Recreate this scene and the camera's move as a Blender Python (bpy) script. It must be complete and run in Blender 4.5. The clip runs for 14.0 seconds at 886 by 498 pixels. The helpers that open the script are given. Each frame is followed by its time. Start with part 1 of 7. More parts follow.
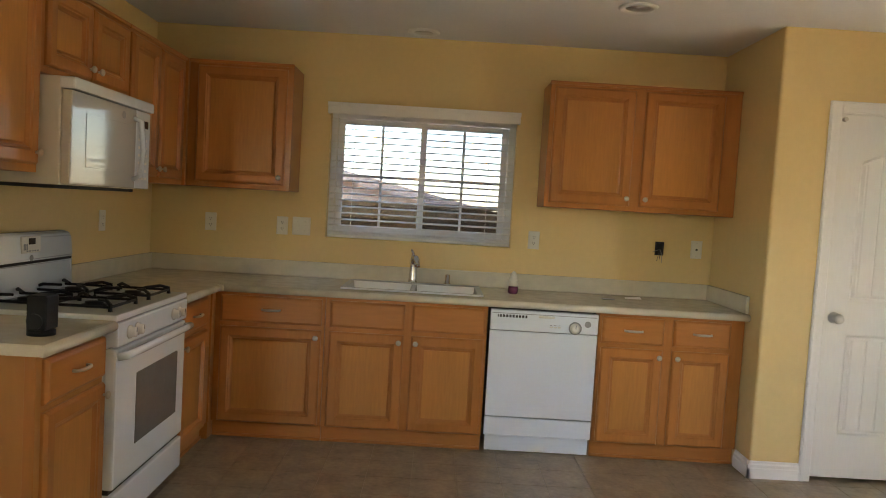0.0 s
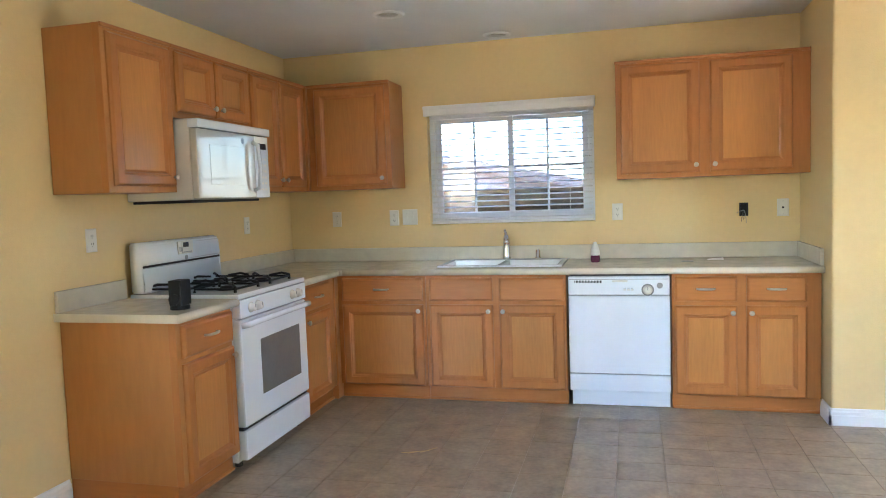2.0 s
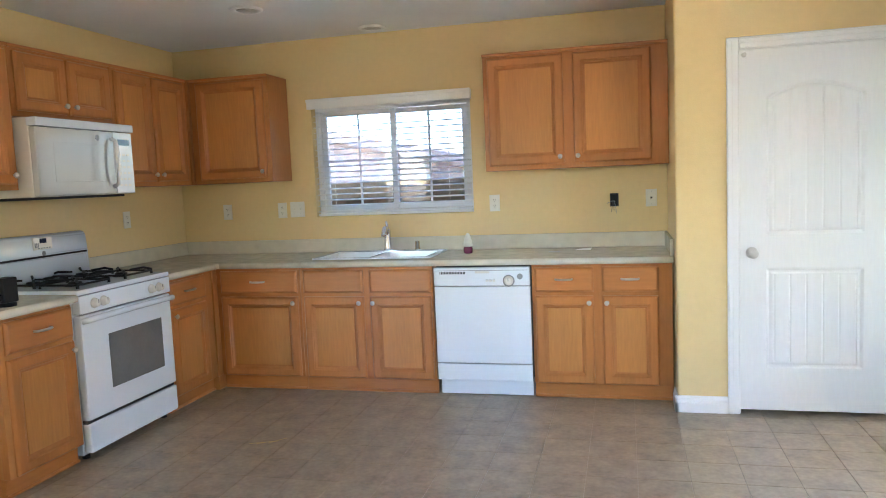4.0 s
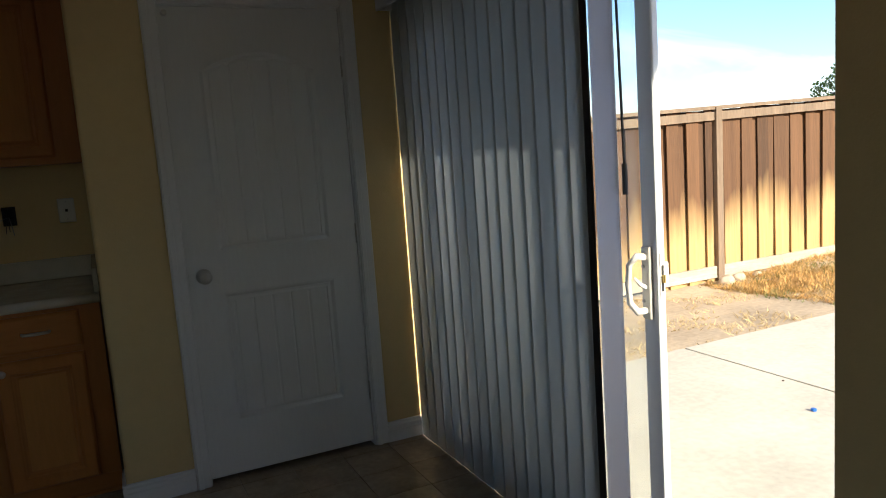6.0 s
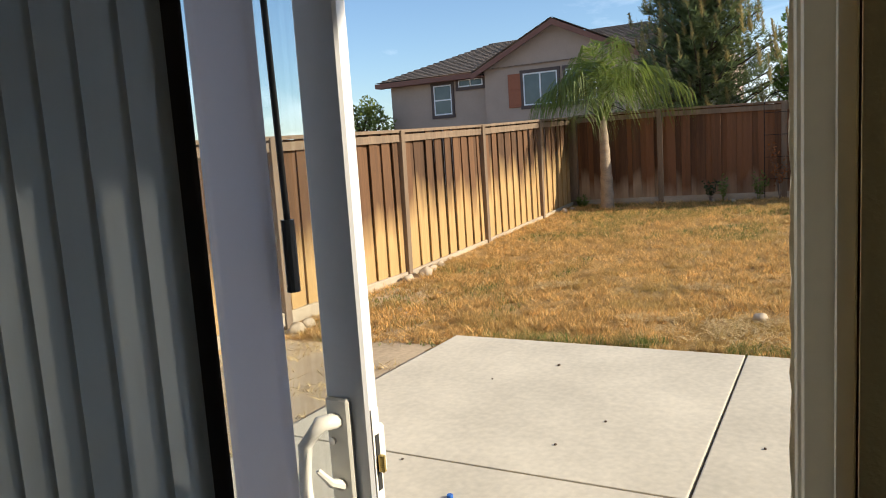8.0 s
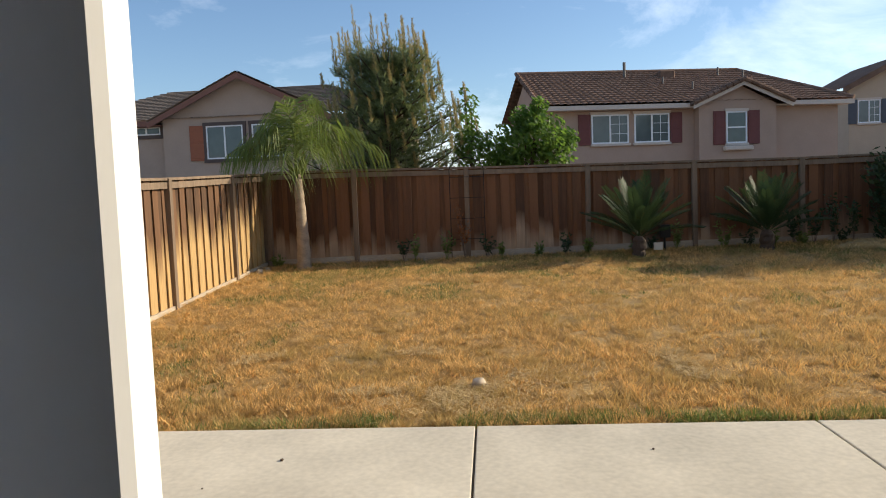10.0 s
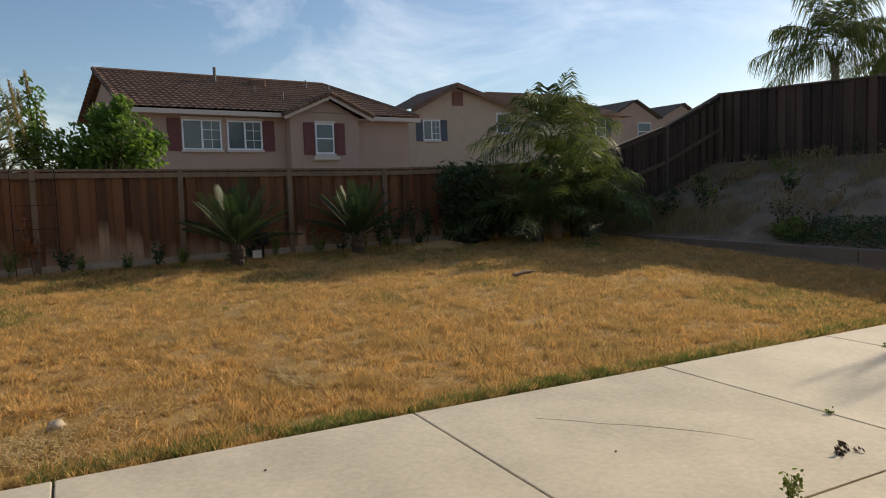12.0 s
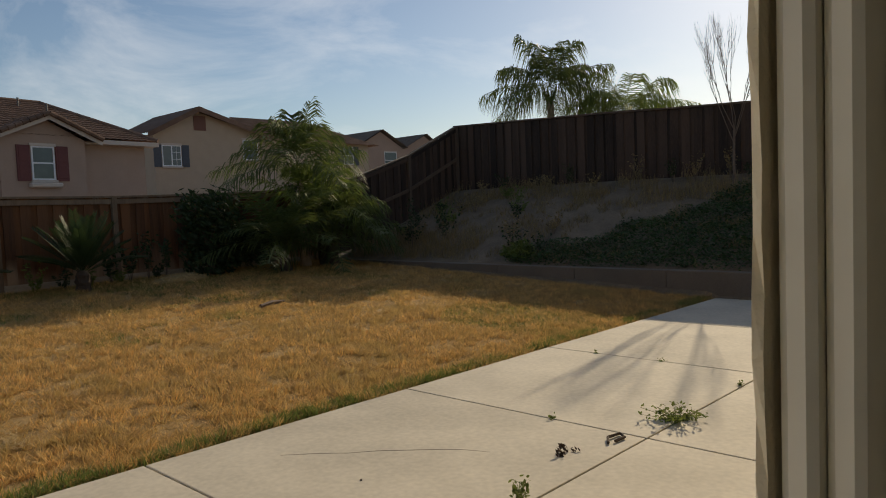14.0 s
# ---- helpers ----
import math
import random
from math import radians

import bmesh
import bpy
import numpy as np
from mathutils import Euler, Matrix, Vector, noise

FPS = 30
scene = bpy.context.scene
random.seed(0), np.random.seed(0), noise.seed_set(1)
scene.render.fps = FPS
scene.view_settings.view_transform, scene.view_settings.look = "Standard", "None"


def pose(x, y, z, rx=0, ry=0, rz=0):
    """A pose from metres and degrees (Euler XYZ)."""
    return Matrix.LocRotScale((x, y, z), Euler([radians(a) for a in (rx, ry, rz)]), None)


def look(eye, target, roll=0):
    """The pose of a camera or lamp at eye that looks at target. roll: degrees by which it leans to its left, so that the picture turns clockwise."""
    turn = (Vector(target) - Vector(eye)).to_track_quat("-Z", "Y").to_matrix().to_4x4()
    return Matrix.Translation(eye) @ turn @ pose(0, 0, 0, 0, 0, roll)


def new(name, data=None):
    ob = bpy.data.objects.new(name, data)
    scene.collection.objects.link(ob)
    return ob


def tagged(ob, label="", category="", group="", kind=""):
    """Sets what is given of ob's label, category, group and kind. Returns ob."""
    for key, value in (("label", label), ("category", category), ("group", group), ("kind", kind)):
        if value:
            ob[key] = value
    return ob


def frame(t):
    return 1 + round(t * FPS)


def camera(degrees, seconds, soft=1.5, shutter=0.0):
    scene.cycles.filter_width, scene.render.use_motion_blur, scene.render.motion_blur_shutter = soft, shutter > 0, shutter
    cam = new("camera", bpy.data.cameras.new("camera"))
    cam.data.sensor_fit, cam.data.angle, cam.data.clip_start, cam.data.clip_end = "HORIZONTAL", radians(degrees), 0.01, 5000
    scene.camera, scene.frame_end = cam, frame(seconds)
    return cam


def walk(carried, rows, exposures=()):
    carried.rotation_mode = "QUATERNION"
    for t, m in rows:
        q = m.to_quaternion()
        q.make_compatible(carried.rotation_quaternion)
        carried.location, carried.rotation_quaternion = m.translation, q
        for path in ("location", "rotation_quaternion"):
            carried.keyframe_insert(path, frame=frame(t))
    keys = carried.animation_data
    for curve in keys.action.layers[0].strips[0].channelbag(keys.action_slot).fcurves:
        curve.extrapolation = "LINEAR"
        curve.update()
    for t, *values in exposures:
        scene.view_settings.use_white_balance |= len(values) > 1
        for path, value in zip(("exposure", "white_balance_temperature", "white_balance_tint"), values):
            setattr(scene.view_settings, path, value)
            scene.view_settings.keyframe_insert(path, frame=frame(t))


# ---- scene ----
cam = camera(62.9, 14.0, 1.0)
PATH = [
    (0, (1.847, -4.672, 1.378), (1.864, -2.676, 1.263), 3.4),
    (0.5, (1.995, -4.774, 1.388), (1.795, -2.787, 1.295), 1.3),
    (1, (2.155, -4.955, 1.377), (1.873, -2.98, 1.238), -0.6),
    (1.5, (2.409, -5.055, 1.368), (1.951, -3.114, 1.214), -0.4),
    (2, (2.554, -5.162, 1.354), (2.052, -3.232, 1.207), -2.0),
    (2.2, (2.622, -5.194, 1.347), (2.111, -3.267, 1.19), -2.2),
    (4.3, (3.400, -4.915, 1.375), (2.925, -2.982, 1.181), -2.6),
    (4.5, (3.412, -4.817, 1.372), (3.082, -2.854, 1.179), -2.8),
    (5, (3.446, -4.506, 1.385), (3.606, -2.524, 1.167), -3.9),
    (5.5, (3.493, -4.204, 1.382), (4.041, -2.298, 1.131), -4.3),
    (6, (3.654, -3.917, 1.354), (4.499, -2.124, 1.086), -4.1),
    (6.5, (3.781, -3.614, 1.345), (4.965, -2.025, 1.076), -4.9),
    (7, (3.897, -3.412, 1.366), (5.329, -2.047, 1.074), -5.3),
    (7.5, (4.138, -3.179, 1.361), (5.687, -1.943, 1.088), -2.8),
    (8, (4.314, -2.897, 1.349), (6.051, -1.941, 1.089), -3.8),
    (10.3, (4.891, -2.498, 1.39), (6.884, -2.411, 1.258), -2.0),
    (10.4, (4.92, -2.519, 1.387), (6.915, -2.446, 1.261), -2.0),
    (10.5, (4.941, -2.511, 1.387), (6.936, -2.461, 1.269), -2.0),
    (11, (5.0, -2.474, 1.392), (6.974, -2.768, 1.264), -2.2),
    (11.5, (4.991, -2.518, 1.402), (6.872, -3.178, 1.248), -2.1),
    (12, (5.074, -2.518, 1.384), (6.844, -3.433, 1.215), -1.8),
    (12.5, (5.14, -2.544, 1.377), (6.735, -3.74, 1.223), -0.3),
    (13, (5.139, -2.546, 1.407), (6.593, -3.912, 1.268), -1.1),
    (13.5, (5.078, -2.596, 1.424), (6.460, -4.035, 1.289), -1.5),
    (14, (5.059, -2.616, 1.393), (6.427, -4.071, 1.274), -2.3),
]
walk(cam, [(t, look(eye, target, roll)) for t, eye, target, roll in PATH],
     exposures=[(0.0, 4.42, 7500, 13), (0.5, 4.98, 6700, 11), (1.0, 5.25, 6200, 10), (1.5, 5.4, 6000, 10), (2.0, 5.5, 5700, 10), (4.6, 5.25, 5700, 10), (5.0, 4.8, 5800, 10), (5.5, 2.92, 5900, 10), (6.0, 1.3, 6000, 9), (6.5, 0.68, 6100, 8), (8.2, 0.68, 6350, 10), (10.3, 0.48, 6450, 10), (11.0, 0.5, 6550, 10), (11.5, 0.3, 6700, 10), (12.0, 0.02, 6800, 11), (12.5, 0.05, 6800, 11), (13.0, -0.42, 6900, 10), (13.5, -0.6, 7000, 10), (14.0, -0.45, 7200, 11)])

# ---- light ----
AZ, EL = 163.5, 25.0          # sun: bearing from +y towards +x, height, degrees
SUN_DIR = Vector((math.sin(radians(AZ)) * math.cos(radians(EL)), math.cos(radians(AZ)) * math.cos(radians(EL)), math.sin(radians(EL))))
world = bpy.data.worlds.new("world")
scene.world = world
world.use_nodes = True
wn, wl = world.node_tree.nodes, world.node_tree.links
sky = wn.new("ShaderNodeTexSky")
sky.sky_type, sky.sun_disc = "NISHITA", False
sky.sun_elevation, sky.sun_rotation = radians(EL), radians(AZ)
sky.air_density, sky.dust_density, sky.ozone_density = 1.0, 0.45, 3.4
wco = wn.new("ShaderNodeTexCoord")
wmap = wn.new("ShaderNodeMapping")
wmap.inputs["Scale"].default_value = (1.0, 2.2, 5.0)
wnoise = wn.new("ShaderNodeTexNoise")
wnoise.inputs["Scale"].default_value, wnoise.inputs["Detail"].default_value, wnoise.inputs["Roughness"].default_value = 1.7, 7, 0.6
wnoise.inputs["Distortion"].default_value = 0.5
wramp = wn.new("ShaderNodeValToRGB")
wramp.color_ramp.elements[0].position, wramp.color_ramp.elements[1].position = 0.48, 0.80
wramp.color_ramp.elements[1].color = (0.42, 0.42, 0.42, 1)
wmix = wn.new("ShaderNodeMix")
wmix.data_type = "RGBA"
wmix.inputs["B"].default_value = (13.0, 13.2, 13.6, 1)
wl.new(wco.outputs["Generated"], wmap.inputs["Vector"])
wl.new(wmap.outputs["Vector"], wnoise.inputs["Vector"])
wl.new(wnoise.outputs["Fac"], wramp.inputs["Fac"])
wl.new(wramp.outputs["Color"], wmix.inputs["Factor"])
wl.new(sky.outputs["Color"], wmix.inputs["A"])
wl.new(wmix.outputs["Result"], wn["Background"].inputs["Color"])
wn["Background"].inputs["Strength"].default_value = 0.11
sun = new("sun", bpy.data.lights.new("sun", "SUN"))
sun.data.energy, sun.data.angle, sun.data.color = 4.8, radians(0.5), (1.0, 0.86, 0.64)
sun.matrix_world = look((0, 0, 30), Vector((0, 0, 30)) - SUN_DIR)


def area(name, loc, target, w, h, power, color):
    a = new(name, bpy.data.lights.new(name, "AREA"))
    a.data.shape, a.data.size, a.data.size_y = "RECTANGLE", w, h
    a.data.energy, a.data.color = power, color
    a.matrix_world = look(loc, target)
    return a


# fill lamps: one adds to the slider's daylight, two stand at unseen family openings
area("fill_slider", (5.22, -2.0, 1.15), (0, -2.4, 0.9), 1.7, 1.8, 1.2, (0.82, 0.92, 1.0))
area("fill_family_west", (-0.10, -6.2, 1.45), (4, -5.6, 0.9), 2.2, 1.3, 0.08, (0.90, 0.97, 1.0))
area("fill_family_south", (2.6, -8.05, 1.45), (2.6, 0, 1.1), 2.6, 1.4, 0.11, (0.90, 0.97, 1.0))

# ---- materials ----
def nodes_of(m):
    return m.node_tree.nodes, m.node_tree.links


def mat(name, base, rough=0.5, metal=0.0, vary=0.0, scale=8.0, fine=60.0, bump=0.0, bump_scale=200.0, stretch=(1, 1, 1), dark=None, coat=0.0, per_object=0.0, island=0.0, rough_vary=0.0, spec=0.5, coords="Object"):
    """A surface: base colour, broad and fine variation, relief, gloss."""
    m = bpy.data.materials.new(name)
    m.use_nodes = True
    n, l = nodes_of(m)
    b = n["Principled BSDF"]
    b.inputs["Roughness"].default_value, b.inputs["Metallic"].default_value = rough, metal
    b.inputs["Specular IOR Level"].default_value = spec
    b.inputs["Coat Weight"].default_value, b.inputs["Coat Roughness"].default_value = coat, 0.12
    b.inputs["Base Color"].default_value = (*base, 1)
    co = n.new("ShaderNodeTexCoord")
    mp = n.new("ShaderNodeMapping")
    mp.inputs["Scale"].default_value = stretch
    l.new(n.new("ShaderNodeNewGeometry").outputs["Position"] if coords == "World" else co.outputs[coords], mp.inputs["Vector"])
    if vary or per_object or island:
        a, c = n.new("ShaderNodeTexNoise"), n.new("ShaderNodeTexNoise")
        a.inputs["Scale"].default_value, a.inputs["Detail"].default_value = scale, 4
        c.inputs["Scale"].default_value, c.inputs["Detail"].default_value = fine, 3
        l.new(mp.outputs[0], a.inputs["Vector"])
        l.new(mp.outputs[0], c.inputs["Vector"])
        s = n.new("ShaderNodeMath")
        s.operation = "MULTIPLY_ADD"
        s.inputs[1].default_value = 0.4
        l.new(c.outputs["Fac"], s.inputs[0])
        g = n.new("ShaderNodeMath")
        g.operation = "MULTIPLY"
        g.inputs[1].default_value = 0.6
        l.new(a.outputs["Fac"], g.inputs[0])
        l.new(g.outputs[0], s.inputs[2])
        last = s.outputs[0]
        for amount, source in ((per_object, "ShaderNodeObjectInfo"), (island, "ShaderNodeNewGeometry")):
            if amount:
                oi = n.new(source)
                e = n.new("ShaderNodeMath")
                e.operation = "MULTIPLY_ADD"
                e.inputs[1].default_value = amount
                l.new(oi.outputs["Random" if amount is per_object and source.endswith("Info") else "Random Per Island"], e.inputs[0])
                f = n.new("ShaderNodeMath")
                f.operation = "SUBTRACT"
                f.inputs[1].default_value = amount / 2
                l.new(last, f.inputs[0])
                l.new(f.outputs[0], e.inputs[2])
                last = e.outputs[0]
        r = n.new("ShaderNodeValToRGB")
        lo = dark or tuple(x * (1 - vary) for x in base)
        hi = tuple(min(1, x * (1 + vary * 0.5)) for x in base)
        r.color_ramp.elements[0].position, r.color_ramp.elements[1].position = 0.25, 0.72
        r.color_ramp.elements[0].color, r.color_ramp.elements[1].color = (*lo, 1), (*hi, 1)
        l.new(last, r.inputs["Fac"])
        l.new(r.outputs["Color"], b.inputs["Base Color"])
        if rough_vary:
            q = n.new("ShaderNodeMath")
            q.operation = "MULTIPLY_ADD"
            q.inputs[1].default_value, q.inputs[2].default_value = rough_vary, rough - rough_vary / 2
            l.new(a.outputs["Fac"], q.inputs[0])
            l.new(q.outputs[0], b.inputs["Roughness"])
    if bump:
        k = n.new("ShaderNodeTexNoise")
        k.inputs["Scale"].default_value, k.inputs["Detail"].default_value = bump_scale, 3
        l.new(mp.outputs[0], k.inputs["Vector"])
        bp = n.new("ShaderNodeBump")
        bp.inputs["Strength"].default_value, bp.inputs["Distance"].default_value = bump, 0.004
        l.new(k.outputs["Fac"], bp.inputs["Height"])
        l.new(bp.outputs["Normal"], b.inputs["Normal"])
    return m


def see_through(m, amount, colour):
    """Lets part of the light pass a thin sheet."""
    n, l = nodes_of(m)
    t, x = n.new("ShaderNodeBsdfTranslucent"), n.new("ShaderNodeMixShader")
    t.inputs["Color"].default_value = (*colour, 1)
    x.inputs["Fac"].default_value = amount
    l.new(n["Principled BSDF"].outputs[0], x.inputs[1])
    l.new(t.outputs[0], x.inputs[2])
    l.new(x.outputs[0], n["Material Output"].inputs["Surface"])
    return m


WALL = mat("yellow_paint", (0.73, 0.555, 0.265), 0.45, vary=0.06, scale=2, fine=30, bump=0.28, bump_scale=130)
CEIL = mat("ceiling_paint", (0.78, 0.78, 0.78), 0.9, vary=0.06, scale=3, fine=50, bump=0.4, bump_scale=90)
WHITE = mat("white_paint", (0.80, 0.80, 0.79), 0.35, vary=0.05, scale=5, fine=60)
DOORW = mat("door_paint", (0.78, 0.78, 0.76), 0.38, vary=0.06, scale=3, fine=80, bump=0.08, bump_scale=300, stretch=(1, 1, 0.15))
VINYL = mat("white_vinyl", (0.76, 0.77, 0.80), 0.4, vary=0.05, scale=4)
WOOD = mat("maple", (0.46, 0.177, 0.043), 0.36, vary=0.20, scale=3.5, fine=38, stretch=(1.6, 1.6, 0.22), coat=0.15, spec=0.45, bump=0.05, bump_scale=60, per_object=0.22, rough_vary=0.12)
WOODX = mat("maple_across", (0.47, 0.182, 0.045), 0.36, vary=0.20, scale=3.5, fine=38, stretch=(0.22, 0.22, 1.6), coat=0.15, spec=0.45, bump=0.05, bump_scale=60, per_object=0.2, rough_vary=0.12)
PANELW = mat("maple_veneer", (0.525, 0.226, 0.057), 0.36, vary=0.22, scale=3.0, fine=44, stretch=(1.8, 1.8, 0.18), coat=0.12, spec=0.4, per_object=0.15, rough_vary=0.12)
ENDW = mat("maple_panel", (0.46, 0.197, 0.049), 0.45, vary=0.20, scale=3, fine=26, stretch=(1.4, 1.4, 0.25), coat=0.2, rough_vary=0.1)
COUNTER = mat("laminate", (0.64, 0.595, 0.485), 0.22, vary=0.14, scale=14, fine=260, rough_vary=0.12)
ENAMEL = mat("white_enamel", (0.77, 0.82, 0.87), 0.16, vary=0.03, scale=3, coat=0.4)
ENAMEL2 = mat("bisque_plastic", (0.74, 0.72, 0.66), 0.25, vary=0.04, scale=3)
GLOSSDOOR = mat("microwave_door", (0.52, 0.51, 0.48), 0.07, vary=0.02, scale=3, coat=0.3)
BLACK = mat("black_iron", (0.010, 0.010, 0.011), 0.5, spec=0.25, vary=0.3, scale=30, bump=0.15)
GLASSBLK = mat("oven_glass", (0.17, 0.17, 0.165), 0.10, vary=0.1, scale=10)
DARK = mat("dark_gap", (0.02, 0.02, 0.02), 0.8)
CHROME = mat("chrome", (0.72, 0.72, 0.72), 0.12, metal=1.0)
NICKEL = mat("brushed_nickel", (0.60, 0.58, 0.55), 0.28, metal=1.0, vary=0.1, scale=40)
PLATE = mat("plate_plastic", (0.74, 0.72, 0.66), 0.4, vary=0.03)
GREYPRINT = mat("grey_print", (0.25, 0.26, 0.27), 0.5)
LCD = mat("display", (0.015, 0.02, 0.05), 0.1)
TILE = mat("vinyl_tile", (0.34, 0.265, 0.185), 0.34, vary=0.5, scale=9, fine=40, bump=0.05, bump_scale=50, per_object=0.07, rough_vary=0.16, coords="World")
TILEF = mat("vinyl_tile_beyond", (0.34, 0.265, 0.185), 0.34, vary=0.5, scale=9, fine=40, bump=0.05, bump_scale=50, island=0.07, rough_vary=0.16, coords="World")
GROUT = mat("tile_joint", (0.44, 0.36, 0.265), 0.6, vary=0.15, scale=12)
SLAT = see_through(mat("blind_slat", (0.70, 0.70, 0.71), 0.5, vary=0.04), 0.18, (0.85, 0.84, 0.82))
VANE = see_through(mat("vane_vinyl", (0.66, 0.70, 0.72), 0.45, vary=0.05, scale=4, fine=90, stretch=(1, 1, 0.05)), 0.30, (0.80, 0.83, 0.86))
# Paler, clearer copy of the vane vinyl; the last vane's brightness is put in.
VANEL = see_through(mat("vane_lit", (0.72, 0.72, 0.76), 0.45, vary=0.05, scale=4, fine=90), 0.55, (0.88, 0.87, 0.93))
ALMOND = mat("almond_vinyl", (0.87, 0.82, 0.68), 0.45, vary=0.06, scale=5)
# Near-black vane; the shade beside the last vane is put into its colour.
VANED = mat("vane_shaded", (0.035, 0.028, 0.027), 0.6, vary=0.2, scale=9, stretch=(1, 1, 0.1))
SILVERWAND = mat("wand_grey", (0.06, 0.065, 0.075), 0.35)
PURPLE = mat("purple_gel", (0.12, 0.02, 0.06), 0.12)
PAPER = mat("paper", (0.78, 0.77, 0.74), 0.7)
STUCCO = mat("stucco", (0.84, 0.73, 0.52), 0.95, vary=0.10, scale=6, fine=90, bump=0.5, bump_scale=150)
CONC = mat("concrete", (0.56, 0.51, 0.41), 0.82, vary=0.30, scale=1.7, fine=26, bump=0.12, bump_scale=240, per_object=0.12, coords="Object")
# Shade on the retaining wall is put into this dark base colour.
CONCD = mat("shaded_retaining_concrete", (0.17, 0.135, 0.105), 0.9, vary=0.3, scale=1.6, fine=40, bump=0.3, bump_scale=60)
EARTH = mat("joint_earth", (0.16, 0.12, 0.08), 0.95, vary=0.4, scale=8, fine=40, bump=0.6, bump_scale=60)
# Darker soil for the slope; the shade there is put into the colour.
HILLSOIL = mat("hill_soil_shaded", (0.20, 0.15, 0.10), 0.95, vary=0.6, scale=2.2, fine=26, bump=1.0, bump_scale=22)
SOIL = mat("soil", (0.50, 0.39, 0.26), 0.95, vary=0.4, scale=1.5, fine=24, bump=0.8, bump_scale=40)
TURF = mat("dry_turf", (0.40, 0.265, 0.105), 0.95, vary=0.55, scale=5, fine=40, bump=1.0, bump_scale=70)
STONE = mat("stone", (0.46, 0.38, 0.28), 0.85, vary=0.3, scale=9, fine=60, bump=0.5, bump_scale=40)
BARK = mat("bark", (0.075, 0.05, 0.034), 0.9, vary=0.4, scale=8, fine=40, bump=0.8, bump_scale=30)
PALMTRUNK = mat("palm_trunk", (0.36, 0.28, 0.20), 0.9, vary=0.5, scale=5, fine=34, bump=0.9, bump_scale=24, stretch=(1, 1, 2.2))
BARE = mat("bare_twig", (0.17, 0.125, 0.095), 0.9, vary=0.3, scale=9)


def leaf(name, base, var=0.45, trans=0.35, tint=None):
    return see_through(mat(name, base, 0.55, vary=var, scale=3, fine=20, island=0.5, spec=0.25), trans, tint or tuple(min(1, c * 1.5) for c in base))


PALM = leaf("palm_leaf", (0.15, 0.19, 0.055), 0.5, 0.38, (0.22, 0.29, 0.06))
# Darker copy of the palm leaf; backlit shade is put into its colour.
PALMD = leaf("palm_leaf_backlit", (0.095, 0.13, 0.048), 0.5, 0.35, (0.14, 0.18, 0.045))
CYCAD = leaf("cycad_leaf", (0.038, 0.065, 0.024), 0.45, 0.2)
PINE = leaf("pine_needle", (0.15, 0.185, 0.075), 0.5, 0.3)
CANDLE = leaf("pine_candle", (0.33, 0.27, 0.11), 0.45, 0.25)
CITRUS = leaf("citrus_leaf", (0.085, 0.15, 0.035), 0.5, 0.4, (0.2, 0.34, 0.05))
SHRUB = leaf("shrub_leaf", (0.035, 0.06, 0.022), 0.5, 0.25)
WEED = leaf("weed_leaf", (0.15, 0.19, 0.05), 0.5, 0.3)
IVY = leaf("hill_cover", (0.055, 0.095, 0.03), 0.5, 0.25)
DEADLEAF = leaf("dead_leaf", (0.24, 0.09, 0.03), 0.5, 0.3)
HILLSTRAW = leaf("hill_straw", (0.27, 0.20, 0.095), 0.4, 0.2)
STRAW = leaf("straw", (0.62, 0.48, 0.25), 0.4, 0.2)


def grass_material():
    m = mat("lawn_blade", (0.71, 0.45, 0.168), 0.75, island=0.7, vary=0.7, scale=3.5, fine=12)
    n, l = nodes_of(m)
    b = n["Principled BSDF"]
    src = b.inputs["Base Color"].links[0].from_socket
    co = n.new("ShaderNodeTexCoord")
    nz = n.new("ShaderNodeTexNoise")
    nz.inputs["Scale"].default_value, nz.inputs["Detail"].default_value = 1.1, 6
    l.new(co.outputs["Object"], nz.inputs["Vector"])
    rp = n.new("ShaderNodeValToRGB")
    rp.color_ramp.elements[0].position, rp.color_ramp.elements[1].position = 0.52, 0.70
    rp.color_ramp.elements[1].color = (0.75, 0.75, 0.75, 1)
    l.new(nz.outputs["Fac"], rp.inputs["Fac"])
    mx = n.new("ShaderNodeMix")
    mx.data_type = "RGBA"
    mx.inputs["B"].default_value = (0.22, 0.20, 0.065, 1)
    l.new(rp.outputs["Color"], mx.inputs["Factor"])
    l.new(src, mx.inputs["A"])
    # Dark brown blotches: shade between clumps put into the blade colour.
    n2 = n.new("ShaderNodeTexNoise")
    n2.inputs["Scale"].default_value, n2.inputs["Detail"].default_value = 7.5, 4
    l.new(co.outputs["Object"], n2.inputs["Vector"])
    r2 = n.new("ShaderNodeValToRGB")
    r2.color_ramp.elements[0].position, r2.color_ramp.elements[1].position = 0.50, 0.62
    r2.color_ramp.elements[1].color = (0.9, 0.9, 0.9, 1)
    l.new(n2.outputs["Fac"], r2.inputs["Fac"])
    m2 = n.new("ShaderNodeMix")
    m2.data_type = "RGBA"
    m2.inputs["B"].default_value = (0.22, 0.125, 0.045, 1)
    l.new(r2.outputs["Color"], m2.inputs["Factor"])
    l.new(mx.outputs["Result"], m2.inputs["A"])
    l.new(m2.outputs["Result"], b.inputs["Base Color"])
    return see_through(m, 0.3, (0.80, 0.56, 0.22))


LAWN = grass_material()


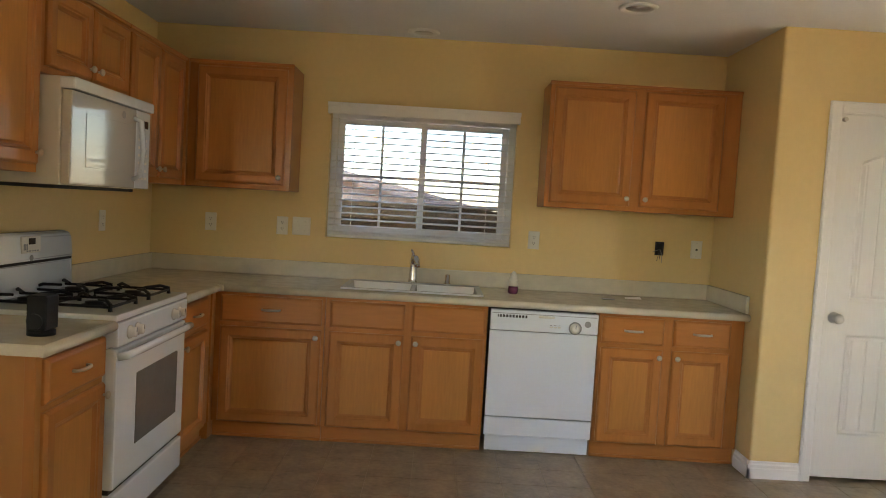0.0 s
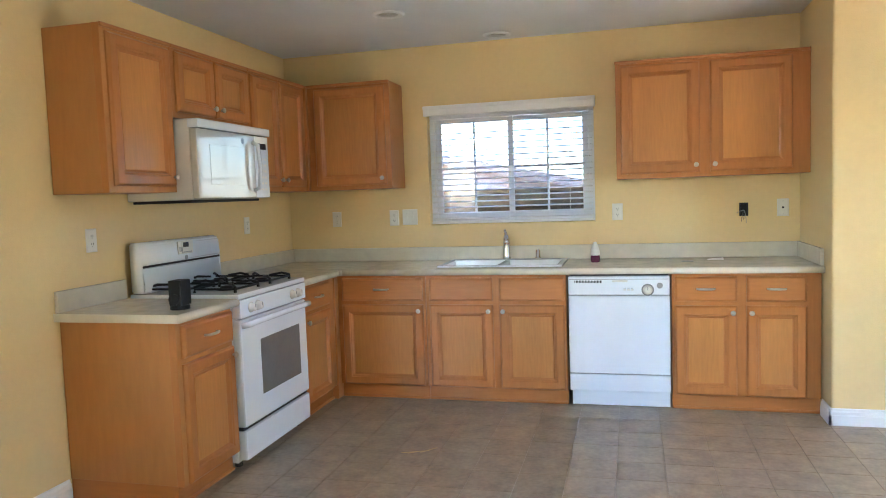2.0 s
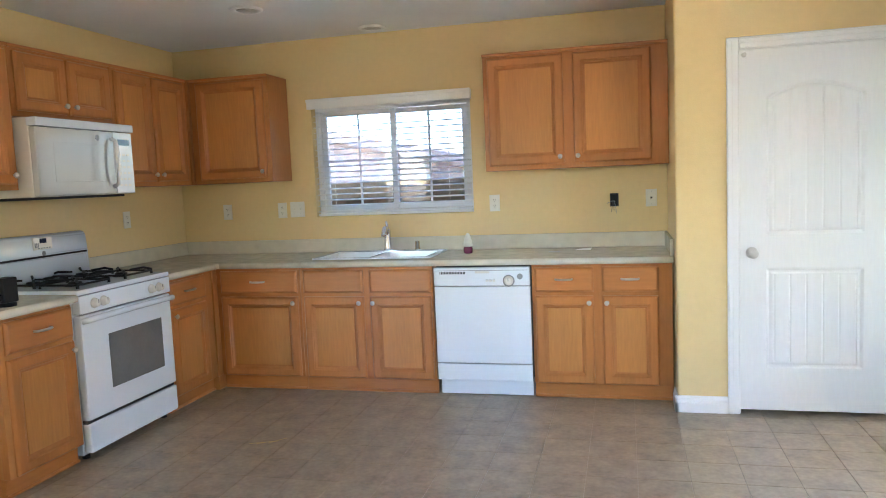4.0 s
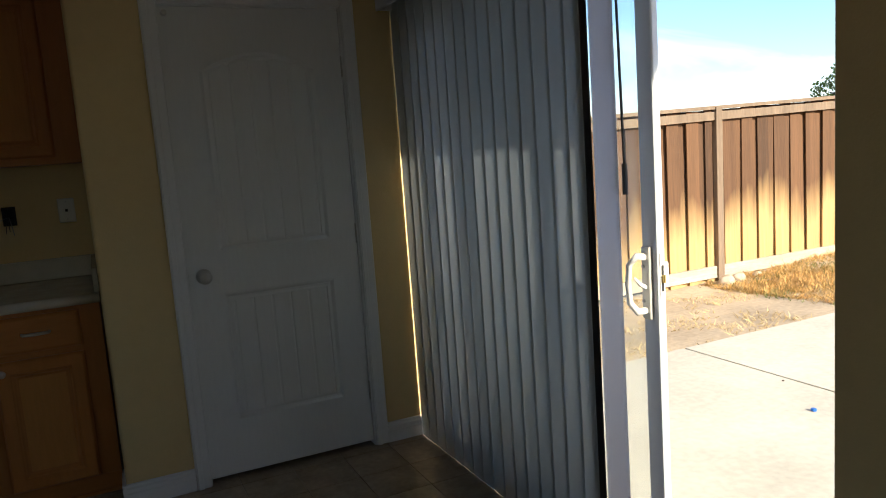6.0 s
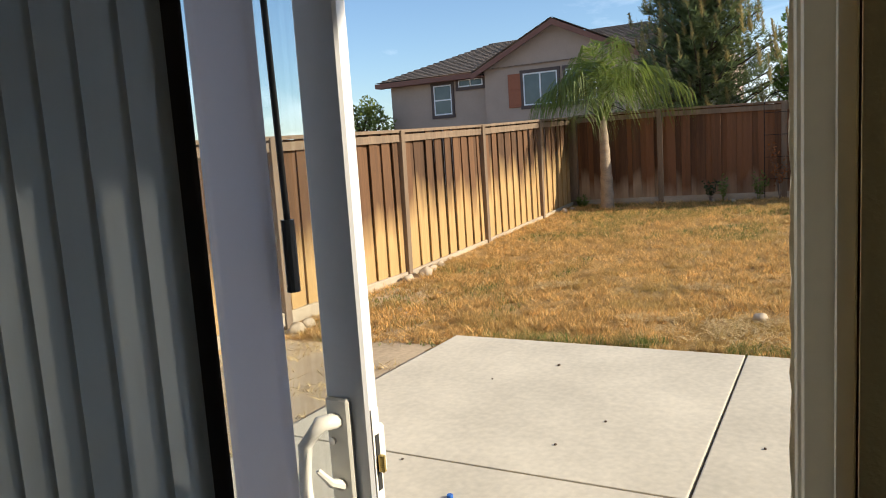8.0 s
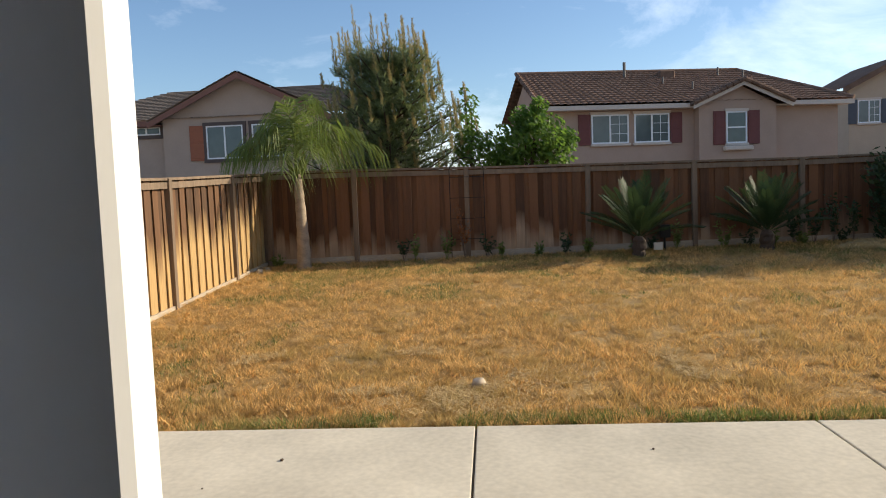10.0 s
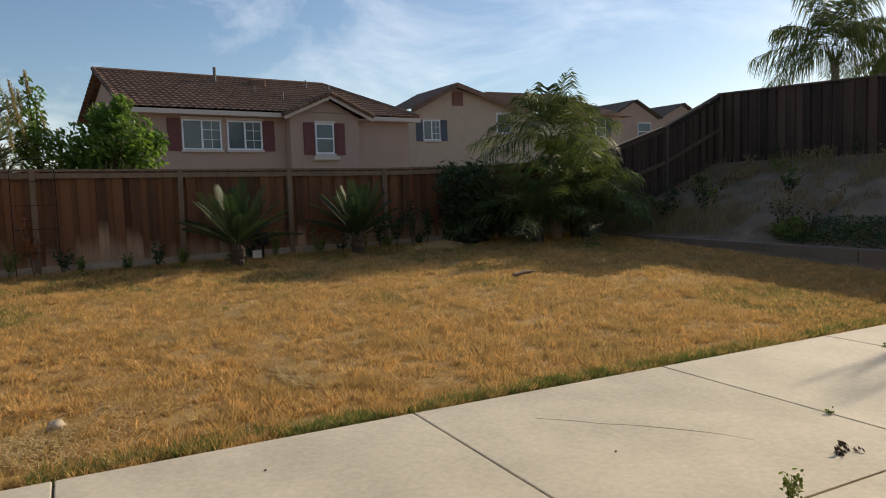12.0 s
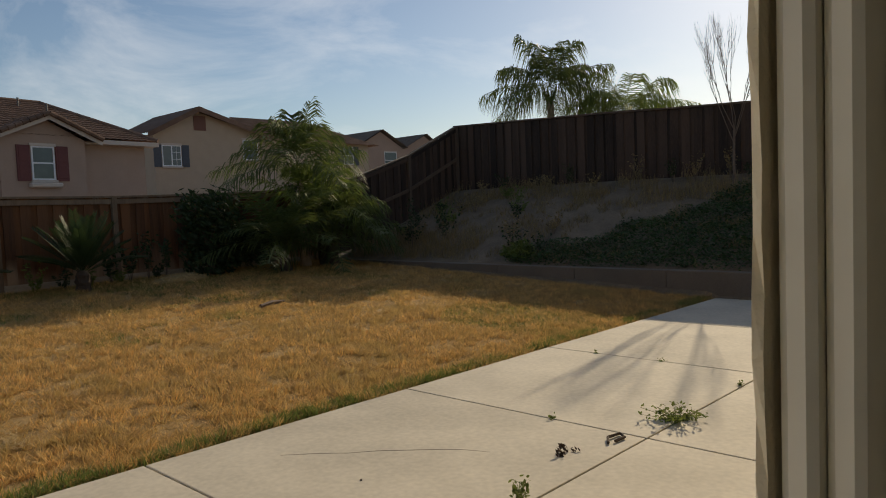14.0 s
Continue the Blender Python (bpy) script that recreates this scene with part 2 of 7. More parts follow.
def fence_material(name, top, low, edge, soft, streak, slant=0.0, patch=2.6):
    """Stained boards whose stain has weathered away towards the foot."""
    m = mat(name, top, 0.85, vary=0.5, scale=5, fine=45, stretch=(2.2, 2.2, 0.12), bump=0.5, bump_scale=46, per_object=0.5, coords="World")
    n, l = nodes_of(m)
    b = n["Principled BSDF"]
    src = b.inputs["Base Color"].links[0].from_socket
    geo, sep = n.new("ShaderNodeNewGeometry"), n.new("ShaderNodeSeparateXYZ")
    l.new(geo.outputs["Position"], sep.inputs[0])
    oi = n.new("ShaderNodeObjectInfo")
    nz = n.new("ShaderNodeTexNoise")
    nz.inputs["Scale"].default_value, nz.inputs["Detail"].default_value = 1.0, 5
    nm = n.new("ShaderNodeMapping")
    nm.inputs["Scale"].default_value = (patch, patch, 0.32)
    l.new(geo.outputs["Position"], nm.inputs["Vector"])
    l.new(nm.outputs[0], nz.inputs["Vector"])
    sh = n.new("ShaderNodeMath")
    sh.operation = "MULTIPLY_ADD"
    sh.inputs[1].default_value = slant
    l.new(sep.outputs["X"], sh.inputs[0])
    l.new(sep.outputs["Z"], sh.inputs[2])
    a = n.new("ShaderNodeMath")
    a.operation = "MULTIPLY_ADD"
    a.inputs[1].default_value = streak
    l.new(nz.outputs["Fac"], a.inputs[0])
    l.new(sh.outputs[0], a.inputs[2])
    c = n.new("ShaderNodeMath")
    c.operation = "MULTIPLY_ADD"
    c.inputs[1].default_value = 0.35
    l.new(oi.outputs["Random"], c.inputs[0])
    l.new(a.outputs[0], c.inputs[2])
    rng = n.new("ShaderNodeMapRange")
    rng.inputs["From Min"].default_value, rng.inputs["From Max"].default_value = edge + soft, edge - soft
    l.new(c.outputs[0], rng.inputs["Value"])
    mx = n.new("ShaderNodeMix")
    mx.data_type = "RGBA"
    mul = n.new("ShaderNodeMix")
    mul.data_type, mul.blend_type = "RGBA", "MULTIPLY"
    mul.inputs["Factor"].default_value = 0.55
    mul.inputs["A"].default_value = (*low, 1)
    g = n.new("ShaderNodeTexNoise")
    mp = n.new("ShaderNodeMapping")
    mp.inputs["Scale"].default_value = (26, 26, 1.2)
    l.new(geo.outputs["Position"], mp.inputs["Vector"])
    g.inputs["Scale"].default_value, g.inputs["Detail"].default_value = 1.0, 4
    l.new(mp.outputs[0], g.inputs["Vector"])
    l.new(g.outputs["Fac"], mul.inputs["B"])
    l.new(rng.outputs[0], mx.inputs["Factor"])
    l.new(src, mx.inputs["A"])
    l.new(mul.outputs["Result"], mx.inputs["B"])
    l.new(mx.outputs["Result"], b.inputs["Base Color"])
    return m


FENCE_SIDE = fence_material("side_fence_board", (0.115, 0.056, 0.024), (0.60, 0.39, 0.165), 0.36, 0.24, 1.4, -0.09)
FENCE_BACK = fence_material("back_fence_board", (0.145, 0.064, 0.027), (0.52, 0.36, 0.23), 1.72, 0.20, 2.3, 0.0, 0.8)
FENCE_HILL = mat("hill_fence_board", (0.068, 0.042, 0.030), 0.9, vary=0.6, scale=2.5, fine=30, stretch=(2, 2, 0.3), bump=0.5, bump_scale=40, per_object=0.6, coords="World")
HILLPOST = mat("hill_post", (0.13, 0.09, 0.065), 0.9, vary=0.4, scale=4, fine=30, stretch=(2, 2, 0.2), bump=0.4, bump_scale=40)
POSTW = mat("grey_post", (0.21, 0.15, 0.10), 0.9, vary=0.4, scale=5, fine=40, stretch=(2, 2, 0.2), bump=0.4, bump_scale=40)
KICK = mat("kickboard", (0.44, 0.37, 0.28), 0.9, vary=0.35, scale=4, fine=40, stretch=(0.3, 0.3, 2), bump=0.4, bump_scale=40)
H_STUCCO = mat("house_stucco_pink", (0.40, 0.285, 0.225), 0.95, vary=0.10, scale=1.5, fine=14, bump=0.3, bump_scale=30)
H_STUCCO2 = mat("house_stucco_tan", (0.46, 0.36, 0.27), 0.95, vary=0.10, scale=1.5, fine=14, bump=0.3, bump_scale=30)
H_STUCCO3 = mat("house_stucco_grey", (0.40, 0.31, 0.255), 0.95, vary=0.10, scale=1.5, fine=14, bump=0.3, bump_scale=30)
ROOFT = mat("roof_tile_brown", (0.21, 0.135, 0.10), 0.85, vary=0.4, scale=2, fine=9, per_object=0.3, island=0.35, spec=0.1)
ROOFG = mat("roof_tile_grey", (0.20, 0.165, 0.14), 0.85, vary=0.4, scale=2, fine=9, island=0.35, spec=0.1)
FASCIA = mat("fascia_pale", (0.56, 0.48, 0.42), 0.7, vary=0.1)
FASCIAR = mat("fascia_brown", (0.20, 0.09, 0.065), 0.7, vary=0.15)
TRIMD = mat("trim_dark", (0.085, 0.06, 0.055), 0.7, vary=0.15)
SHUT = mat("shutter_red", (0.15, 0.045, 0.042), 0.7, vary=0.15)
SHUTB = mat("shutter_blue", (0.075, 0.085, 0.105), 0.7, vary=0.15)
SHUTO = mat("shutter_rust", (0.30, 0.10, 0.05), 0.7, vary=0.15)
HGLASS = mat("house_pane", (0.10, 0.125, 0.13), 0.08, vary=0.3, scale=0.8, fine=3)
FLUE = mat("flue_metal", (0.13, 0.12, 0.115), 0.6, metal=0.2)


def glass_pane(name, tint):
    m = bpy.data.materials.new(name)
    m.use_nodes = True
    n, l = nodes_of(m)
    t, g, x, f = (n.new("ShaderNodeBsdfTransparent"), n.new("ShaderNodeBsdfGlossy"), n.new("ShaderNodeMixShader"), n.new("ShaderNodeLayerWeight"))
    t.inputs["Color"].default_value = (*tint, 1)
    g.inputs["Roughness"].default_value = 0.02
    f.inputs["Blend"].default_value = 0.25
    k = n.new("ShaderNodeMath")
    k.operation = "MULTIPLY_ADD"
    k.inputs[1].default_value, k.inputs[2].default_value = 0.22, 0.03
    l.new(f.outputs["Facing"], k.inputs[0])
    l.new(k.outputs[0], x.inputs["Fac"])
    l.new(t.outputs[0], x.inputs[1])
    l.new(g.outputs[0], x.inputs[2])
    l.new(x.outputs[0], n["Material Output"].inputs["Surface"])
    return m


GLASS = glass_pane("window_glass", (0.955, 0.975, 0.965))
# Tints added to dim the bright view; the first also stands for mesh.
SCREENED = glass_pane("screened_glass", (0.36, 0.36, 0.37))
DIMMED = glass_pane("dimmed_glass", (0.48, 0.48, 0.48))


# ---- mesh helpers ----
def part(name, bm, material, parent=None, label="", smooth=False):
    """Links a bmesh as one mesh object, under a thing or a part if one is given."""
    me = bpy.data.meshes.new(name)
    bmesh.ops.recalc_face_normals(bm, faces=bm.faces)
    bm.to_mesh(me)
    bm.free()
    me.materials.append(material)
    if smooth:
        for p in me.polygons:
            p.use_smooth = True
    ob = new(name, me)
    if parent is not None:
        ob.parent = parent
        ob.matrix_parent_inverse = parent.matrix_basis.inverted() if parent.parent is None else Matrix()
    if label:
        ob["label"] = label
    return ob


def raw(name, verts, faces, material, parent=None, label="", smooth=False):
    """Links a mesh made from arrays."""
    me = bpy.data.meshes.new(name)
    me.from_pydata(verts, [], faces)
    me.materials.append(material)
    if smooth:
        for p in me.polygons:
            p.use_smooth = True
    ob = new(name, me)
    if parent is not None:
        ob.parent = parent
        ob.matrix_parent_inverse = parent.matrix_basis.inverted()
    if label:
        ob["label"] = label
    return ob


def thing(name, at, label, category, group="", kind=""):
    """An Empty at the foot of a thing, to hold its parts."""
    ob = new(name)
    ob.empty_display_size = 0.05
    ob.matrix_basis = Matrix.Translation(at)
    return tagged(ob, label, category, group, kind)


def bx(bm, x0, y0, z0, x1, y1, z1, bev=0.0, seg=1):
    """Adds a box, its edges eased by bev."""
    r = bmesh.ops.create_cube(bm, size=1)
    for v in r["verts"]:
        v.co = Vector(((x0 + x1) / 2 + v.co.x * (x1 - x0), (y0 + y1) / 2 + v.co.y * (y1 - y0), (z0 + z1) / 2 + v.co.z * (z1 - z0)))
    if bev:
        es = list({e for v in r["verts"] for e in v.link_edges})
        bmesh.ops.bevel(bm, geom=es, offset=bev, segments=seg, affect="EDGES", profile=0.6)
    return bm


def box(x0, y0, z0, x1, y1, z1, bev=0.0, seg=1):
    return bx(bmesh.new(), x0, y0, z0, x1, y1, z1, bev, seg)


def rod(bm, p0, p1, r0, r1=None, n=10, caps=True):
    """Adds a tapered rod between two points."""
    p0, p1 = Vector(p0), Vector(p1)
    d = p1 - p0
    m = Matrix.Translation((p0 + p1) / 2) @ d.to_track_quat("Z", "Y").to_matrix().to_4x4()
    bmesh.ops.create_cone(bm, cap_ends=caps, segments=n, radius1=r0, radius2=r0 if r1 is None else r1, depth=d.length, matrix=m)
    return bm


def tube(bm, pts, radii, n=8):
    """Adds a bent tube along points."""
    pts = [Vector(p) for p in pts]
    if not isinstance(radii, (list, tuple)):
        radii = [radii] * len(pts)
    rings = []
    up = Vector((0.3, 0.2, 1)).normalized()
    for i, p in enumerate(pts):
        d = (pts[min(i + 1, len(pts) - 1)] - pts[max(i - 1, 0)]).normalized()
        a = d.cross(up)
        a = a.normalized() if a.length > 1e-3 else d.orthogonal().normalized()
        c = d.cross(a)
        rings.append([bm.verts.new(p + (a * math.cos(2 * math.pi * k / n) + c * math.sin(2 * math.pi * k / n)) * radii[i]) for k in range(n)])
    for u, w in zip(rings, rings[1:]):
        for k in range(n):
            bm.faces.new((u[k], u[(k + 1) % n], w[(k + 1) % n], w[k]))
    bm.faces.new(rings[0][::-1])
    bm.faces.new(rings[-1])
    return bm


def lathe(bm, profile, centre, n=20, axis="Z"):
    """Adds a turned body: profile of (radius, height)."""
    c = Vector(centre)
    rings = []
    for r, h in profile:
        ring = []
        for k in range(n):
            a = 2 * math.pi * k / n
            p = Vector((r * math.cos(a), r * math.sin(a), h))
            if axis == "X":
                p = Vector((p.z, p.x, p.y))
            elif axis == "Y":
                p = Vector((p.x, -p.z, p.y))
            ring.append(bm.verts.new(c + p))
        rings.append(ring)
    for u, w in zip(rings, rings[1:]):
        for k in range(n):
            bm.faces.new((u[k], u[(k + 1) % n], w[(k + 1) % n], w[k]))
    bm.faces.new(rings[0][::-1])
    bm.faces.new(rings[-1])
    return bm


def rings_panel(bm, origin, u, v, n, w, h, rings):
    """Adds a panel of nested rectangles: rings of (inset, height along n)."""
    o, u, v, n = Vector(origin), Vector(u), Vector(v), Vector(n)
    loops = []
    for s, d in rings:
        loops.append([bm.verts.new(o + u * x + v * y + n * d) for x, y in ((s, s), (w - s, s), (w - s, h - s), (s, h - s))])
    for a, b in zip(loops, loops[1:]):
        for k in range(4):
            bm.faces.new((a[k], a[(k + 1) % 4], b[(k + 1) % 4], b[k]))
    bm.faces.new(loops[0][::-1])
    bm.faces.new(loops[-1])
    return bm


DOOR_RINGS = [(0, 0), (0, 0.010), (0.003, 0.014), (0.009, 0.021), (0.013, 0.022), (0.050, 0.022), (0.053, 0.019), (0.056, 0.0165), (0.060, 0.0165), (0.068, 0.008), (0.076, 0.005), (0.078, 0.006)]
DRAWER_RINGS = [(0, 0), (0, 0.009), (0.003, 0.013), (0.010, 0.019), (0.015, 0.021), (0.018, 0.0205)]


def knob(parent, p, n):
    """A round cabinet knob on the door, pointing along n."""
    bm = bmesh.new()
    p, n = Vector(p), Vector(n)
    rod(bm, p, p + n * 0.014, 0.006, 0.005, 10)
    bmesh.ops.create_uvsphere(bm, u_segments=14, v_segments=8, radius=0.0155, matrix=Matrix.Translation(p + n * 0.021) @ Matrix.Diagonal((1 - abs(n.x) * 0.35, 1 - abs(n.y) * 0.35, 1, 1)))
    return part("knob", bm, NICKEL, parent, "brushed nickel knob", True)


def pull(parent, p, u, n):
    """A bowed bar handle on a drawer front."""
    p, u, n = Vector(p), Vector(u), Vector(n)
    pts = [p - u * 0.05, p - u * 0.046 + n * 0.02, p - u * 0.03 + n * 0.026, p + n * 0.029, p + u * 0.03 + n * 0.026, p + u * 0.046 + n * 0.02, p + u * 0.05]
    return part("handle", tube(bmesh.new(), pts, [0.006, 0.006, 0.0065, 0.007, 0.0065, 0.006, 0.006], 8), NICKEL, parent, "brushed nickel bar handle", True)


def cab_door(cab, origin, u, v, n, w, h, knob_at=None):
    d = part("door", rings_panel(bmesh.new(), origin, u, v, n, w, h, DOOR_RINGS), WOOD, cab)
    u_, v_, n_ = Vector(u), Vector(v), Vector(n)
    part("panel", rings_panel(bmesh.new(), Vector(origin) + u_ * 0.0775 + v_ * 0.0775 + n_ * 0.0055, u, v, n, w - 0.155, h - 0.155, [(0, 0), (0, 0.0015), (0.001, 0.002)]), PANELW, d, "lighter flat maple panel")
    if knob_at is not None:
        knob(d, Vector(origin) + Vector(u) * knob_at[0] + Vector(v) * knob_at[1] + Vector(n) * 0.019, n)
    return d


def cab_drawer(cab, origin, u, v, n, w, h, handle=True):
    d = part("drawer_front", rings_panel(bmesh.new(), origin, u, v, n, w, h, DRAWER_RINGS), WOODX, cab)
    if handle:
        pull(d, Vector(origin) + Vector(u) * w / 2 + Vector(v) * (h * 0.52) + Vector(n) * 0.018, u, n)
    return d


# ---- the house: structure ----
CH, XE, YP = 2.44, 5.03, -0.785       # ceiling height, inner face of the slider wall, face of the pantry wall
OUT = 5.146                            # outer face of the slider wall


def structure(name, bm, material, label, category="wall"):
    return tagged(part(name, bm, material), label, category, kind="structure")


structure("subfloor", box(-0.15, -8.1, -0.12, OUT - 0.02, 0.12, -0.006), GROUT, "pale joint bed under the vinyl floor tiles", "floor")
bm = bmesh.new()
bx(bm, -0.15, -4.9, 0, 0, 0.14, CH)
bx(bm, -0.15, -7.5, 0, 0, -4.9, 0.75)
bx(bm, -0.15, -7.5, 2.1, 0, -4.9, CH)
bx(bm, -0.15, -8.1, 0, 0, -7.5, CH)
structure("wall_west", bm, WALL, "yellow painted wall with light orange peel texture")
WX0, WX1, WZ0, WZ1 = 1.122, 2.318, 1.135, 1.955
bm = bmesh.new()
bx(bm, 0, 0, 0, WX0, 0.14, CH)
bx(bm, WX1, 0, 0, 5.15, 0.14, CH)
bx(bm, WX0, 0, 0, WX1, 0.14, WZ0)
bx(bm, WX0, 0, WZ1, WX1, 0.14, CH)
structure("wall_north", bm, WALL, "yellow painted kitchen wall with a window opening")
PD0, PD1, PDH = 3.955, 4.708, 2.005     # pantry door opening
bm = bmesh.new()
bx(bm, 3.625, YP, 0, PD0, YP + 0.11, CH)
bmesh.ops.bevel(bm, geom=[e for e in bm.edges if all(abs(v.co.x - 3.625) < 1e-4 and v.co.y < YP + 0.001 for v in e.verts)], offset=0.016, segments=4, affect="EDGES", profile=0.5)
bx(bm, PD0 - 0.001, YP, PDH, PD1 + 0.001, YP + 0.11, CH - 0.001)
bx(bm, PD1, YP, 0, XE, YP + 0.11, CH)
bx(bm, 3.626, YP + 0.112, 0, 3.735, -0.002, CH - 0.001)
structure("wall_pantry", bm, WALL, "yellow painted pantry wall with rounded outer corner")
YJ0, YJ1, ZH = -2.915, -0.95, 2.03    # slider opening
bm = bmesh.new()
bx(bm, XE, -0.95, 0, OUT - 0.025, 0, CH)
bx(bm, XE, -8.1, 0, OUT - 0.025, YJ0, CH)
bx(bm, XE, YJ0, ZH, OUT - 0.025, YJ1, CH)
structure("wall_east", bm, WALL, "yellow painted wall with the patio slider opening")
YL = -2.855                            # stucco edge beside the opening
bm = bmesh.new()
bx(bm, OUT - 0.024, -0.95, -0.2, OUT, 0.14, 2.9)
bx(bm, OUT - 0.0035, -14.5, -0.2, OUT, YL, 2.9)
bx(bm, OUT - 0.024, YL, ZH, OUT, YJ1, 2.9)
bmesh.ops.subdivide_edges(bm, edges=[e for e in bm.edges if abs(e.verts[0].co.z - e.verts[1].co.z) > 1 and abs(e.verts[0].co.y - YL) < 0.01], cuts=150)
for v in bm.verts:
    if abs(v.co.y - YL) < 0.01 and 0.01 < v.co.z < 2.02:
        v.co.y += random.uniform(-0.0004, 0.0030)
structure("exterior_stucco", bm, STUCCO, "rough tan exterior stucco round the slider")
bm = bmesh.new()
bx(bm, 0, -8.1, 0, 1.3, -7.98, CH)
bx(bm, 3.9, -8.1, 0, XE, -7.98, CH)
bx(bm, 1.3, -8.1, 0, 3.9, -7.98, 0.75)
bx(bm, 1.3, -8.1, 2.15, 3.9, -7.98, CH)
structure("wall_south", bm, WALL, "yellow painted wall with a wide opening for a fill lamp")
structure("ceiling", box(-0.15, -8.1, CH, 5.12, 0.14, CH + 0.15), CEIL, "flat off-white textured ceiling", "ceiling")
structure("roof", box(-0.6, -14.5, CH + 0.16, 5.13, 0.5, 2.9), STUCCO, "plain roof block over the house", "roof")
# Unseen block added above the roof; keeps sun off the neighbour's wall.
structure("shade_storey", box(-0.6, -8.0, 2.905, 5.0, 0.5, 5.7), STUCCO, "plain unseen upper storey block, added to shade the neighbour's wall", "wall")
structure("eave", box(OUT + 0.001, -14.5, 2.6, 5.72, 0.5, 2.76, 0.01), FASCIA, "plain overhanging eave above the patio slider", "roof")
structure("exterior_return", box(-0.15, -14.5, -0.2, OUT - 0.03, -8.12, 2.6), STUCCO, "plain stucco block of the rest of the house")


def baseboard(name, x0, y0, x1, y1, n):
    """A moulded white baseboard along a wall; n points into the room."""
    bm = bmesh.new()
    p0, p1, n = Vector((x0, y0, 0)), Vector((x1, y1, 0)), Vector((*n, 0))
    prof = [(0, 0), (0.016, 0), (0.016, 0.055), (0.013, 0.06), (0.013, 0.075), (0.008, 0.082), (0.006, 0.092), (0, 0.095)]
    ends = [[bm.verts.new(p + n * a + Vector((0, 0, b))) for a, b in prof] for p in (p0, p1)]
    k = len(prof)
    for i in range(k):
        bm.faces.new((ends[0][i], ends[0][(i + 1) % k], ends[1][(i + 1) % k], ends[1][i]))
    bm.faces.new(ends[0][::-1])
    bm.faces.new(ends[1])
    return tagged(part(name, bm, WHITE), "white moulded baseboard along the wall", "baseboard", kind="structure")


baseboard("baseboard", 3.609, YP, 3.893, YP, (0, -1))
baseboard("baseboard", 4.768, YP, XE, YP, (0, -1))
baseboard("baseboard", 3.625, YP - 0.016, 3.625, -0.605, (-1, 0))
baseboard("baseboard", XE, -0.95, XE, YP - 0.016, (-1, 0))
baseboard("baseboard", XE, -7.9, XE, -2.90, (-1, 0))
baseboard("baseboard", 0, -7.9, 0, -2.42, (1, 0))

# recessed ceiling lights
for x, y in ((1.69, -0.17), (1.18, -0.98), (2.79, -0.96)):
    t = thing("recessed_light", (x, y, CH), "white recessed ceiling light, switched off", "light", "recessed lights in the kitchen ceiling")
    part("trim_ring", lathe(bmesh.new(), [(0.062, 0.004), (0.062, -0.008), (0.085, -0.012), (0.098, -0.004), (0.098, 0.0)], (x, y, CH), 28), WHITE, t, "", True)
    part("reflector", lathe(bmesh.new(), [(0.060, -0.005), (0.052, -0.003), (0.05, -0.001)], (x, y, CH), 24), NICKEL, t, "dull metal reflector", True)

# kitchen window
win = tagged(thing("window_1", (WX0, 0.06, WZ0), "white vinyl sliding window with thin grilles", "window"), kind="structure")
bm = bmesh.new()
for a in ((WX0, WZ0, WX1, WZ0 + 0.045), (WX0, WZ1 - 0.04, WX1, WZ1), (WX0, WZ0 + 0.045, WX0 + 0.045, WZ1 - 0.04), (WX1 - 0.045, WZ0 + 0.045, WX1, WZ1 - 0.04)):
    bx(bm, a[0], 0.07, a[1], a[2], 0.13, a[3], 0.004)
part("window_frame", bm, VINYL, win)
xm = (WX0 + WX1) / 2
for s, (x0, x1, y0) in enumerate(((WX0 + 0.046, xm + 0.022, 0.080), (xm - 0.02, WX1 - 0.046, 0.104))):
    bm = bmesh.new()
    z0, z1 = WZ0 + 0.047, WZ1 - 0.042
    bx(bm, x0, y0, z0, x0 + 0.04, y0 + 0.022, z1, 0.003)
    bx(bm, x1 - 0.04, y0, z0, x1, y0 + 0.022, z1, 0.003)
    bx(bm, x0 + 0.04, y0, z0, x1 - 0.04, y0 + 0.022, z0 + 0.035, 0.003)
    bx(bm, x0 + 0.04, y0, z1 - 0.035, x1 - 0.04, y0 + 0.022, z1, 0.003)
    sash = part("sash", bm, VINYL, win)
    bm = bmesh.new()
    bx(bm, (x0 + x1) / 2 - 0.008, y0 + 0.003, z0 + 0.036, (x0 + x1) / 2 + 0.008, y0 + 0.0085, z1 - 0.036)
    bx(bm, x0 + 0.041, y0 + 0.0035, (z0 + z1) / 2 - 0.008, x1 - 0.041, y0 + 0.008, (z0 + z1) / 2 + 0.008)
    part("grille", bm, VINYL, sash)
    p = part("pane", box(x0 + 0.038, y0 + 0.010, z0 + 0.033, x1 - 0.038, y0 + 0.013, z1 - 0.033), SCREENED if s else DIMMED, sash, "dim pane behind an insect screen" if s else "window pane darkened to dim the bright view")
    p.visible_shadow = False
structure("window_sill", box(WX0 + 0.002, 0.002, WZ0 - 0.001, WX1 - 0.002, 0.068, WZ0 + 0.008, 0.003), WALL, "yellow painted sill under the kitchen window", "sill")

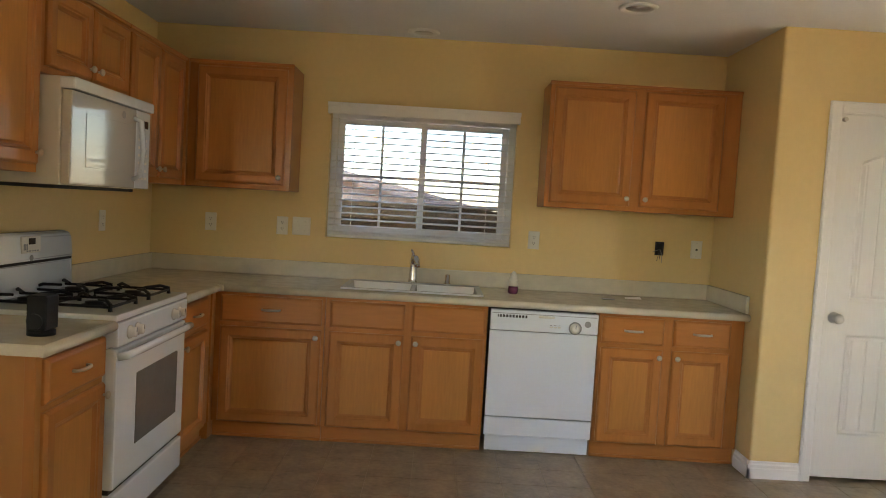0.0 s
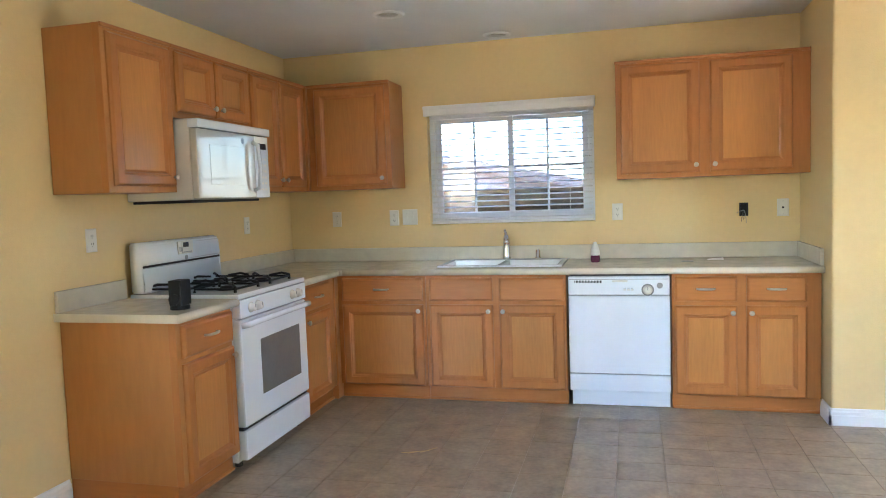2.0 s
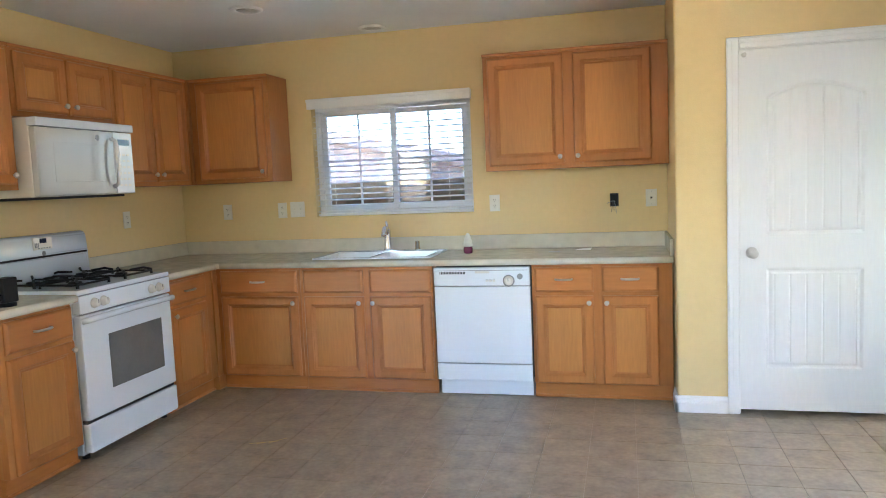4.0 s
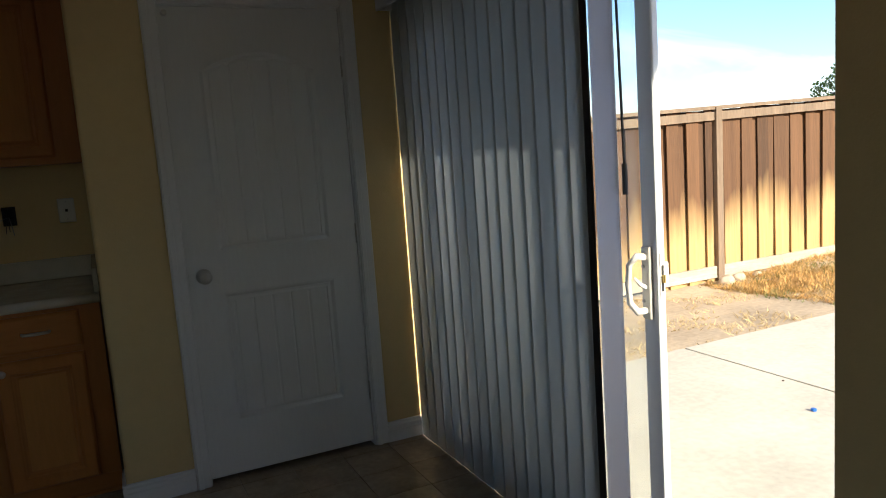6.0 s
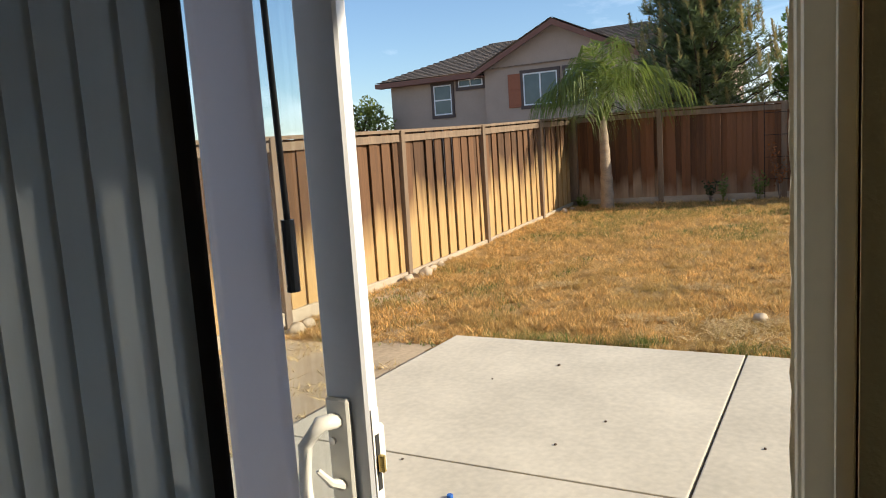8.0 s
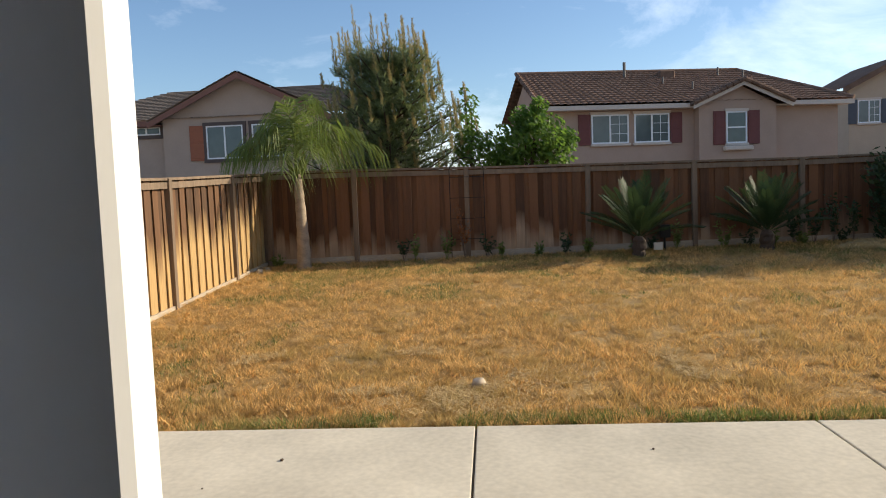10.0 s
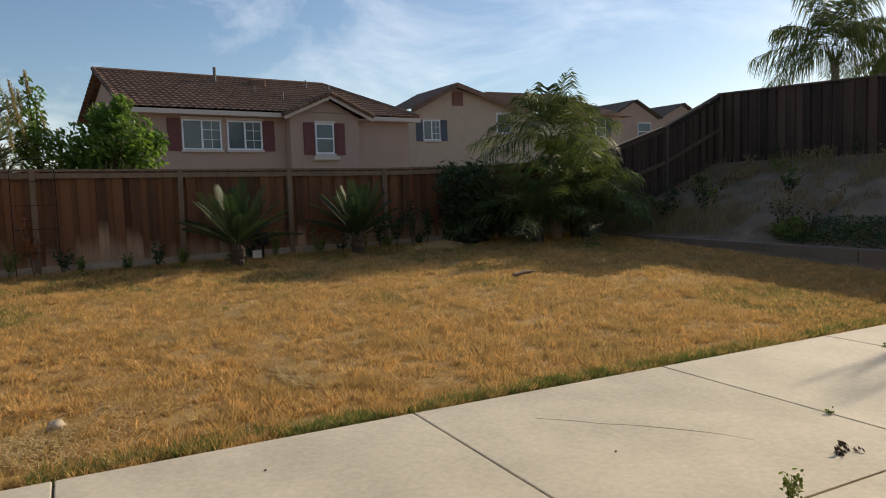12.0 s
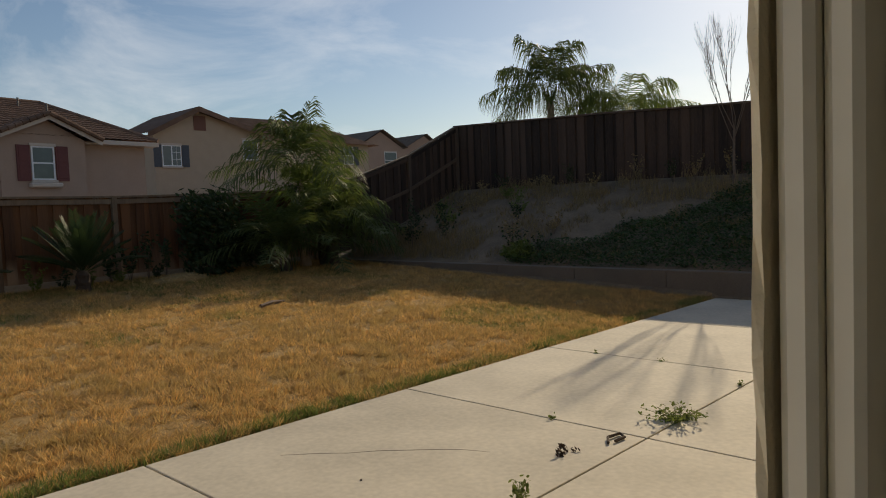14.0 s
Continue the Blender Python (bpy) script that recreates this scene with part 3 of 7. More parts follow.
blind = thing("window_blind", (xm, 0.02, WZ0), "white faux-wood horizontal blind hanging in the window, slats open", "blind")
bm = bx(bmesh.new(), WX0 - 0.012, -0.055, 1.928, WX1 + 0.012, -0.042, 1.998, 0.005, 2)
bx(bm, WX0 - 0.012, -0.041, 1.93, WX0, -0.001, 1.996, 0.003)
bx(bm, WX1, -0.041, 1.93, WX1 + 0.012, -0.001, 1.996, 0.003)
bx(bm, WX0 - 0.014, -0.06, 1.975, WX1 + 0.014, -0.054, 2.001, 0.003)
part("valance", bm, WHITE, blind)
bm = bmesh.new()
bx(bm, 0, -0.0245, -0.0026, WX1 - WX0 - 0.03, 0.0245, 0.0026)
slat_me = bpy.data.meshes.new("slat")
bm.to_mesh(slat_me)
bm.free()
slat_me.materials.append(SLAT)
nsl = 18
for i in range(nsl):
    s = new("slat", slat_me)
    s.parent, s.matrix_parent_inverse = blind, blind.matrix_basis.inverted()
    s.matrix_basis = pose(WX0 + 0.015, 0.028, WZ0 + 0.045 + i * (1.93 - WZ0 - 0.05) / nsl, 7 + random.uniform(-1.5, 1.5), random.uniform(-0.12, 0.12), 0)
part("bottom_rail", box(WX0 + 0.012, 0.006, WZ0 + 0.012, WX1 - 0.012, 0.05, WZ0 + 0.028, 0.003), WHITE, blind)
for x in (WX0 + 0.16, xm, WX1 - 0.17):
    part("ladder_cord", rod(bmesh.new(), (x, 0.002, WZ0 + 0.02), (x, 0.002, 1.94), 0.0012, n=5), WHITE, blind)
for x in (WX0 + 0.05,):
    part("tilt_cord", rod(rod(bmesh.new(), (x, -0.004, 1.40), (x, -0.004, 1.94), 0.0013, n=5), (x, -0.004, 1.36), (x, -0.004, 1.40), 0.007, 0.004, 8), PLATE, blind)


# ---- kitchen: cabinets ----
KZ, CT = 0.838, 0.878                    # cabinet height, counter top
X, Yv, Z = Vector((1, 0, 0)), Vector((0, 1, 0)), Vector((0, 0, 1))


def base_back(x0, x1, label, doors, drawers):
    """A base cabinet on the window wall. doors, drawers: (x0, x1, knob side or handle)."""
    c = thing("base_cabinet", ((x0 + x1) / 2, -0.3, 0), label, "cabinet", "kitchen base cabinets")
    part("body", box(x0, -0.61, 0.095, x1, -0.004, KZ, 0.002), WOOD, c)
    bm = bx(bmesh.new(), x0, -0.575, 0, x1, -0.555, 0.094)
    bx(bm, x0, -0.590, 0, x1, -0.576, 0.018, 0.005)
    part("toe_kick", bm, WOODX, c)
    for a, b, side in doors:
        k = None if side is None else ((b - a - 0.026) if side == "r" else 0.026, 0.505)
        cab_door(c, (a, -0.61, 0.098), X, Z, -Yv, b - a, 0.545, k)
    for a, b, h in drawers:
        cab_drawer(c, (a, -0.61, 0.668), X, Z, -Yv, b - a, 0.150, h)
    return c


base_back(0.62, 1.240, "maple base cabinet with one drawer and one door", [(0.655, 1.222, "r")], [(0.655, 1.222, True)])
base_back(1.243, 2.158, "maple sink base cabinet with two doors and false drawer fronts", [(1.268, 1.689, "r"), (1.732, 2.145, "l")], [(1.268, 1.689, False), (1.732, 2.145, False)])
base_back(2.788, 3.615, "maple base cabinet with two drawers and two doors", [(2.806, 3.158, "r"), (3.210, 3.535, "l")], [(2.806, 3.158, True), (3.210, 3.535, True)])


def base_left(y0, y1, label, d0, d1, end=False):
    """A base cabinet on the range wall, one drawer over one door."""
    c = thing("base_cabinet", (0.3, (y0 + y1) / 2, 0), label, "cabinet", "kitchen base cabinets")
    part("body", box(0.004, y0, 0.095, 0.61, y1, KZ, 0.002), ENDW if end else WOOD, c)
    bm = bx(bmesh.new(), 0.555, y0 + (0.0 if not end else 0.004), 0, 0.575, y1, 0.094)
    bx(bm, 0.576, y0 + 0.004, 0, 0.590, y1, 0.018, 0.005)
    if end:
        bx(bm, 0.006, y0 + 0.004, 0, 0.554, y0 + 0.02, 0.094)
    part("toe_kick", bm, WOODX, c)
    cab_door(c, (0.61, d0, 0.098), Yv, Z, X, d1 - d0, 0.545, (d1 - d0 - 0.026 if end else 0.026, 0.505))
    cab_drawer(c, (0.61, d0, 0.668), Yv, Z, X, d1 - d0, 0.150, True)
    if end:
        part("end_stile", box(0.575, y0 - 0.003, 0.095, 0.611, y0 - 0.0005, KZ, 0.001), WOOD, c)
    return c


base_left(-2.412, -1.955, "maple end base cabinet beside the range", -2.378, -1.963, True)
base_left(-1.183, -0.662, "narrow maple base cabinet between range and corner", -1.150, -0.755)
c = thing("base_cabinet", (0.3, -0.3, 0), "blind corner maple base cabinet under the counter", "cabinet", "kitchen base cabinets")
part("body", box(0.004, -0.658, 0.095, 0.618, -0.004, KZ, 0.002), WOOD, c)
part("toe_kick", box(0.02, -0.657, 0, 0.616, -0.02, 0.094), WOODX, c)


def upper_back(x0, x1, z0, z1, label, doors):
    c = thing("wall_cabinet", ((x0 + x1) / 2, 0, z0), label, "cabinet", "kitchen wall cabinets")
    part("body", box(x0, -0.306, z0, x1, -0.002, z1, 0.002), WOOD, c)
    part("top_rail", box(x0 - 0.004, -0.318, z1 - 0.018, x1 + 0.002 if x1 < 3 else x1, -0.307, z1 + 0.002, 0.003), WOODX, c)
    for a, b, side in doors:
        cab_door(c, (a, -0.306, z0 + 0.03), X, Z, -Yv, b - a, z1 - z0 - 0.062, ((b - a - 0.026) if side == "r" else 0.026, 0.045))
    return c


UZ0, UZ1 = 1.418, 2.168
upper_back(2.472, 3.622, UZ0, UZ1, "wide maple wall cabinet with two doors", [(2.500, 2.985, "r"), (3.045, 3.520, "l")])
upper_back(0.322, 0.940, UZ0, UZ1, "maple corner wall cabinet with one door", [(0.375, 0.905, "r")])


def upper_left(y0, y1, z0, label, doors, end=False):
    c = thing("wall_cabinet", (0, (y0 + y1) / 2, z0), label, "cabinet", "kitchen wall cabinets")
    part("body", box(0.002, y0, z0, 0.306, y1, UZ1, 0.002), ENDW if end else WOOD, c)
    part("top_rail", box(0.307, y0 - (0.004 if end else 0), UZ1 - 0.018, 0.318, y1, UZ1 + 0.002, 0.003), WOODX, c)
    if end:
        part("end_stile", box(0.27, y0 - 0.003, z0, 0.307, y0 - 0.0005, UZ1, 0.001), WOOD, c)
    for a, b, side in doors:
        h = UZ1 - z0 - 0.062
        cab_door(c, (0.306, a, z0 + 0.03), Yv, Z, X, b - a, h, ((b - a - 0.026) if side == "r" else 0.026, 0.045))
    return c


upper_left(-2.392, -1.892, UZ0, "maple end wall cabinet with one door", [(-2.362, -1.912, "r")], True)
upper_left(-1.890, -1.126, 1.80, "short maple wall cabinet above the microwave", [(-1.860, -1.512, "r"), (-1.490, -1.150, "l")])
upper_left(-1.124, -0.334, UZ0, "maple wall cabinet with two narrow doors", [(-1.100, -0.752, "r"), (-0.730, -0.385, "l")])
c = thing("wall_cabinet", (0.15, -0.15, UZ0), "blind corner maple wall cabinet box", "cabinet", "kitchen wall cabinets")
part("body", box(0.002, -0.332, UZ0, 0.320, -0.002, UZ1, 0.002), WOOD, c)

# ---- counter ----
top = tagged(thing("countertop", (1.8, -0.3, CT), "cream speckled laminate countertop with rolled front edge", "countertop"))
SX0, SX1, SY0, SY1 = 1.31, 2.13, -0.555, -0.07    # sink cut-out
bm = bmesh.new()
cx, cy = (0.004, 0.648, SX0 + 0.02, SX1 - 0.02, 3.620), (-1.183, -0.648, SY0 + 0.02, SY1 - 0.02, -0.004)
cv = {}
for i, j in ((0, 0), (0, 1), (1, 1), (2, 1), (3, 1), (0, 2), (1, 2), (3, 2), (0, 3), (1, 3), (2, 3), (3, 3)):
    for q in ((i, j), (i + 1, j), (i + 1, j + 1), (i, j + 1)):
        if q not in cv:
            cv[q] = bm.verts.new((cx[q[0]], cy[q[1]], CT))
    bm.faces.new([cv[q] for q in ((i, j), (i + 1, j), (i + 1, j + 1), (i, j + 1))])
low = bmesh.ops.extrude_face_region(bm, geom=list(bm.faces))
bmesh.ops.translate(bm, vec=(0, 0, KZ + 0.002 - CT), verts=[v for v in low["geom"] if isinstance(v, bmesh.types.BMVert)])
bmesh.ops.recalc_face_normals(bm, faces=bm.faces)
part("slab", bm, COUNTER, top)
bm = rod(bmesh.new(), (0.66, -0.648, CT - 0.02), (3.620, -0.648, CT - 0.02), 0.0196, n=14)
rod(bm, (0.648, -1.183, CT - 0.02), (0.648, -0.66, CT - 0.02), 0.0196, n=14)
rod(bm, (0.648, -0.675, CT - 0.02), (0.675, -0.648, CT - 0.02), 0.0193, n=14)
part("rolled_edge", bm, COUNTER, top, "", True)
bm = bx(bmesh.new(), 0.024, -0.024, CT + 0.001, 3.622, -0.004, CT + 0.1, 0.003)
bx(bm, 0.004, -1.18, CT + 0.001, 0.023, -0.004, CT + 0.1, 0.003)
bx(bm, 3.602, -0.63, CT + 0.001, 3.622, -0.026, CT + 0.1, 0.003)
part("backsplash", bm, COUNTER, top)
end = thing("countertop", (0.3, -2.15, CT), "short cream laminate countertop at the end of the range run", "countertop")
part("slab", box(0.004, -2.445, KZ + 0.002, 0.648, -1.957, CT), COUNTER, end)
bm = rod(bmesh.new(), (0.648, -2.443, CT - 0.02), (0.648, -1.959, CT - 0.02), 0.0196, n=14)
part("rolled_edge", bm, COUNTER, end, "", True)
part("backsplash", box(0.004, -2.435, CT + 0.001, 0.023, -1.96, CT + 0.1, 0.003), COUNTER, end)

# ---- dishwasher ----
dw = thing("dishwasher", (2.475, -0.3, 0), "white built-in dishwasher with dial control panel", "dishwasher")
DX0, DX1 = 2.171, 2.779
part("tub", box(DX0 + 0.008, -0.59, 0.1, DX1 - 0.008, -0.01, 0.832), DARK, dw)
bm = bx(bmesh.new(), DX0, -0.632, 0.217, DX1, -0.592, 0.706, 0.006, 2)
part("door_panel", bm, ENAMEL, dw)
cp = part("control_panel", box(DX0, -0.640, 0.710, DX1, -0.592, 0.826, 0.008, 2), ENAMEL, dw)
part("vent_grille", box(DX0 + 0.04, -0.6425, 0.785, DX0 + 0.205, -0.6405, 0.800), DARK, cp, "dark vent slots")
for i in range(9):
    part("vent_fin", box(DX0 + 0.044 + i * 0.018, -0.644, 0.784, DX0 + 0.05 + i * 0.018, -0.6426, 0.801), ENAMEL, cp)
part("trim_line", box(DX0 + 0.01, -0.6415, 0.806, DX1 - 0.01, -0.6402, 0.809), GREYPRINT, cp)
part("latch", box(DX0 + 0.27, -0.648, 0.79, DX0 + 0.36, -0.6402, 0.803, 0.003), ENAMEL2, cp)
dial = part("dial", lathe(bmesh.new(), [(0.030, 0), (0.028, 0.006), (0.022, 0.008), (0.021, 0.02), (0.018, 0.022)], (DX0 + 0.478, -0.640, 0.742), 24, "Y"), ENAMEL2, cp, "round cycle dial", True)
part("dial_ring", lathe(bmesh.new(), [(0.037, 0.0003), (0.037, 0.0012), (0.0315, 0.0012), (0.0315, 0.0003)], (DX0 + 0.478, -0.640, 0.742), 28, "Y"), GREYPRINT, cp)
part("dial_pointer", box(DX0 + 0.476, -0.665, 0.742, DX0 + 0.480, -0.6615, 0.762), GREYPRINT, cp)
for i in range(3):
    part("button", box(DX0 + 0.335 + i * 0.022, -0.645, 0.738, DX0 + 0.351 + i * 0.022, -0.6402, 0.746, 0.0015), ENAMEL2, cp)
    part("print_bar", box(DX0 + 0.335 + i * 0.022, -0.6412, 0.751, DX0 + 0.349 + i * 0.022, -0.6402, 0.7535), GREYPRINT, cp)
part("badge", lathe(bmesh.new(), [(0.001, 0), (0.018, 0.0004), (0.018, 0.0016), (0.001, 0.002)], (DX0 + 0.548, -0.6402, 0.768), 20, "Y"), GREYPRINT, cp, "small grey oval badge")
part("lower_panel", box(DX0, -0.628, 0.105, DX1, -0.6, 0.211, 0.005, 2), ENAMEL, dw)
part("toe_panel", box(DX0 + 0.012, -0.585, 0.006, DX1 - 0.004, -0.57, 0.1), ENAMEL, dw)

# ---- range ----
RY0, RY1, RX = -1.952, -1.190, 0.628
rg = thing("gas_range", (0.35, -1.575, 0), "white freestanding gas range with black iron grates", "range")
part("body", box(0.03, RY0, 0.03, RX - 0.02, RY1, 0.868, 0.004), ENAMEL, rg)
ctop = part("cooktop", box(0.03, RY0 - 0.002, 0.869, RX + 0.03, RY1 + 0.002, 0.896, 0.010, 3), ENAMEL, rg)
bm = bmesh.new()
prof = [(0.03, 0.898), (0.115, 0.898), (0.095, 1.03), (0.11, 1.045), (0.100, 1.146), (0.078, 1.162), (0.03, 1.162)]
ends = [[bm.verts.new((a, y, b)) for a, b in prof] for y in (RY0 + 0.01, RY1 - 0.01)]
for i in range(len(prof)):
    j = (i + 1) % len(prof)
    bm.faces.new((ends[0][i], ends[0][j], ends[1][j], ends[1][i]))
bm.faces.new(ends[0][::-1])
bm.faces.new(ends[1])
bmesh.ops.bevel(bm, geom=list(bm.edges), offset=0.008, segments=2, affect="EDGES")
back = part("backguard", bm, ENAMEL, rg, "", True)
part("gap_strip", box(0.098, RY0 + 0.02, 1.03, 0.106, RY1 - 0.02, 1.042), DARK, back)
part("clock_panel", box(0.100, -1.63, 1.078, 0.1125, -1.49, 1.15, 0.003), ENAMEL2, back)
part("display", box(0.1126, -1.585, 1.115, 0.114, -1.535, 1.142), LCD, back, "small dark blue display")
for i in range(6):
    part("key", box(0.1126, -1.622 + (i % 3) * 0.011, 1.092 + (i // 3) * 0.026, 0.1136, -1.615 + (i % 3) * 0.011, 1.1), GREYPRINT, back)
for i in range(5):
    part("key", box(0.1126, -1.6 + i * 0.02, 1.084, 0.1136, -1.588 + i * 0.02, 1.09), GREYPRINT, back)
part("badge", lathe(bmesh.new(), [(0.001, 0), (0.014, 0.0004), (0.014, 0.002), (0.001, 0.003)], (0.111, -1.56, 1.056), 18, "X"), GREYPRINT, back, "small grey oval badge")
for bx_, by_ in ((0.21, -1.76), (0.21, -1.39), (0.48, -1.76), (0.48, -1.39)):
    bm = lathe(bmesh.new(), [(0.05, 0.0), (0.05, 0.008), (0.035, 0.012), (0.034, 0.02), (0.01, 0.023)], (bx_, by_, 0.897), 20)
    part("burner", bm, BLACK, rg, "black burner cap", True)
for gy in (-1.76, -1.39):
    for gx in (0.21, 0.48):
        bm = bmesh.new()
        s, zt = 0.128, 0.93
        for k in range(4):
            a = math.pi / 4 + k * math.pi / 2
            cx, cy = gx + s * math.cos(a) * 1.3, gy + s * math.sin(a) * 1.3
            tube(bm, [(cx, cy, 0.897), (cx, cy, 0.924), (gx + math.cos(a) * 0.125, gy + math.sin(a) * 0.125, zt + 0.006), (gx + math.cos(a) * 0.05, gy + math.sin(a) * 0.05, zt)], [0.009, 0.008, 0.0075, 0.006], 6)
            b2 = a + math.pi / 2
            dx, dy = gx + s * math.cos(b2) * 1.3, gy + s * math.sin(b2) * 1.3
            rod(bm, (cx, cy, 0.915), (dx, dy, 0.915), 0.006, n=6)
        part("grate", bm, BLACK, rg, "black cast iron burner grate")
fr = part("control_strip", box(RX - 0.018, RY0 + 0.004, 0.772, RX + 0.034, RY1 - 0.004, 0.866, 0.008, 2), ENAMEL, rg)
for y in (-1.845, -1.775, -1.375, -1.305):
    kb = part("control_knob", lathe(bmesh.new(), [(0.027, 0), (0.026, 0.006), (0.021, 0.01), (0.019, 0.026), (0.014, 0.028)], (RX + 0.034, y, 0.818), 20, "X"), ENAMEL2, fr, "", True)
    part("pointer", box(RX + 0.0625, y - 0.002, 0.818, RX + 0.064, y + 0.002, 0.836), GREYPRINT, fr)
dr = part("oven_door", box(RX - 0.018, RY0 + 0.006, 0.215, RX + 0.03, RY1 - 0.006, 0.764, 0.010, 2), ENAMEL, rg)
part("oven_window", box(RX + 0.028, -1.755, 0.34, RX + 0.0335, -1.30, 0.635, 0.002), GLASSBLK, dr, "dark oven window")
pts = [(RX + 0.03, RY0 + 0.02, 0.735), (RX + 0.062, RY0 + 0.03, 0.742), (RX + 0.072, RY0 + 0.12, 0.746), (RX + 0.076, -1.575, 0.748), (RX + 0.072, RY1 - 0.12, 0.746), (RX + 0.062, RY1 - 0.03, 0.742), (RX + 0.03, RY1 - 0.02, 0.735)]
part("oven_handle", tube(bmesh.new(), pts, 0.0165, 10), ENAMEL, dr, "", True)
part("drawer_gap", box(RX - 0.016, RY0 + 0.01, 0.196, RX + 0.012, RY1 - 0.01, 0.214), DARK, rg)
part("storage_drawer", box(RX - 0.018, RY0 + 0.006, 0.045, RX + 0.03, RY1 - 0.006, 0.196, 0.010, 2), ENAMEL, rg)
for y in (RY0 + 0.05, RY1 - 0.05):
    for x in (0.08, RX - 0.05):
        part("foot", rod(bmesh.new(), (x, y, 0.0), (x, y, 0.032), 0.02, n=10), BLACK, rg)

# ---- microwave ----
MY0, MY1, MZ0, MZ1, MX = -1.888, -1.128, 1.362, 1.790, 0.392
mw = thing("microwave", (0.2, -1.497, MZ0), "white over-range microwave with a mirror-glossy door", "microwave")
part("body", box(0.003, MY0, MZ0 + 0.015, MX - 0.002, MY1, MZ1, 0.003), ENAMEL2, mw)
part("grease_tray", box(0.02, MY0 + 0.02, MZ0, MX - 0.03, MY1 - 0.02, MZ0 + 0.014, 0.002), DARK, mw)
part("vent_cap", box(MX - 0.01, MY0 - 0.002, MZ1 - 0.046, MX + 0.052, MY1 + 0.002, MZ1, 0.008, 2), ENAMEL, mw)
dm = part("door", box(MX, MY0 + 0.002, MZ0 + 0.018, MX + 0.038, MY1 - 0.166, MZ1 - 0.049, 0.007, 2), GLOSSDOOR, mw)
part("window_pane", box(MX + 0.0375, MY0 + 0.12, MZ0 + 0.09, MX + 0.0398, MY1 - 0.245, MZ1 - 0.125, 0.001), GLOSSDOOR, dm)
part("badge", lathe(bmesh.new(), [(0.001, 0), (0.017, 0.0004), (0.017, 0.002), (0.001, 0.003)], (MX + 0.038, -1.43, MZ1 - 0.088), 18, "X"), GREYPRINT, dm, "small grey oval badge")
pts = [(MX + 0.038, MY1 - 0.19, MZ0 + 0.06), (MX + 0.072, MY1 - 0.192, MZ0 + 0.075), (MX + 0.086, MY1 - 0.195, MZ0 + 0.19), (MX + 0.072, MY1 - 0.192, MZ1 - 0.105), (MX + 0.038, MY1 - 0.19, MZ1 - 0.09)]
part("handle", tube(bmesh.new(), pts, 0.012, 10), ENAMEL, dm, "", True)
cpm = part("control_panel", box(MX, MY1 - 0.163, MZ0 + 0.018, MX + 0.036, MY1 - 0.001, MZ1 - 0.049, 0.006, 2), ENAMEL, mw)
part("display", box(MX + 0.036, MY1 - 0.13, MZ1 - 0.125, MX + 0.0375, MY1 - 0.03, MZ1 - 0.09), LCD, cpm, "dark display")
for i in range(18):
    part("key", box(MX + 0.036, MY1 - 0.135 + (i % 3) * 0.038, MZ0 + 0.06 + (i // 3) * 0.036, MX + 0.0373, MY1 - 0.112 + (i % 3) * 0.038, MZ0 + 0.072 + (i // 3) * 0.036), PLATE, cpm)

# ---- sink ----
sk = thing("kitchen_sink", (1.72, -0.31, CT), "white enamel double bowl drop-in sink", "sink")
bm = bmesh.new()
zt = CT + 0.012
bowls = ((SX0 + 0.035, -0.525, 1.705, -0.175), (1.735, -0.525, SX1 - 0.035, -0.175))
bx(bm, SX0, SY0, CT + 0.001, SX1, -0.525, zt, 0.004, 2)
bx(bm, SX0, -0.175, CT + 0.001, SX1, SY1, zt, 0.004, 2)
bx(bm, SX0, -0.525, CT + 0.001, SX0 + 0.035, -0.175, zt)
bx(bm, SX1 - 0.035, -0.525, CT + 0.001, SX1, -0.175, zt)
bx(bm, 1.705, -0.525, CT - 0.02, 1.735, -0.175, zt - 0.002)
part("rim", bm, ENAMEL, sk)
for a in bowls:
    bm = bmesh.new()
    hi = [bm.verts.new((x, y, zt - 0.001)) for x, y in ((a[0], a[1]), (a[2], a[1]), (a[2], a[3]), (a[0], a[3]))]
    lo = [bm.verts.new((x, y, CT - 0.17)) for x, y in ((a[0] + 0.02, a[1] + 0.02), (a[2] - 0.02, a[1] + 0.02), (a[2] - 0.02, a[3] - 0.02), (a[0] + 0.02, a[3] - 0.02))]
    for k in range(4):
        bm.faces.new((hi[k], hi[(k + 1) % 4], lo[(k + 1) % 4], lo[k]))
    bm.faces.new(lo)
    part("bowl", bm, ENAMEL, sk)
fc = thing("faucet", (1.705, -0.115, CT), "chrome single lever kitchen faucet behind the sink", "faucet")
part("base_plate", box(1.58, -0.14, zt, 1.83, -0.09, zt + 0.008, 0.003, 2), CHROME, fc)
part("column", lathe(bmesh.new(), [(0.028, 0.008), (0.026, 0.02), (0.022, 0.10), (0.024, 0.14), (0.02, 0.155)], (1.705, -0.115, zt), 20), CHROME, fc, "", True)
part("spout", tube(bmesh.new(), [(1.705, -0.115, zt + 0.12), (1.714, -0.17, zt + 0.165), (1.724, -0.23, zt + 0.165), (1.731, -0.268, zt + 0.14), (1.732, -0.275, zt + 0.115)], [0.017, 0.0165, 0.017, 0.019, 0.019], 12), CHROME, fc, "", True)
part("lever", tube(bmesh.new(), [(1.703, -0.112, zt + 0.15), (1.70, -0.105, zt + 0.185), (1.69, -0.085, zt + 0.205)], [0.014, 0.010, 0.008], 8), CHROME, fc, "", True)
sd = thing("soap_dispenser", (1.925, -0.115, CT), "short chrome sink-top air gap cap", "cap")
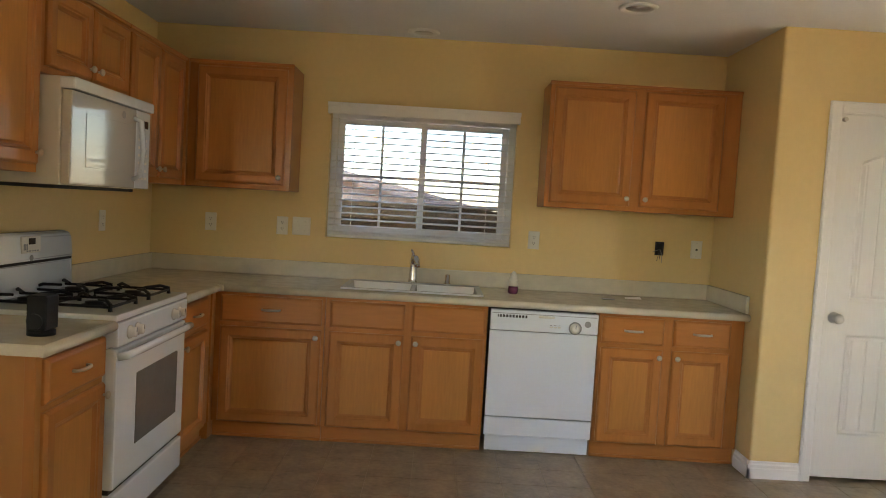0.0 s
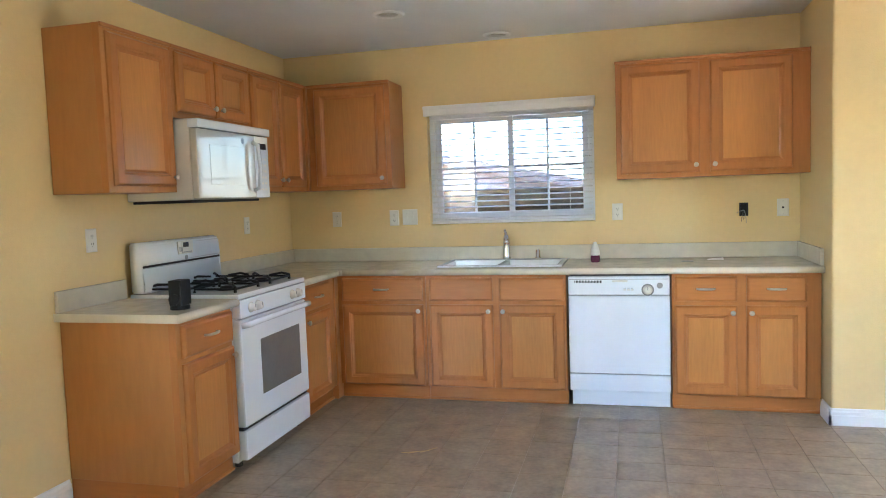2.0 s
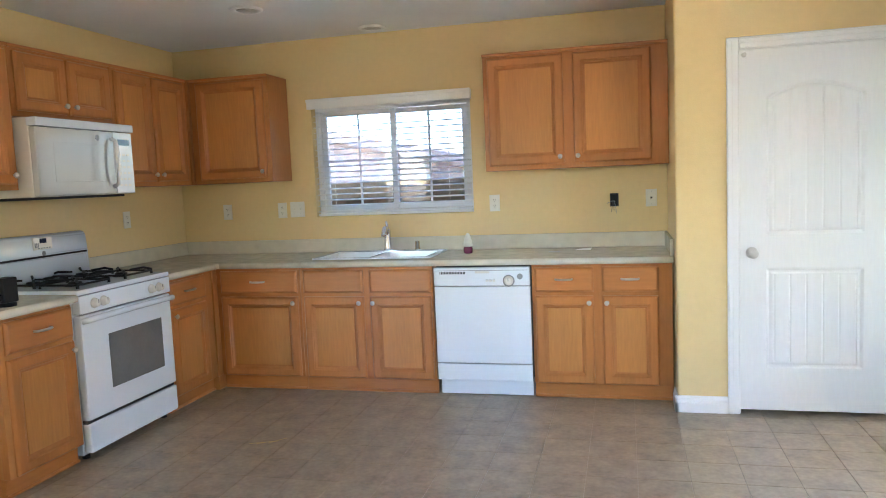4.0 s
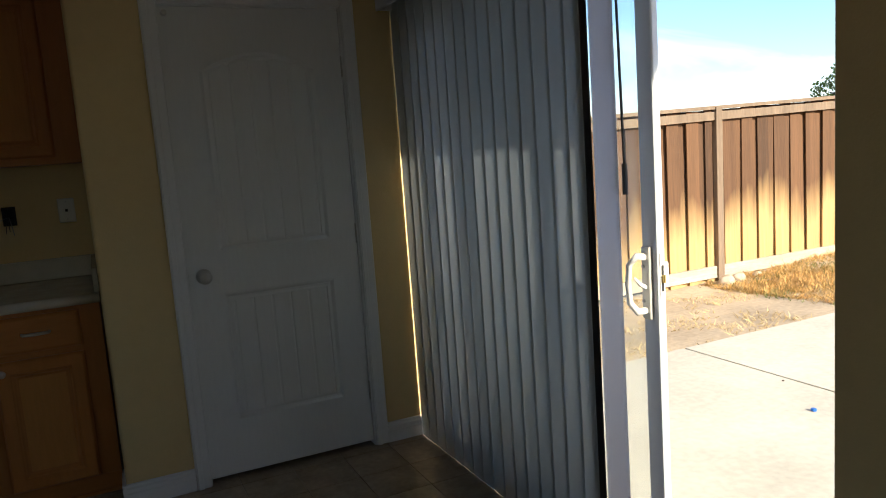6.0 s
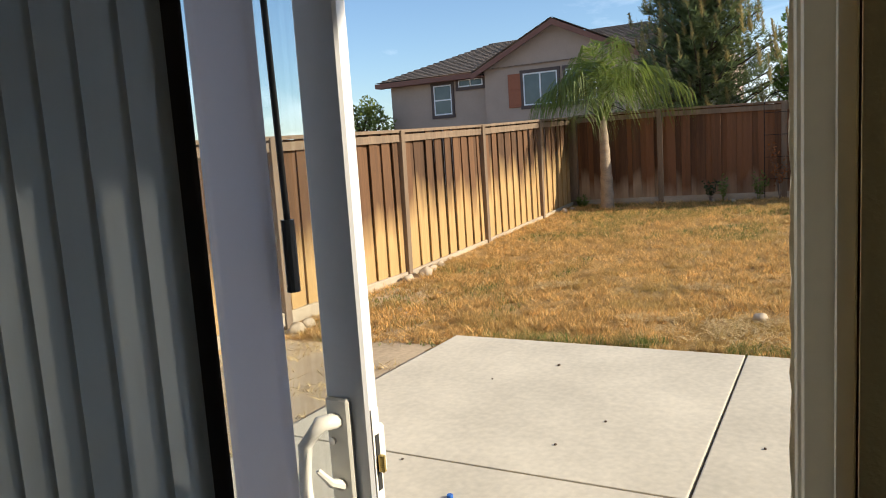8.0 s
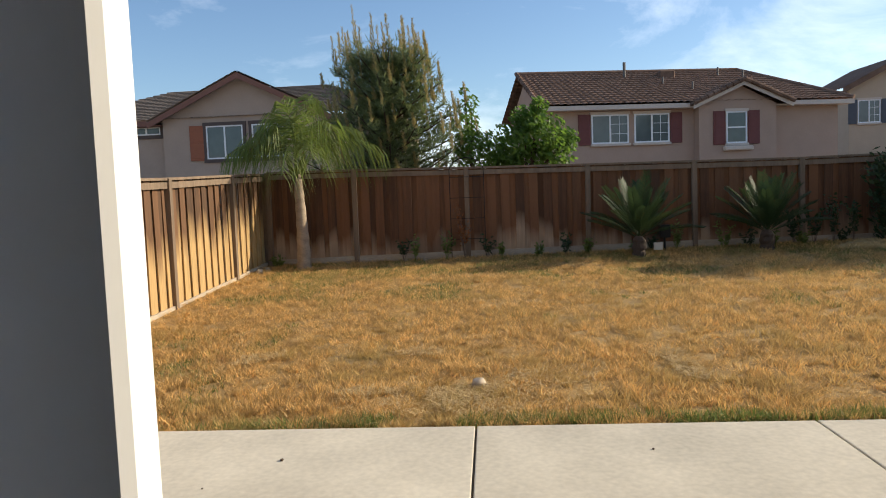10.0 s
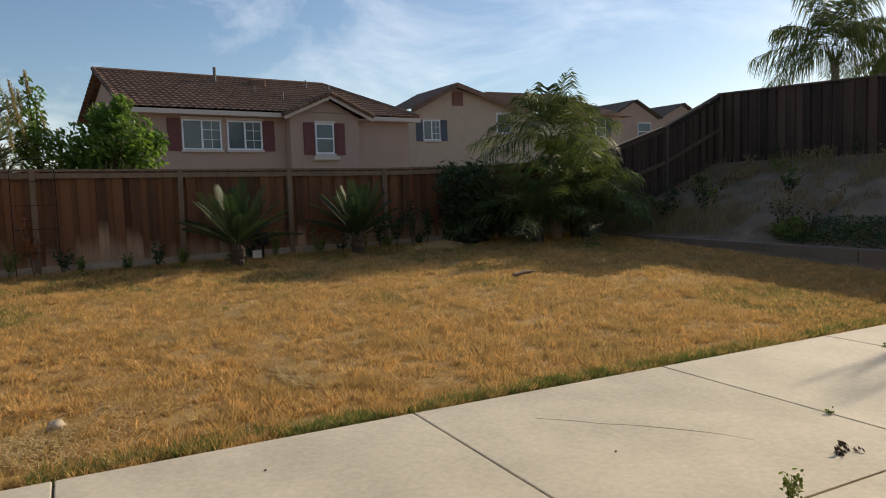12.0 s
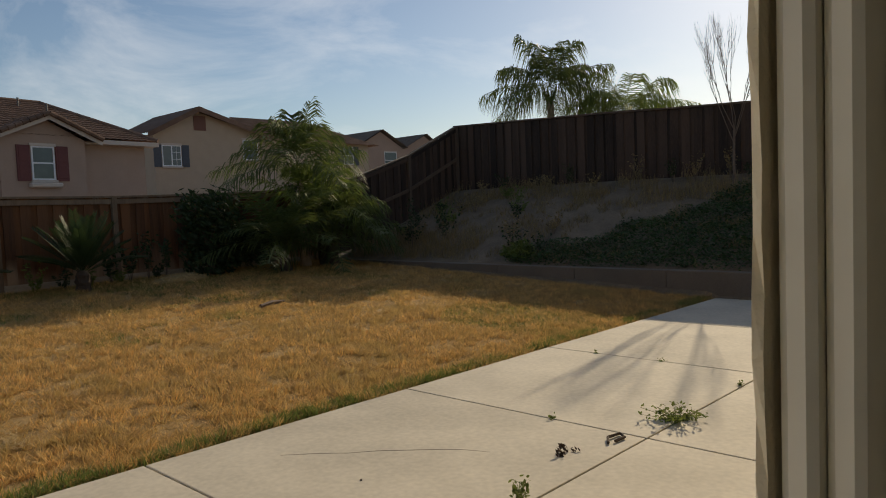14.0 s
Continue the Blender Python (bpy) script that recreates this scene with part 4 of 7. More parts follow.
part("cap", lathe(bmesh.new(), [(0.022, 0), (0.022, 0.012), (0.017, 0.016), (0.017, 0.06), (0.013, 0.066)], (1.925, -0.115, zt), 18), CHROME, sd, "", True)

# ---- small things on the counter ----
bt = thing("air_freshener", (2.325, -0.28, CT), "white and purple air freshener standing on the counter", "air freshener")
part("gel_base", lathe(bmesh.new(), [(0.026, 0), (0.030, 0.006), (0.031, 0.03), (0.028, 0.046)], (2.325, -0.28, CT + 0.001), 18), PURPLE, bt, "dark purple gel base", True)
part("cover", lathe(bmesh.new(), [(0.0285, 0.046), (0.031, 0.052), (0.029, 0.075), (0.021, 0.105), (0.012, 0.13), (0.004, 0.136)], (2.325, -0.28, CT + 0.001), 18), PLATE, bt, "white cone cover", True)
kb = thing("knife_block", (0.555, -2.285, CT), "small black plastic sharpener standing on the end counter", "sharpener")
part("foot", lathe(bmesh.new(), [(0.044, 0), (0.044, 0.016), (0.036, 0.02)], (0.555, -2.285, CT + 0.001), 20), BLACK, kb, "", True)
part("body", box(0.525, -2.325, CT + 0.02, 0.590, -2.245, CT + 0.135, 0.006, 2), BLACK, kb)
part("wheel", rod(bmesh.new(), (0.555, -2.332, CT + 0.05), (0.555, -2.238, CT + 0.05), 0.026, n=16), BLACK, kb)
pp = thing("paper_tag", (3.08, -0.19, CT), "small white paper tag lying on the counter", "paper")
bm = bmesh.new()
pv = [bm.verts.new(p) for p in ((3.03, -0.215, CT + 0.002), (3.13, -0.225, CT + 0.003), (3.135, -0.165, CT + 0.012), (3.04, -0.16, CT + 0.004))]
bm.faces.new(pv)
bmesh.ops.solidify(bm, geom=list(bm.faces), thickness=0.0012)
part("sheet", bm, PAPER, pp)
pp = thing("cover_plate", (2.90, -0.30, CT), "grey outlet cover plate lying on the counter", "plate")
part("plate", box(2.865, -0.325, CT + 0.001, 2.94, -0.285, CT + 0.006, 0.002), GREYPRINT, pp)
st = thing("straw", (1.44, -1.52, 0.0), "pale broken broom straws on the floor", "straw")
for a, b in (((1.36, -1.60), (1.50, -1.55)), ((1.46, -1.58), (1.53, -1.50)), ((1.40, -1.60), (1.45, -1.57))):
    part("stalk", rod(bmesh.new(), (a[0], a[1], 0.004), (b[0], b[1], 0.006), 0.0016, n=5), STRAW, st)


# ---- outlets and switches ----
def plate(p, n, w, kind, label):
    """A wall plate at p facing n: duplex, toggle, jack or blank."""
    p, n = Vector(p), Vector(n)
    u = Vector((-n.y, n.x, 0))
    t = thing("outlet" if kind == "duplex" else "switch" if kind == "toggle" else "wall_plate", p, label, "outlet" if kind == "duplex" else "switch" if kind == "toggle" else "plate")
    part("cover", rings_panel(bmesh.new(), p - u * w / 2 - Z * 0.0575, u, Z, n, w, 0.115, [(0, 0), (0, 0.003), (0.004, 0.0055)]), PLATE, t)
    m = n * 0.0055

    def blk(name, c, du, dz, h, material):
        a, b = p + m + u * (c[0] - du) + Z * (c[1] - dz), p + m + n * h + u * (c[0] + du) + Z * (c[1] + dz)
        part(name, box(min(a.x, b.x), min(a.y, b.y), a.z, max(a.x, b.x), max(a.y, b.y), b.z), material, t)
    if kind == "duplex":
        for z in (0.02, -0.02):
            blk("socket", (0, z), 0.0165, 0.014, 0.002, PLATE)
            blk("slot", (-0.006, z + 0.003), 0.0012, 0.0045, 0.0026, DARK)
            blk("slot", (0.006, z + 0.003), 0.0012, 0.0045, 0.0026, DARK)
            blk("slot", (0, z - 0.008), 0.0022, 0.0022, 0.0026, DARK)
    elif kind == "toggle":
        for c in ((-0.023, 0.023) if w > 0.1 else (0,)):
            blk("toggle_base", (c, 0), 0.006, 0.012, 0.0015, PLATE)
            blk("toggle", (c, 0.004), 0.004, 0.006, 0.012, PLATE)
            blk("screw", (c, 0.03), 0.0028, 0.0028, 0.001, NICKEL)
            blk("screw", (c, -0.03), 0.0028, 0.0028, 0.001, NICKEL)
    else:
        blk("jack", (0, 0), 0.006, 0.006, 0.002, DARK)
        blk("screw", (0, 0.042), 0.003, 0.003, 0.001, NICKEL)
        blk("screw", (0, -0.042), 0.003, 0.003, 0.001, NICKEL)
    return t


S = (0, -1, 0)
for x in (0.385, 0.845, 2.468):
    plate((x, -0.0005, 1.20), S, 0.072, "duplex", "ivory duplex outlet on the yellow kitchen wall")
plate((0.968, -0.0005, 1.203), S, 0.116, "toggle", "ivory double toggle switch on the yellow wall")
plate((3.523, -0.0005, 1.20), S, 0.072, "jack", "ivory phone jack plate beside the open box")
for y in (-2.17, -0.68):
    plate((0.0005, y, 1.195), (1, 0, 0), 0.072, "duplex", "ivory duplex outlet above the range counter")
plate((XE - 0.0005, -3.205, 1.03), (-1, 0, 0), 0.116, "toggle", "ivory double toggle switch beside the slider")
ob_ = thing("outlet_box", (3.283, 0, 1.194), "open dark outlet box with bare wires hanging out", "outlet box")
part("box_rim", box(3.255, -0.004, 1.150, 3.311, -0.0005, 1.238), DARK, ob_)
part("metal_box", box(3.262, -0.006, 1.158, 3.30, -0.0042, 1.228), BLACK, ob_)
for k, (dx, dz) in enumerate(((-0.012, -0.075), (0.012, -0.085), (0.0, -0.065), (-0.035, -0.02))):
    pts = [(3.28, -0.005, 1.19), (3.28 + dx * 0.4, -0.03, 1.185), (3.28 + dx, -0.035, 1.19 + dz * 0.6), (3.28 + dx * 1.3, -0.025, 1.19 + dz)]
    part("wire", tube(bmesh.new(), pts, 0.0018, 5), GREYPRINT if k % 2 else SILVERWAND, ob_)

# ---- pantry door ----
pd = tagged(thing("door_1", ((PD0 + PD1) / 2, YP, 0), "white two-panel arched plank door, closed", "door"), kind="structure")
DW = PD1 - PD0 - 0.012
bm = bmesh.new()
DX, DZ0, DZ1 = PD0 + 0.006, 0.022, PDH - 0.006
yd = YP + 0.012
H = DZ1 - DZ0


def door_height(u, z):
    """Relief of the door face: arched upper panel, square lower panel, planked."""
    d = 0.0
    for (a, b, z0, z1, arch) in ((0.135, DW - 0.125, 1.005, 1.745, 0.07), (0.135, DW - 0.125, 0.262, 0.815, 0.0)):
        mid, half = (a + b) / 2, (b - a) / 2
        ztop = z1 + arch * (1 - ((u - mid) / half) ** 2) if abs(u - mid) < half else z1
        s = min(u - a, b - u, z - z0, ztop - z)
        if s > 0:
            d = -0.010 * min(1, s / 0.012) + (0.005 * min(1, max(0, (s - 0.016) / 0.012)))
            if s > 0.03:
                g = ((u - a) % 0.0815) - 0.04
                if abs(g) < 0.006:
                    d -= 0.004 * (1 - abs(g) / 0.006)
    return d


us = sorted(set([0, DW] + [i * DW / 150 for i in range(151)]))
zs = [DZ0 + i * H / 230 for i in range(231)]
grid = [[bm.verts.new((DX + u, yd - door_height(u, z), z)) for u in us] for z in zs]
for i in range(len(zs) - 1):
    for j in range(len(us) - 1):
        bm.faces.new((grid[i][j], grid[i][j + 1], grid[i + 1][j + 1], grid[i + 1][j]))
bx(bm, DX, yd + 0.012, DZ0, DX + DW, yd + 0.035, DZ1)
lf = part("door_leaf", bm, DOORW, pd)
part("edge_band", box(DX, yd + 0.001, DZ0, DX + 0.004, yd + 0.0118, DZ1), DOORW, pd)
hd = part("door_knob", lathe(bmesh.new(), [(0.032, 0), (0.031, 0.006), (0.014, 0.012), (0.013, 0.028), (0.024, 0.036), (0.0285, 0.05), (0.025, 0.062), (0.010, 0.067)], (4.022, yd, 0.905), 24, "Y"), NICKEL, pd, "satin nickel round knob", True)
part("strike", box(PD0 + 0.0055, yd - 0.003, 0.87, PD0 + 0.0065, yd + 0.01, 0.94), NICKEL, pd)
for z in (1.755, 1.013, 0.27):
    h_ = part("hinge", rod(bmesh.new(), (PD1 - 0.004, yd - 0.006, z - 0.045), (PD1 - 0.004, yd - 0.006, z + 0.045), 0.0065, n=10), NICKEL, pd, "dull nickel hinge")
part("catch", rod(bmesh.new(), (PD0 + 0.03, yd - 0.02, PDH - 0.032), (PD0 + 0.03, yd, PDH - 0.032), 0.011, 0.013, 12), NICKEL, pd, "round bumper catch")
bm = bmesh.new()
for a, b in ((PD0 - 0.062, PD0 + 0.001), (PD1 - 0.001, PD1 + 0.062)):
    bx(bm, a, YP - 0.016, 0, b, YP - 0.0005, PDH + 0.061, 0.004)
    bx(bm, a + 0.006, YP - 0.020, 0, a + 0.03, YP - 0.0155, PDH + 0.045, 0.003)
bx(bm, PD0 + 0.001, YP - 0.016, PDH - 0.001, PD1 - 0.001, YP - 0.0005, PDH + 0.061, 0.004)
bx(bm, PD0 + 0.001, YP - 0.020, PDH + 0.028, PD1 - 0.001, YP - 0.0155, PDH + 0.052, 0.003)
tagged(part("door_casing", bm, WHITE), "white moulded casing round the pantry door", "trim", kind="structure")
bm = bmesh.new()
bx(bm, PD0 - 0.002, YP - 0.001, 0, PD0 + 0.005, YP + 0.11, PDH)
bx(bm, PD1 - 0.005, YP - 0.001, 0, PD1 + 0.002, YP + 0.11, PDH)
bx(bm, PD0, YP - 0.001, PDH - 0.005, PD1, YP + 0.11, PDH + 0.002)
tagged(part("door_jamb", bm, WHITE), "white painted jamb of the pantry door", "trim", kind="structure")
structure("pantry_back", box(3.74, -0.55, 0, XE, -0.53, CH - 0.001), DARK, "dark pantry interior behind the door")

# ---- patio slider ----
sl = tagged(thing("sliding_door", (5.09, -1.9, 0), "white vinyl patio slider, partly open", "door"), kind="structure")
bm = bmesh.new()
FX0, FX1 = 5.055, OUT - 0.004
bx(bm, FX0, YJ1 - 0.03, 0.028, FX1, YJ1 - 0.002, ZH - 0.03, 0.002)
bx(bm, FX0, YJ0 + 0.002, ZH - 0.03, FX1, YJ1 - 0.002, ZH - 0.002, 0.002)
bx(bm, FX0 - 0.02, YJ0 + 0.002, 0, FX1 + 0.01, YJ1 - 0.002, 0.027, 0.002)
part("frame", bm, VINYL, sl)
bm = bx(bmesh.new(), FX0, YJ0 + 0.002, 0.028, OUT - 0.030, YJ0 + 0.020, ZH - 0.03, 0.002)
bx(bm, OUT - 0.0295, YJ0 + 0.002, 0.028, OUT - 0.018, YJ0 + 0.050, ZH - 0.03, 0.003)
bx(bm, OUT - 0.0175, YJ0 + 0.002, 0.028, OUT - 0.006, YJ0 + 0.057, ZH - 0.03, 0.003)
part("jamb", bm, ALMOND, sl, "cream vinyl jamb with screen track")


def panel(name, x0, x1, y0, y1, stile, label):
    """A glazed slider panel."""
    z0, z1 = 0.03, ZH - 0.035
    bm = bx(bmesh.new(), x0, y0, z0, x1, y0 + stile, z1, 0.004)
    bx(bm, x0, y1 - stile, z0, x1, y1, z1, 0.004)
    bx(bm, x0, y0 + stile, z0, x1, y1 - stile, z0 + 0.085, 0.003)
    bx(bm, x0, y0 + stile, z1 - 0.075, x1, y1 - stile, z1, 0.003)
    p = part(name, bm, VINYL, sl, label)
    xm_ = (x0 + x1) / 2
    g = part("pane", box(xm_ - 0.004, y0 + stile - 0.006, z0 + 0.08, xm_ + 0.004, y1 - stile + 0.006, z1 - 0.07), GLASS, p)
    g.visible_shadow = False
    return p


LY = -2.372
pa = panel("sliding_panel", 5.040, 5.066, LY, LY + 0.95, 0.066, "white sliding panel slid half open")
panel("fixed_panel", 5.075, 5.105, -1.93, YJ1 - 0.031, 0.06, "white fixed panel")
hb = part("handle", tube(bmesh.new(), [(5.038, LY + 0.042, 1.016), (5.006, LY + 0.05, 1.020), (4.992, LY + 0.066, 0.994), (4.990, LY + 0.07, 0.939), (4.992, LY + 0.066, 0.884), (5.006, LY + 0.05, 0.859), (5.038, LY + 0.042, 0.863)], [0.011, 0.011, 0.0095, 0.009, 0.0095, 0.011, 0.011], 10), ENAMEL2, sl, "white bow handle", True)
part("handle_plate", box(5.030, LY + 0.024, 0.836, 5.040, LY + 0.060, 1.046, 0.003), ENAMEL2, hb)
part("thumb_latch", tube(bmesh.new(), [(5.030, LY + 0.042, 0.929), (5.012, LY + 0.046, 0.939), (5.0, LY + 0.056, 0.959)], [0.008, 0.006, 0.004], 8), ENAMEL2, hb)
for z in (0.989, 0.889):
    part("screw", rod(bmesh.new(), (5.0295, LY + 0.05, z), (5.026, LY + 0.05, z), 0.005, n=10), NICKEL, hb)
part("lock_face", box(5.045, LY - 0.002, 0.895, 5.061, LY - 0.0005, 1.03), ENAMEL2, sl)
part("lock_slot", box(5.049, LY - 0.003, 0.92, 5.057, LY - 0.0021, 0.995), DARK, sl)
part("lock_hook", box(5.050, LY - 0.012, 0.945, 5.056, LY - 0.0031, 0.968, 0.001), mat("brass", (0.55, 0.40, 0.14), 0.35, metal=1.0), sl, "brass hook latch")
part("outer_pull", box(5.067, LY + 0.005, 0.93, 5.085, LY + 0.03, 1.0, 0.004), ENAMEL2, sl)

# ---- vertical blinds ----
vb = thing("vertical_blind", (4.94, -1.6, 0.0), "pale vinyl vertical blind drawn half aside", "blind")
bm = bx(bmesh.new(), 4.868, -2.93, 1.985, 4.882, -0.815, 2.115, 0.004)
bx(bm, 4.883, -0.83, 1.987, XE - 0.001, -0.816, 2.113, 0.003)
bx(bm, 4.883, -2.93, 2.095, XE - 0.001, -0.83, 2.113)
part("valance", bm, VINYL, vb, "white box valance")
part("head_rail", box(4.93, -2.90, 2.02, 4.97, -0.86, 2.055, 0.003), VINYL, vb)


def vane(y, angle, material, label="", w=0.089, x=4.945):
    """One curved vane, its face turned by angle."""
    bm = bmesh.new()
    cols = []
    for i in range(7):
        s = (i / 6 - 0.5)
        cols.append([bm.verts.new((s * w, 0.0028 * (1 - (2 * s) ** 2), z)) for z in (0.002, 2.02)])
    for a, b in zip(cols, cols[1:]):
        bm.faces.new((a[0], b[0], b[1], a[1]))
    bmesh.ops.transform(bm, matrix=pose(x, y, 0, 0, 0, angle), verts=bm.verts)
    bmesh.ops.solidify(bm, geom=list(bm.faces), thickness=0.0008)
    return part("vane", bm, material, vb, label, True)


NV = 16
for i in range(NV):
    vane(-0.845 - i * (2.150 - 0.845) / (NV - 1), 88.5 + random.uniform(-0.8, 0.8), VANE, "", 0.101)
# two end vanes: one with painted shade, one with painted brightness
vane(-2.196, 84, VANED, "dark edge vane, shade put into its colour", 0.06)
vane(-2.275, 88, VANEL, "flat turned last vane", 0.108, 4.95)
wd = part("wand", rod(bmesh.new(), (4.965, -2.335, 1.27), (4.96, -2.325, 2.02), 0.004, n=8), SILVERWAND, vb, "dark grey tilt wand", True)
part("wand_grip", rod(bmesh.new(), (4.965, -2.335, 1.20), (4.965, -2.335, 1.285), 0.008, 0.008, 10), SILVERWAND, wd)


# ---- outdoors: ground ----
def smooth(a, b, x):
    t = min(1, max(0, (x - a) / (b - a)))
    return t * t * (3 - 2 * t)


def gz(x, y):
    """Height of the ground."""
    if x < 5.2:
        return -0.42
    s = min(1, max(0, (x - 9.6) / 9.4))
    z = -0.185 + s * (0.285 + 0.014 * max(0, min(10, -y)))
    z -= 0.13 * smooth(-1.5, 2, y) * (1 - s)
    if y < -13.55:
        k = min(1, (-13.55 - y) / 4.5)
        z = 0.20 + 1.62 * k + 0.12 * math.sin(x * 0.9) * k * (1 - k) * 2
        if x > 19.2:
            z = 0.2 + 1.6 * k
    elif x > 19.2:
        z = 0.1
    if 5.1 < x < 9.55 and -13.4 < y < 0.0:
        z = -0.26
    return z + 0.012 * noise.noise((x * 1.1, y * 1.1, 0)) + 0.008 * noise.noise((x * 3.7, y * 3.7, 2))


gx = [-300, -120, -50, -20, -8, 0, 3, 5.1] + [5.2 + 0.24 * i for i in range(60)] + [19.7, 21, 24, 30, 40, 60, 100, 200, 400]
gy = [-400, -150, -60, -30, -22, -19] + [-18.4 + 0.24 * i for i in range(88)] + [3, 4, 6, 10, 20, 50, 120, 300]
verts = [(x, y, gz(x, y)) for y in gy for x in gx]
nx = len(gx)
faces = [(j * nx + i, j * nx + i + 1, (j + 1) * nx + i + 1, (j + 1) * nx + i) for j in range(len(gy) - 1) for i in range(nx - 1)]
gr = raw("ground", verts, faces, TURF, None, "", True)
gr.data.materials.append(SOIL)
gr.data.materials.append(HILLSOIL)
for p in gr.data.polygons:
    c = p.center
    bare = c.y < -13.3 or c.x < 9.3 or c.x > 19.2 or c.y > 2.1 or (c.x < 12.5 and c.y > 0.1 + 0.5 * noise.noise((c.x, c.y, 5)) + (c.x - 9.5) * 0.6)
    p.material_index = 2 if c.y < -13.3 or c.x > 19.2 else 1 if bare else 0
tagged(gr, "dry patchy yard ground with bare soil", "ground", kind="structure")

# patio slabs
pt = tagged(thing("patio", (7.3, -6.5, -0.145), "pale weathered concrete patio with tooled joints", "patio"), kind="structure")
SZ, GAP = -0.145, 0.007
ys = [-0.12, -2.356, -4.532, -6.80, -8.89, -11.0, -13.22]
for (x0, x1) in ((OUT + 0.004, 7.265), (7.265, 9.49)):
    for y1, y0 in zip(ys, ys[1:]):
        bm = bx(bmesh.new(), x0 + GAP, y0 + GAP, SZ - 0.11, x1 - GAP, y1 - GAP, SZ, 0.007, 2)
        part("slab", bm, CONC, pt)
bm = bmesh.new()
tube(bm, [(8.94, -5.16, SZ), (8.76, -5.34, SZ), (8.62, -5.45, SZ), (8.5, -5.59, SZ), (8.24, -5.81, SZ), (8.08, -5.93, SZ), (7.91, -6.0, SZ)], [0.0012, 0.002, 0.0015, 0.002, 0.0022, 0.0015, 0.001], 5)
part("crack", bm, EARTH, pt, "hairline crack")
structure("joint_filler", box(OUT + 0.01, -13.2, SZ - 0.1, 9.485, -0.1, SZ - 0.022), EARTH, "dark earth in the patio joints", "patio joint")

# retaining wall
rw = tagged(thing("retaining_wall", (12, -13.5, 0), "low concrete retaining wall at the lawn's edge, shade put into its colour", "wall"), kind="structure")
xs = [5.2 + i * 1.72 for i in range(9)]
for a, b in zip(xs, xs[1:]):
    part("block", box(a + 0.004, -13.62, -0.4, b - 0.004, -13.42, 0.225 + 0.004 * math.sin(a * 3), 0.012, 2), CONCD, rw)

# ---- fences ----
def picket_mesh(name, w, h, material):
    bm = bx(bmesh.new(), -w / 2, -0.009, 0, w / 2, 0.009, h, 0.002)
    me = bpy.data.meshes.new(name)
    bm.to_mesh(me)
    bm.free()
    me.materials.append(material)
    return me


def child(name, me, parent, m):
    ob = new(name, me)
    ob.parent, ob.matrix_parent_inverse = parent, parent.matrix_basis.inverted()
    ob.matrix_basis = m
    return ob


def fence(label, posts, board, kick=True, face=-1, post_mat=POSTW):
    """A board fence through posts (x, y, ground, top); boards hang on the side named by face."""
    x, y, g, t = posts[0]
    f = thing("fence", (x, y, g), label, "fence")
    meshes = {}
    for i, (x, y, g, t) in enumerate(posts):
        d = Vector((posts[min(i + 1, len(posts) - 1)][0] - posts[max(i - 1, 0)][0], posts[min(i + 1, len(posts) - 1)][1] - posts[max(i - 1, 0)][1], 0)).normalized()
        n = Vector((d.y, -d.x, 0)) * face
        p = Vector((x, y, 0)) + n * 0.035
        ang = math.degrees(math.atan2(d.y, d.x))
        bm = bx(bmesh.new(), -0.046, -0.046, g - 0.25, 0.046, 0.046, t + 0.005, 0.004)
        bmesh.ops.transform(bm, matrix=pose(p.x, p.y, 0, random.uniform(-0.5, 0.5), random.uniform(-0.5, 0.5), ang), verts=bm.verts)
        part("post", bm, post_mat, f)
    for a, b in zip(posts, posts[1:]):
        A, B = Vector((a[0], a[1], 0)), Vector((b[0], b[1], 0))
        L = (B - A).length
        d = (B - A) / L
        n = Vector((d.y, -d.x, 0)) * face
        ang = math.degrees(math.atan2(d.y, d.x))
        k = max(1, round(L / 0.137))
        for j in range(k):
            s = (j + 0.5) / k
            g, t = a[2] + (b[2] - a[2]) * s, a[3] + (b[3] - a[3]) * s
            w = 0.168 if j % 2 else 0.192
            key = (j % 2, round((t - g) / 0.1))
            if key not in meshes:
                meshes[key] = picket_mesh("picket", w, key[1] * 0.1, board)
            off = 0.017 if j % 2 else -0.014
            p = A + d * (s * L) + n * off
            child("picket", meshes[key], f, pose(p.x, p.y, t - 0.022 - key[1] * 0.1 + random.uniform(-0.004, 0.004), random.uniform(-0.5, 0.5), random.uniform(-0.3, 0.3), ang + random.uniform(-2, 2)))
        for nm, h0, h1, off, mt, top in (("rail", -0.135, -0.045, 0.045, board if post_mat is not POSTW else POSTW, True), ("cap", -0.02, 0.018, 0.0, post_mat, True), ("kickboard", 0.0, 0.13, 0.04, KICK, False), ("mid_rail", -0.95, -0.86, 0.045, post_mat, True)):
            if nm == "kickboard" and not kick or nm == "mid_rail" and post_mat is POSTW:
                continue
            bm = bmesh.new()
            wd_ = 0.07 if nm == "cap" else 0.018
            q = []
            for P, (px, py, g, t) in ((A, a), (B, b)):
                z = t if top else g
                for o in (-wd_, wd_):
                    for hh in (h0, h1):
                        q.append(bm.verts.new(P + n * (off + o) + Vector((0, 0, z + hh))))
            for fc_ in ((0, 1, 3, 2), (4, 6, 7, 5), (0, 4, 5, 1), (2, 3, 7, 6), (0, 2, 6, 4), (1, 5, 7, 3)):
                bm.faces.new([q[i] for i in fc_])
            part(nm, bm, mt, f)
    return f


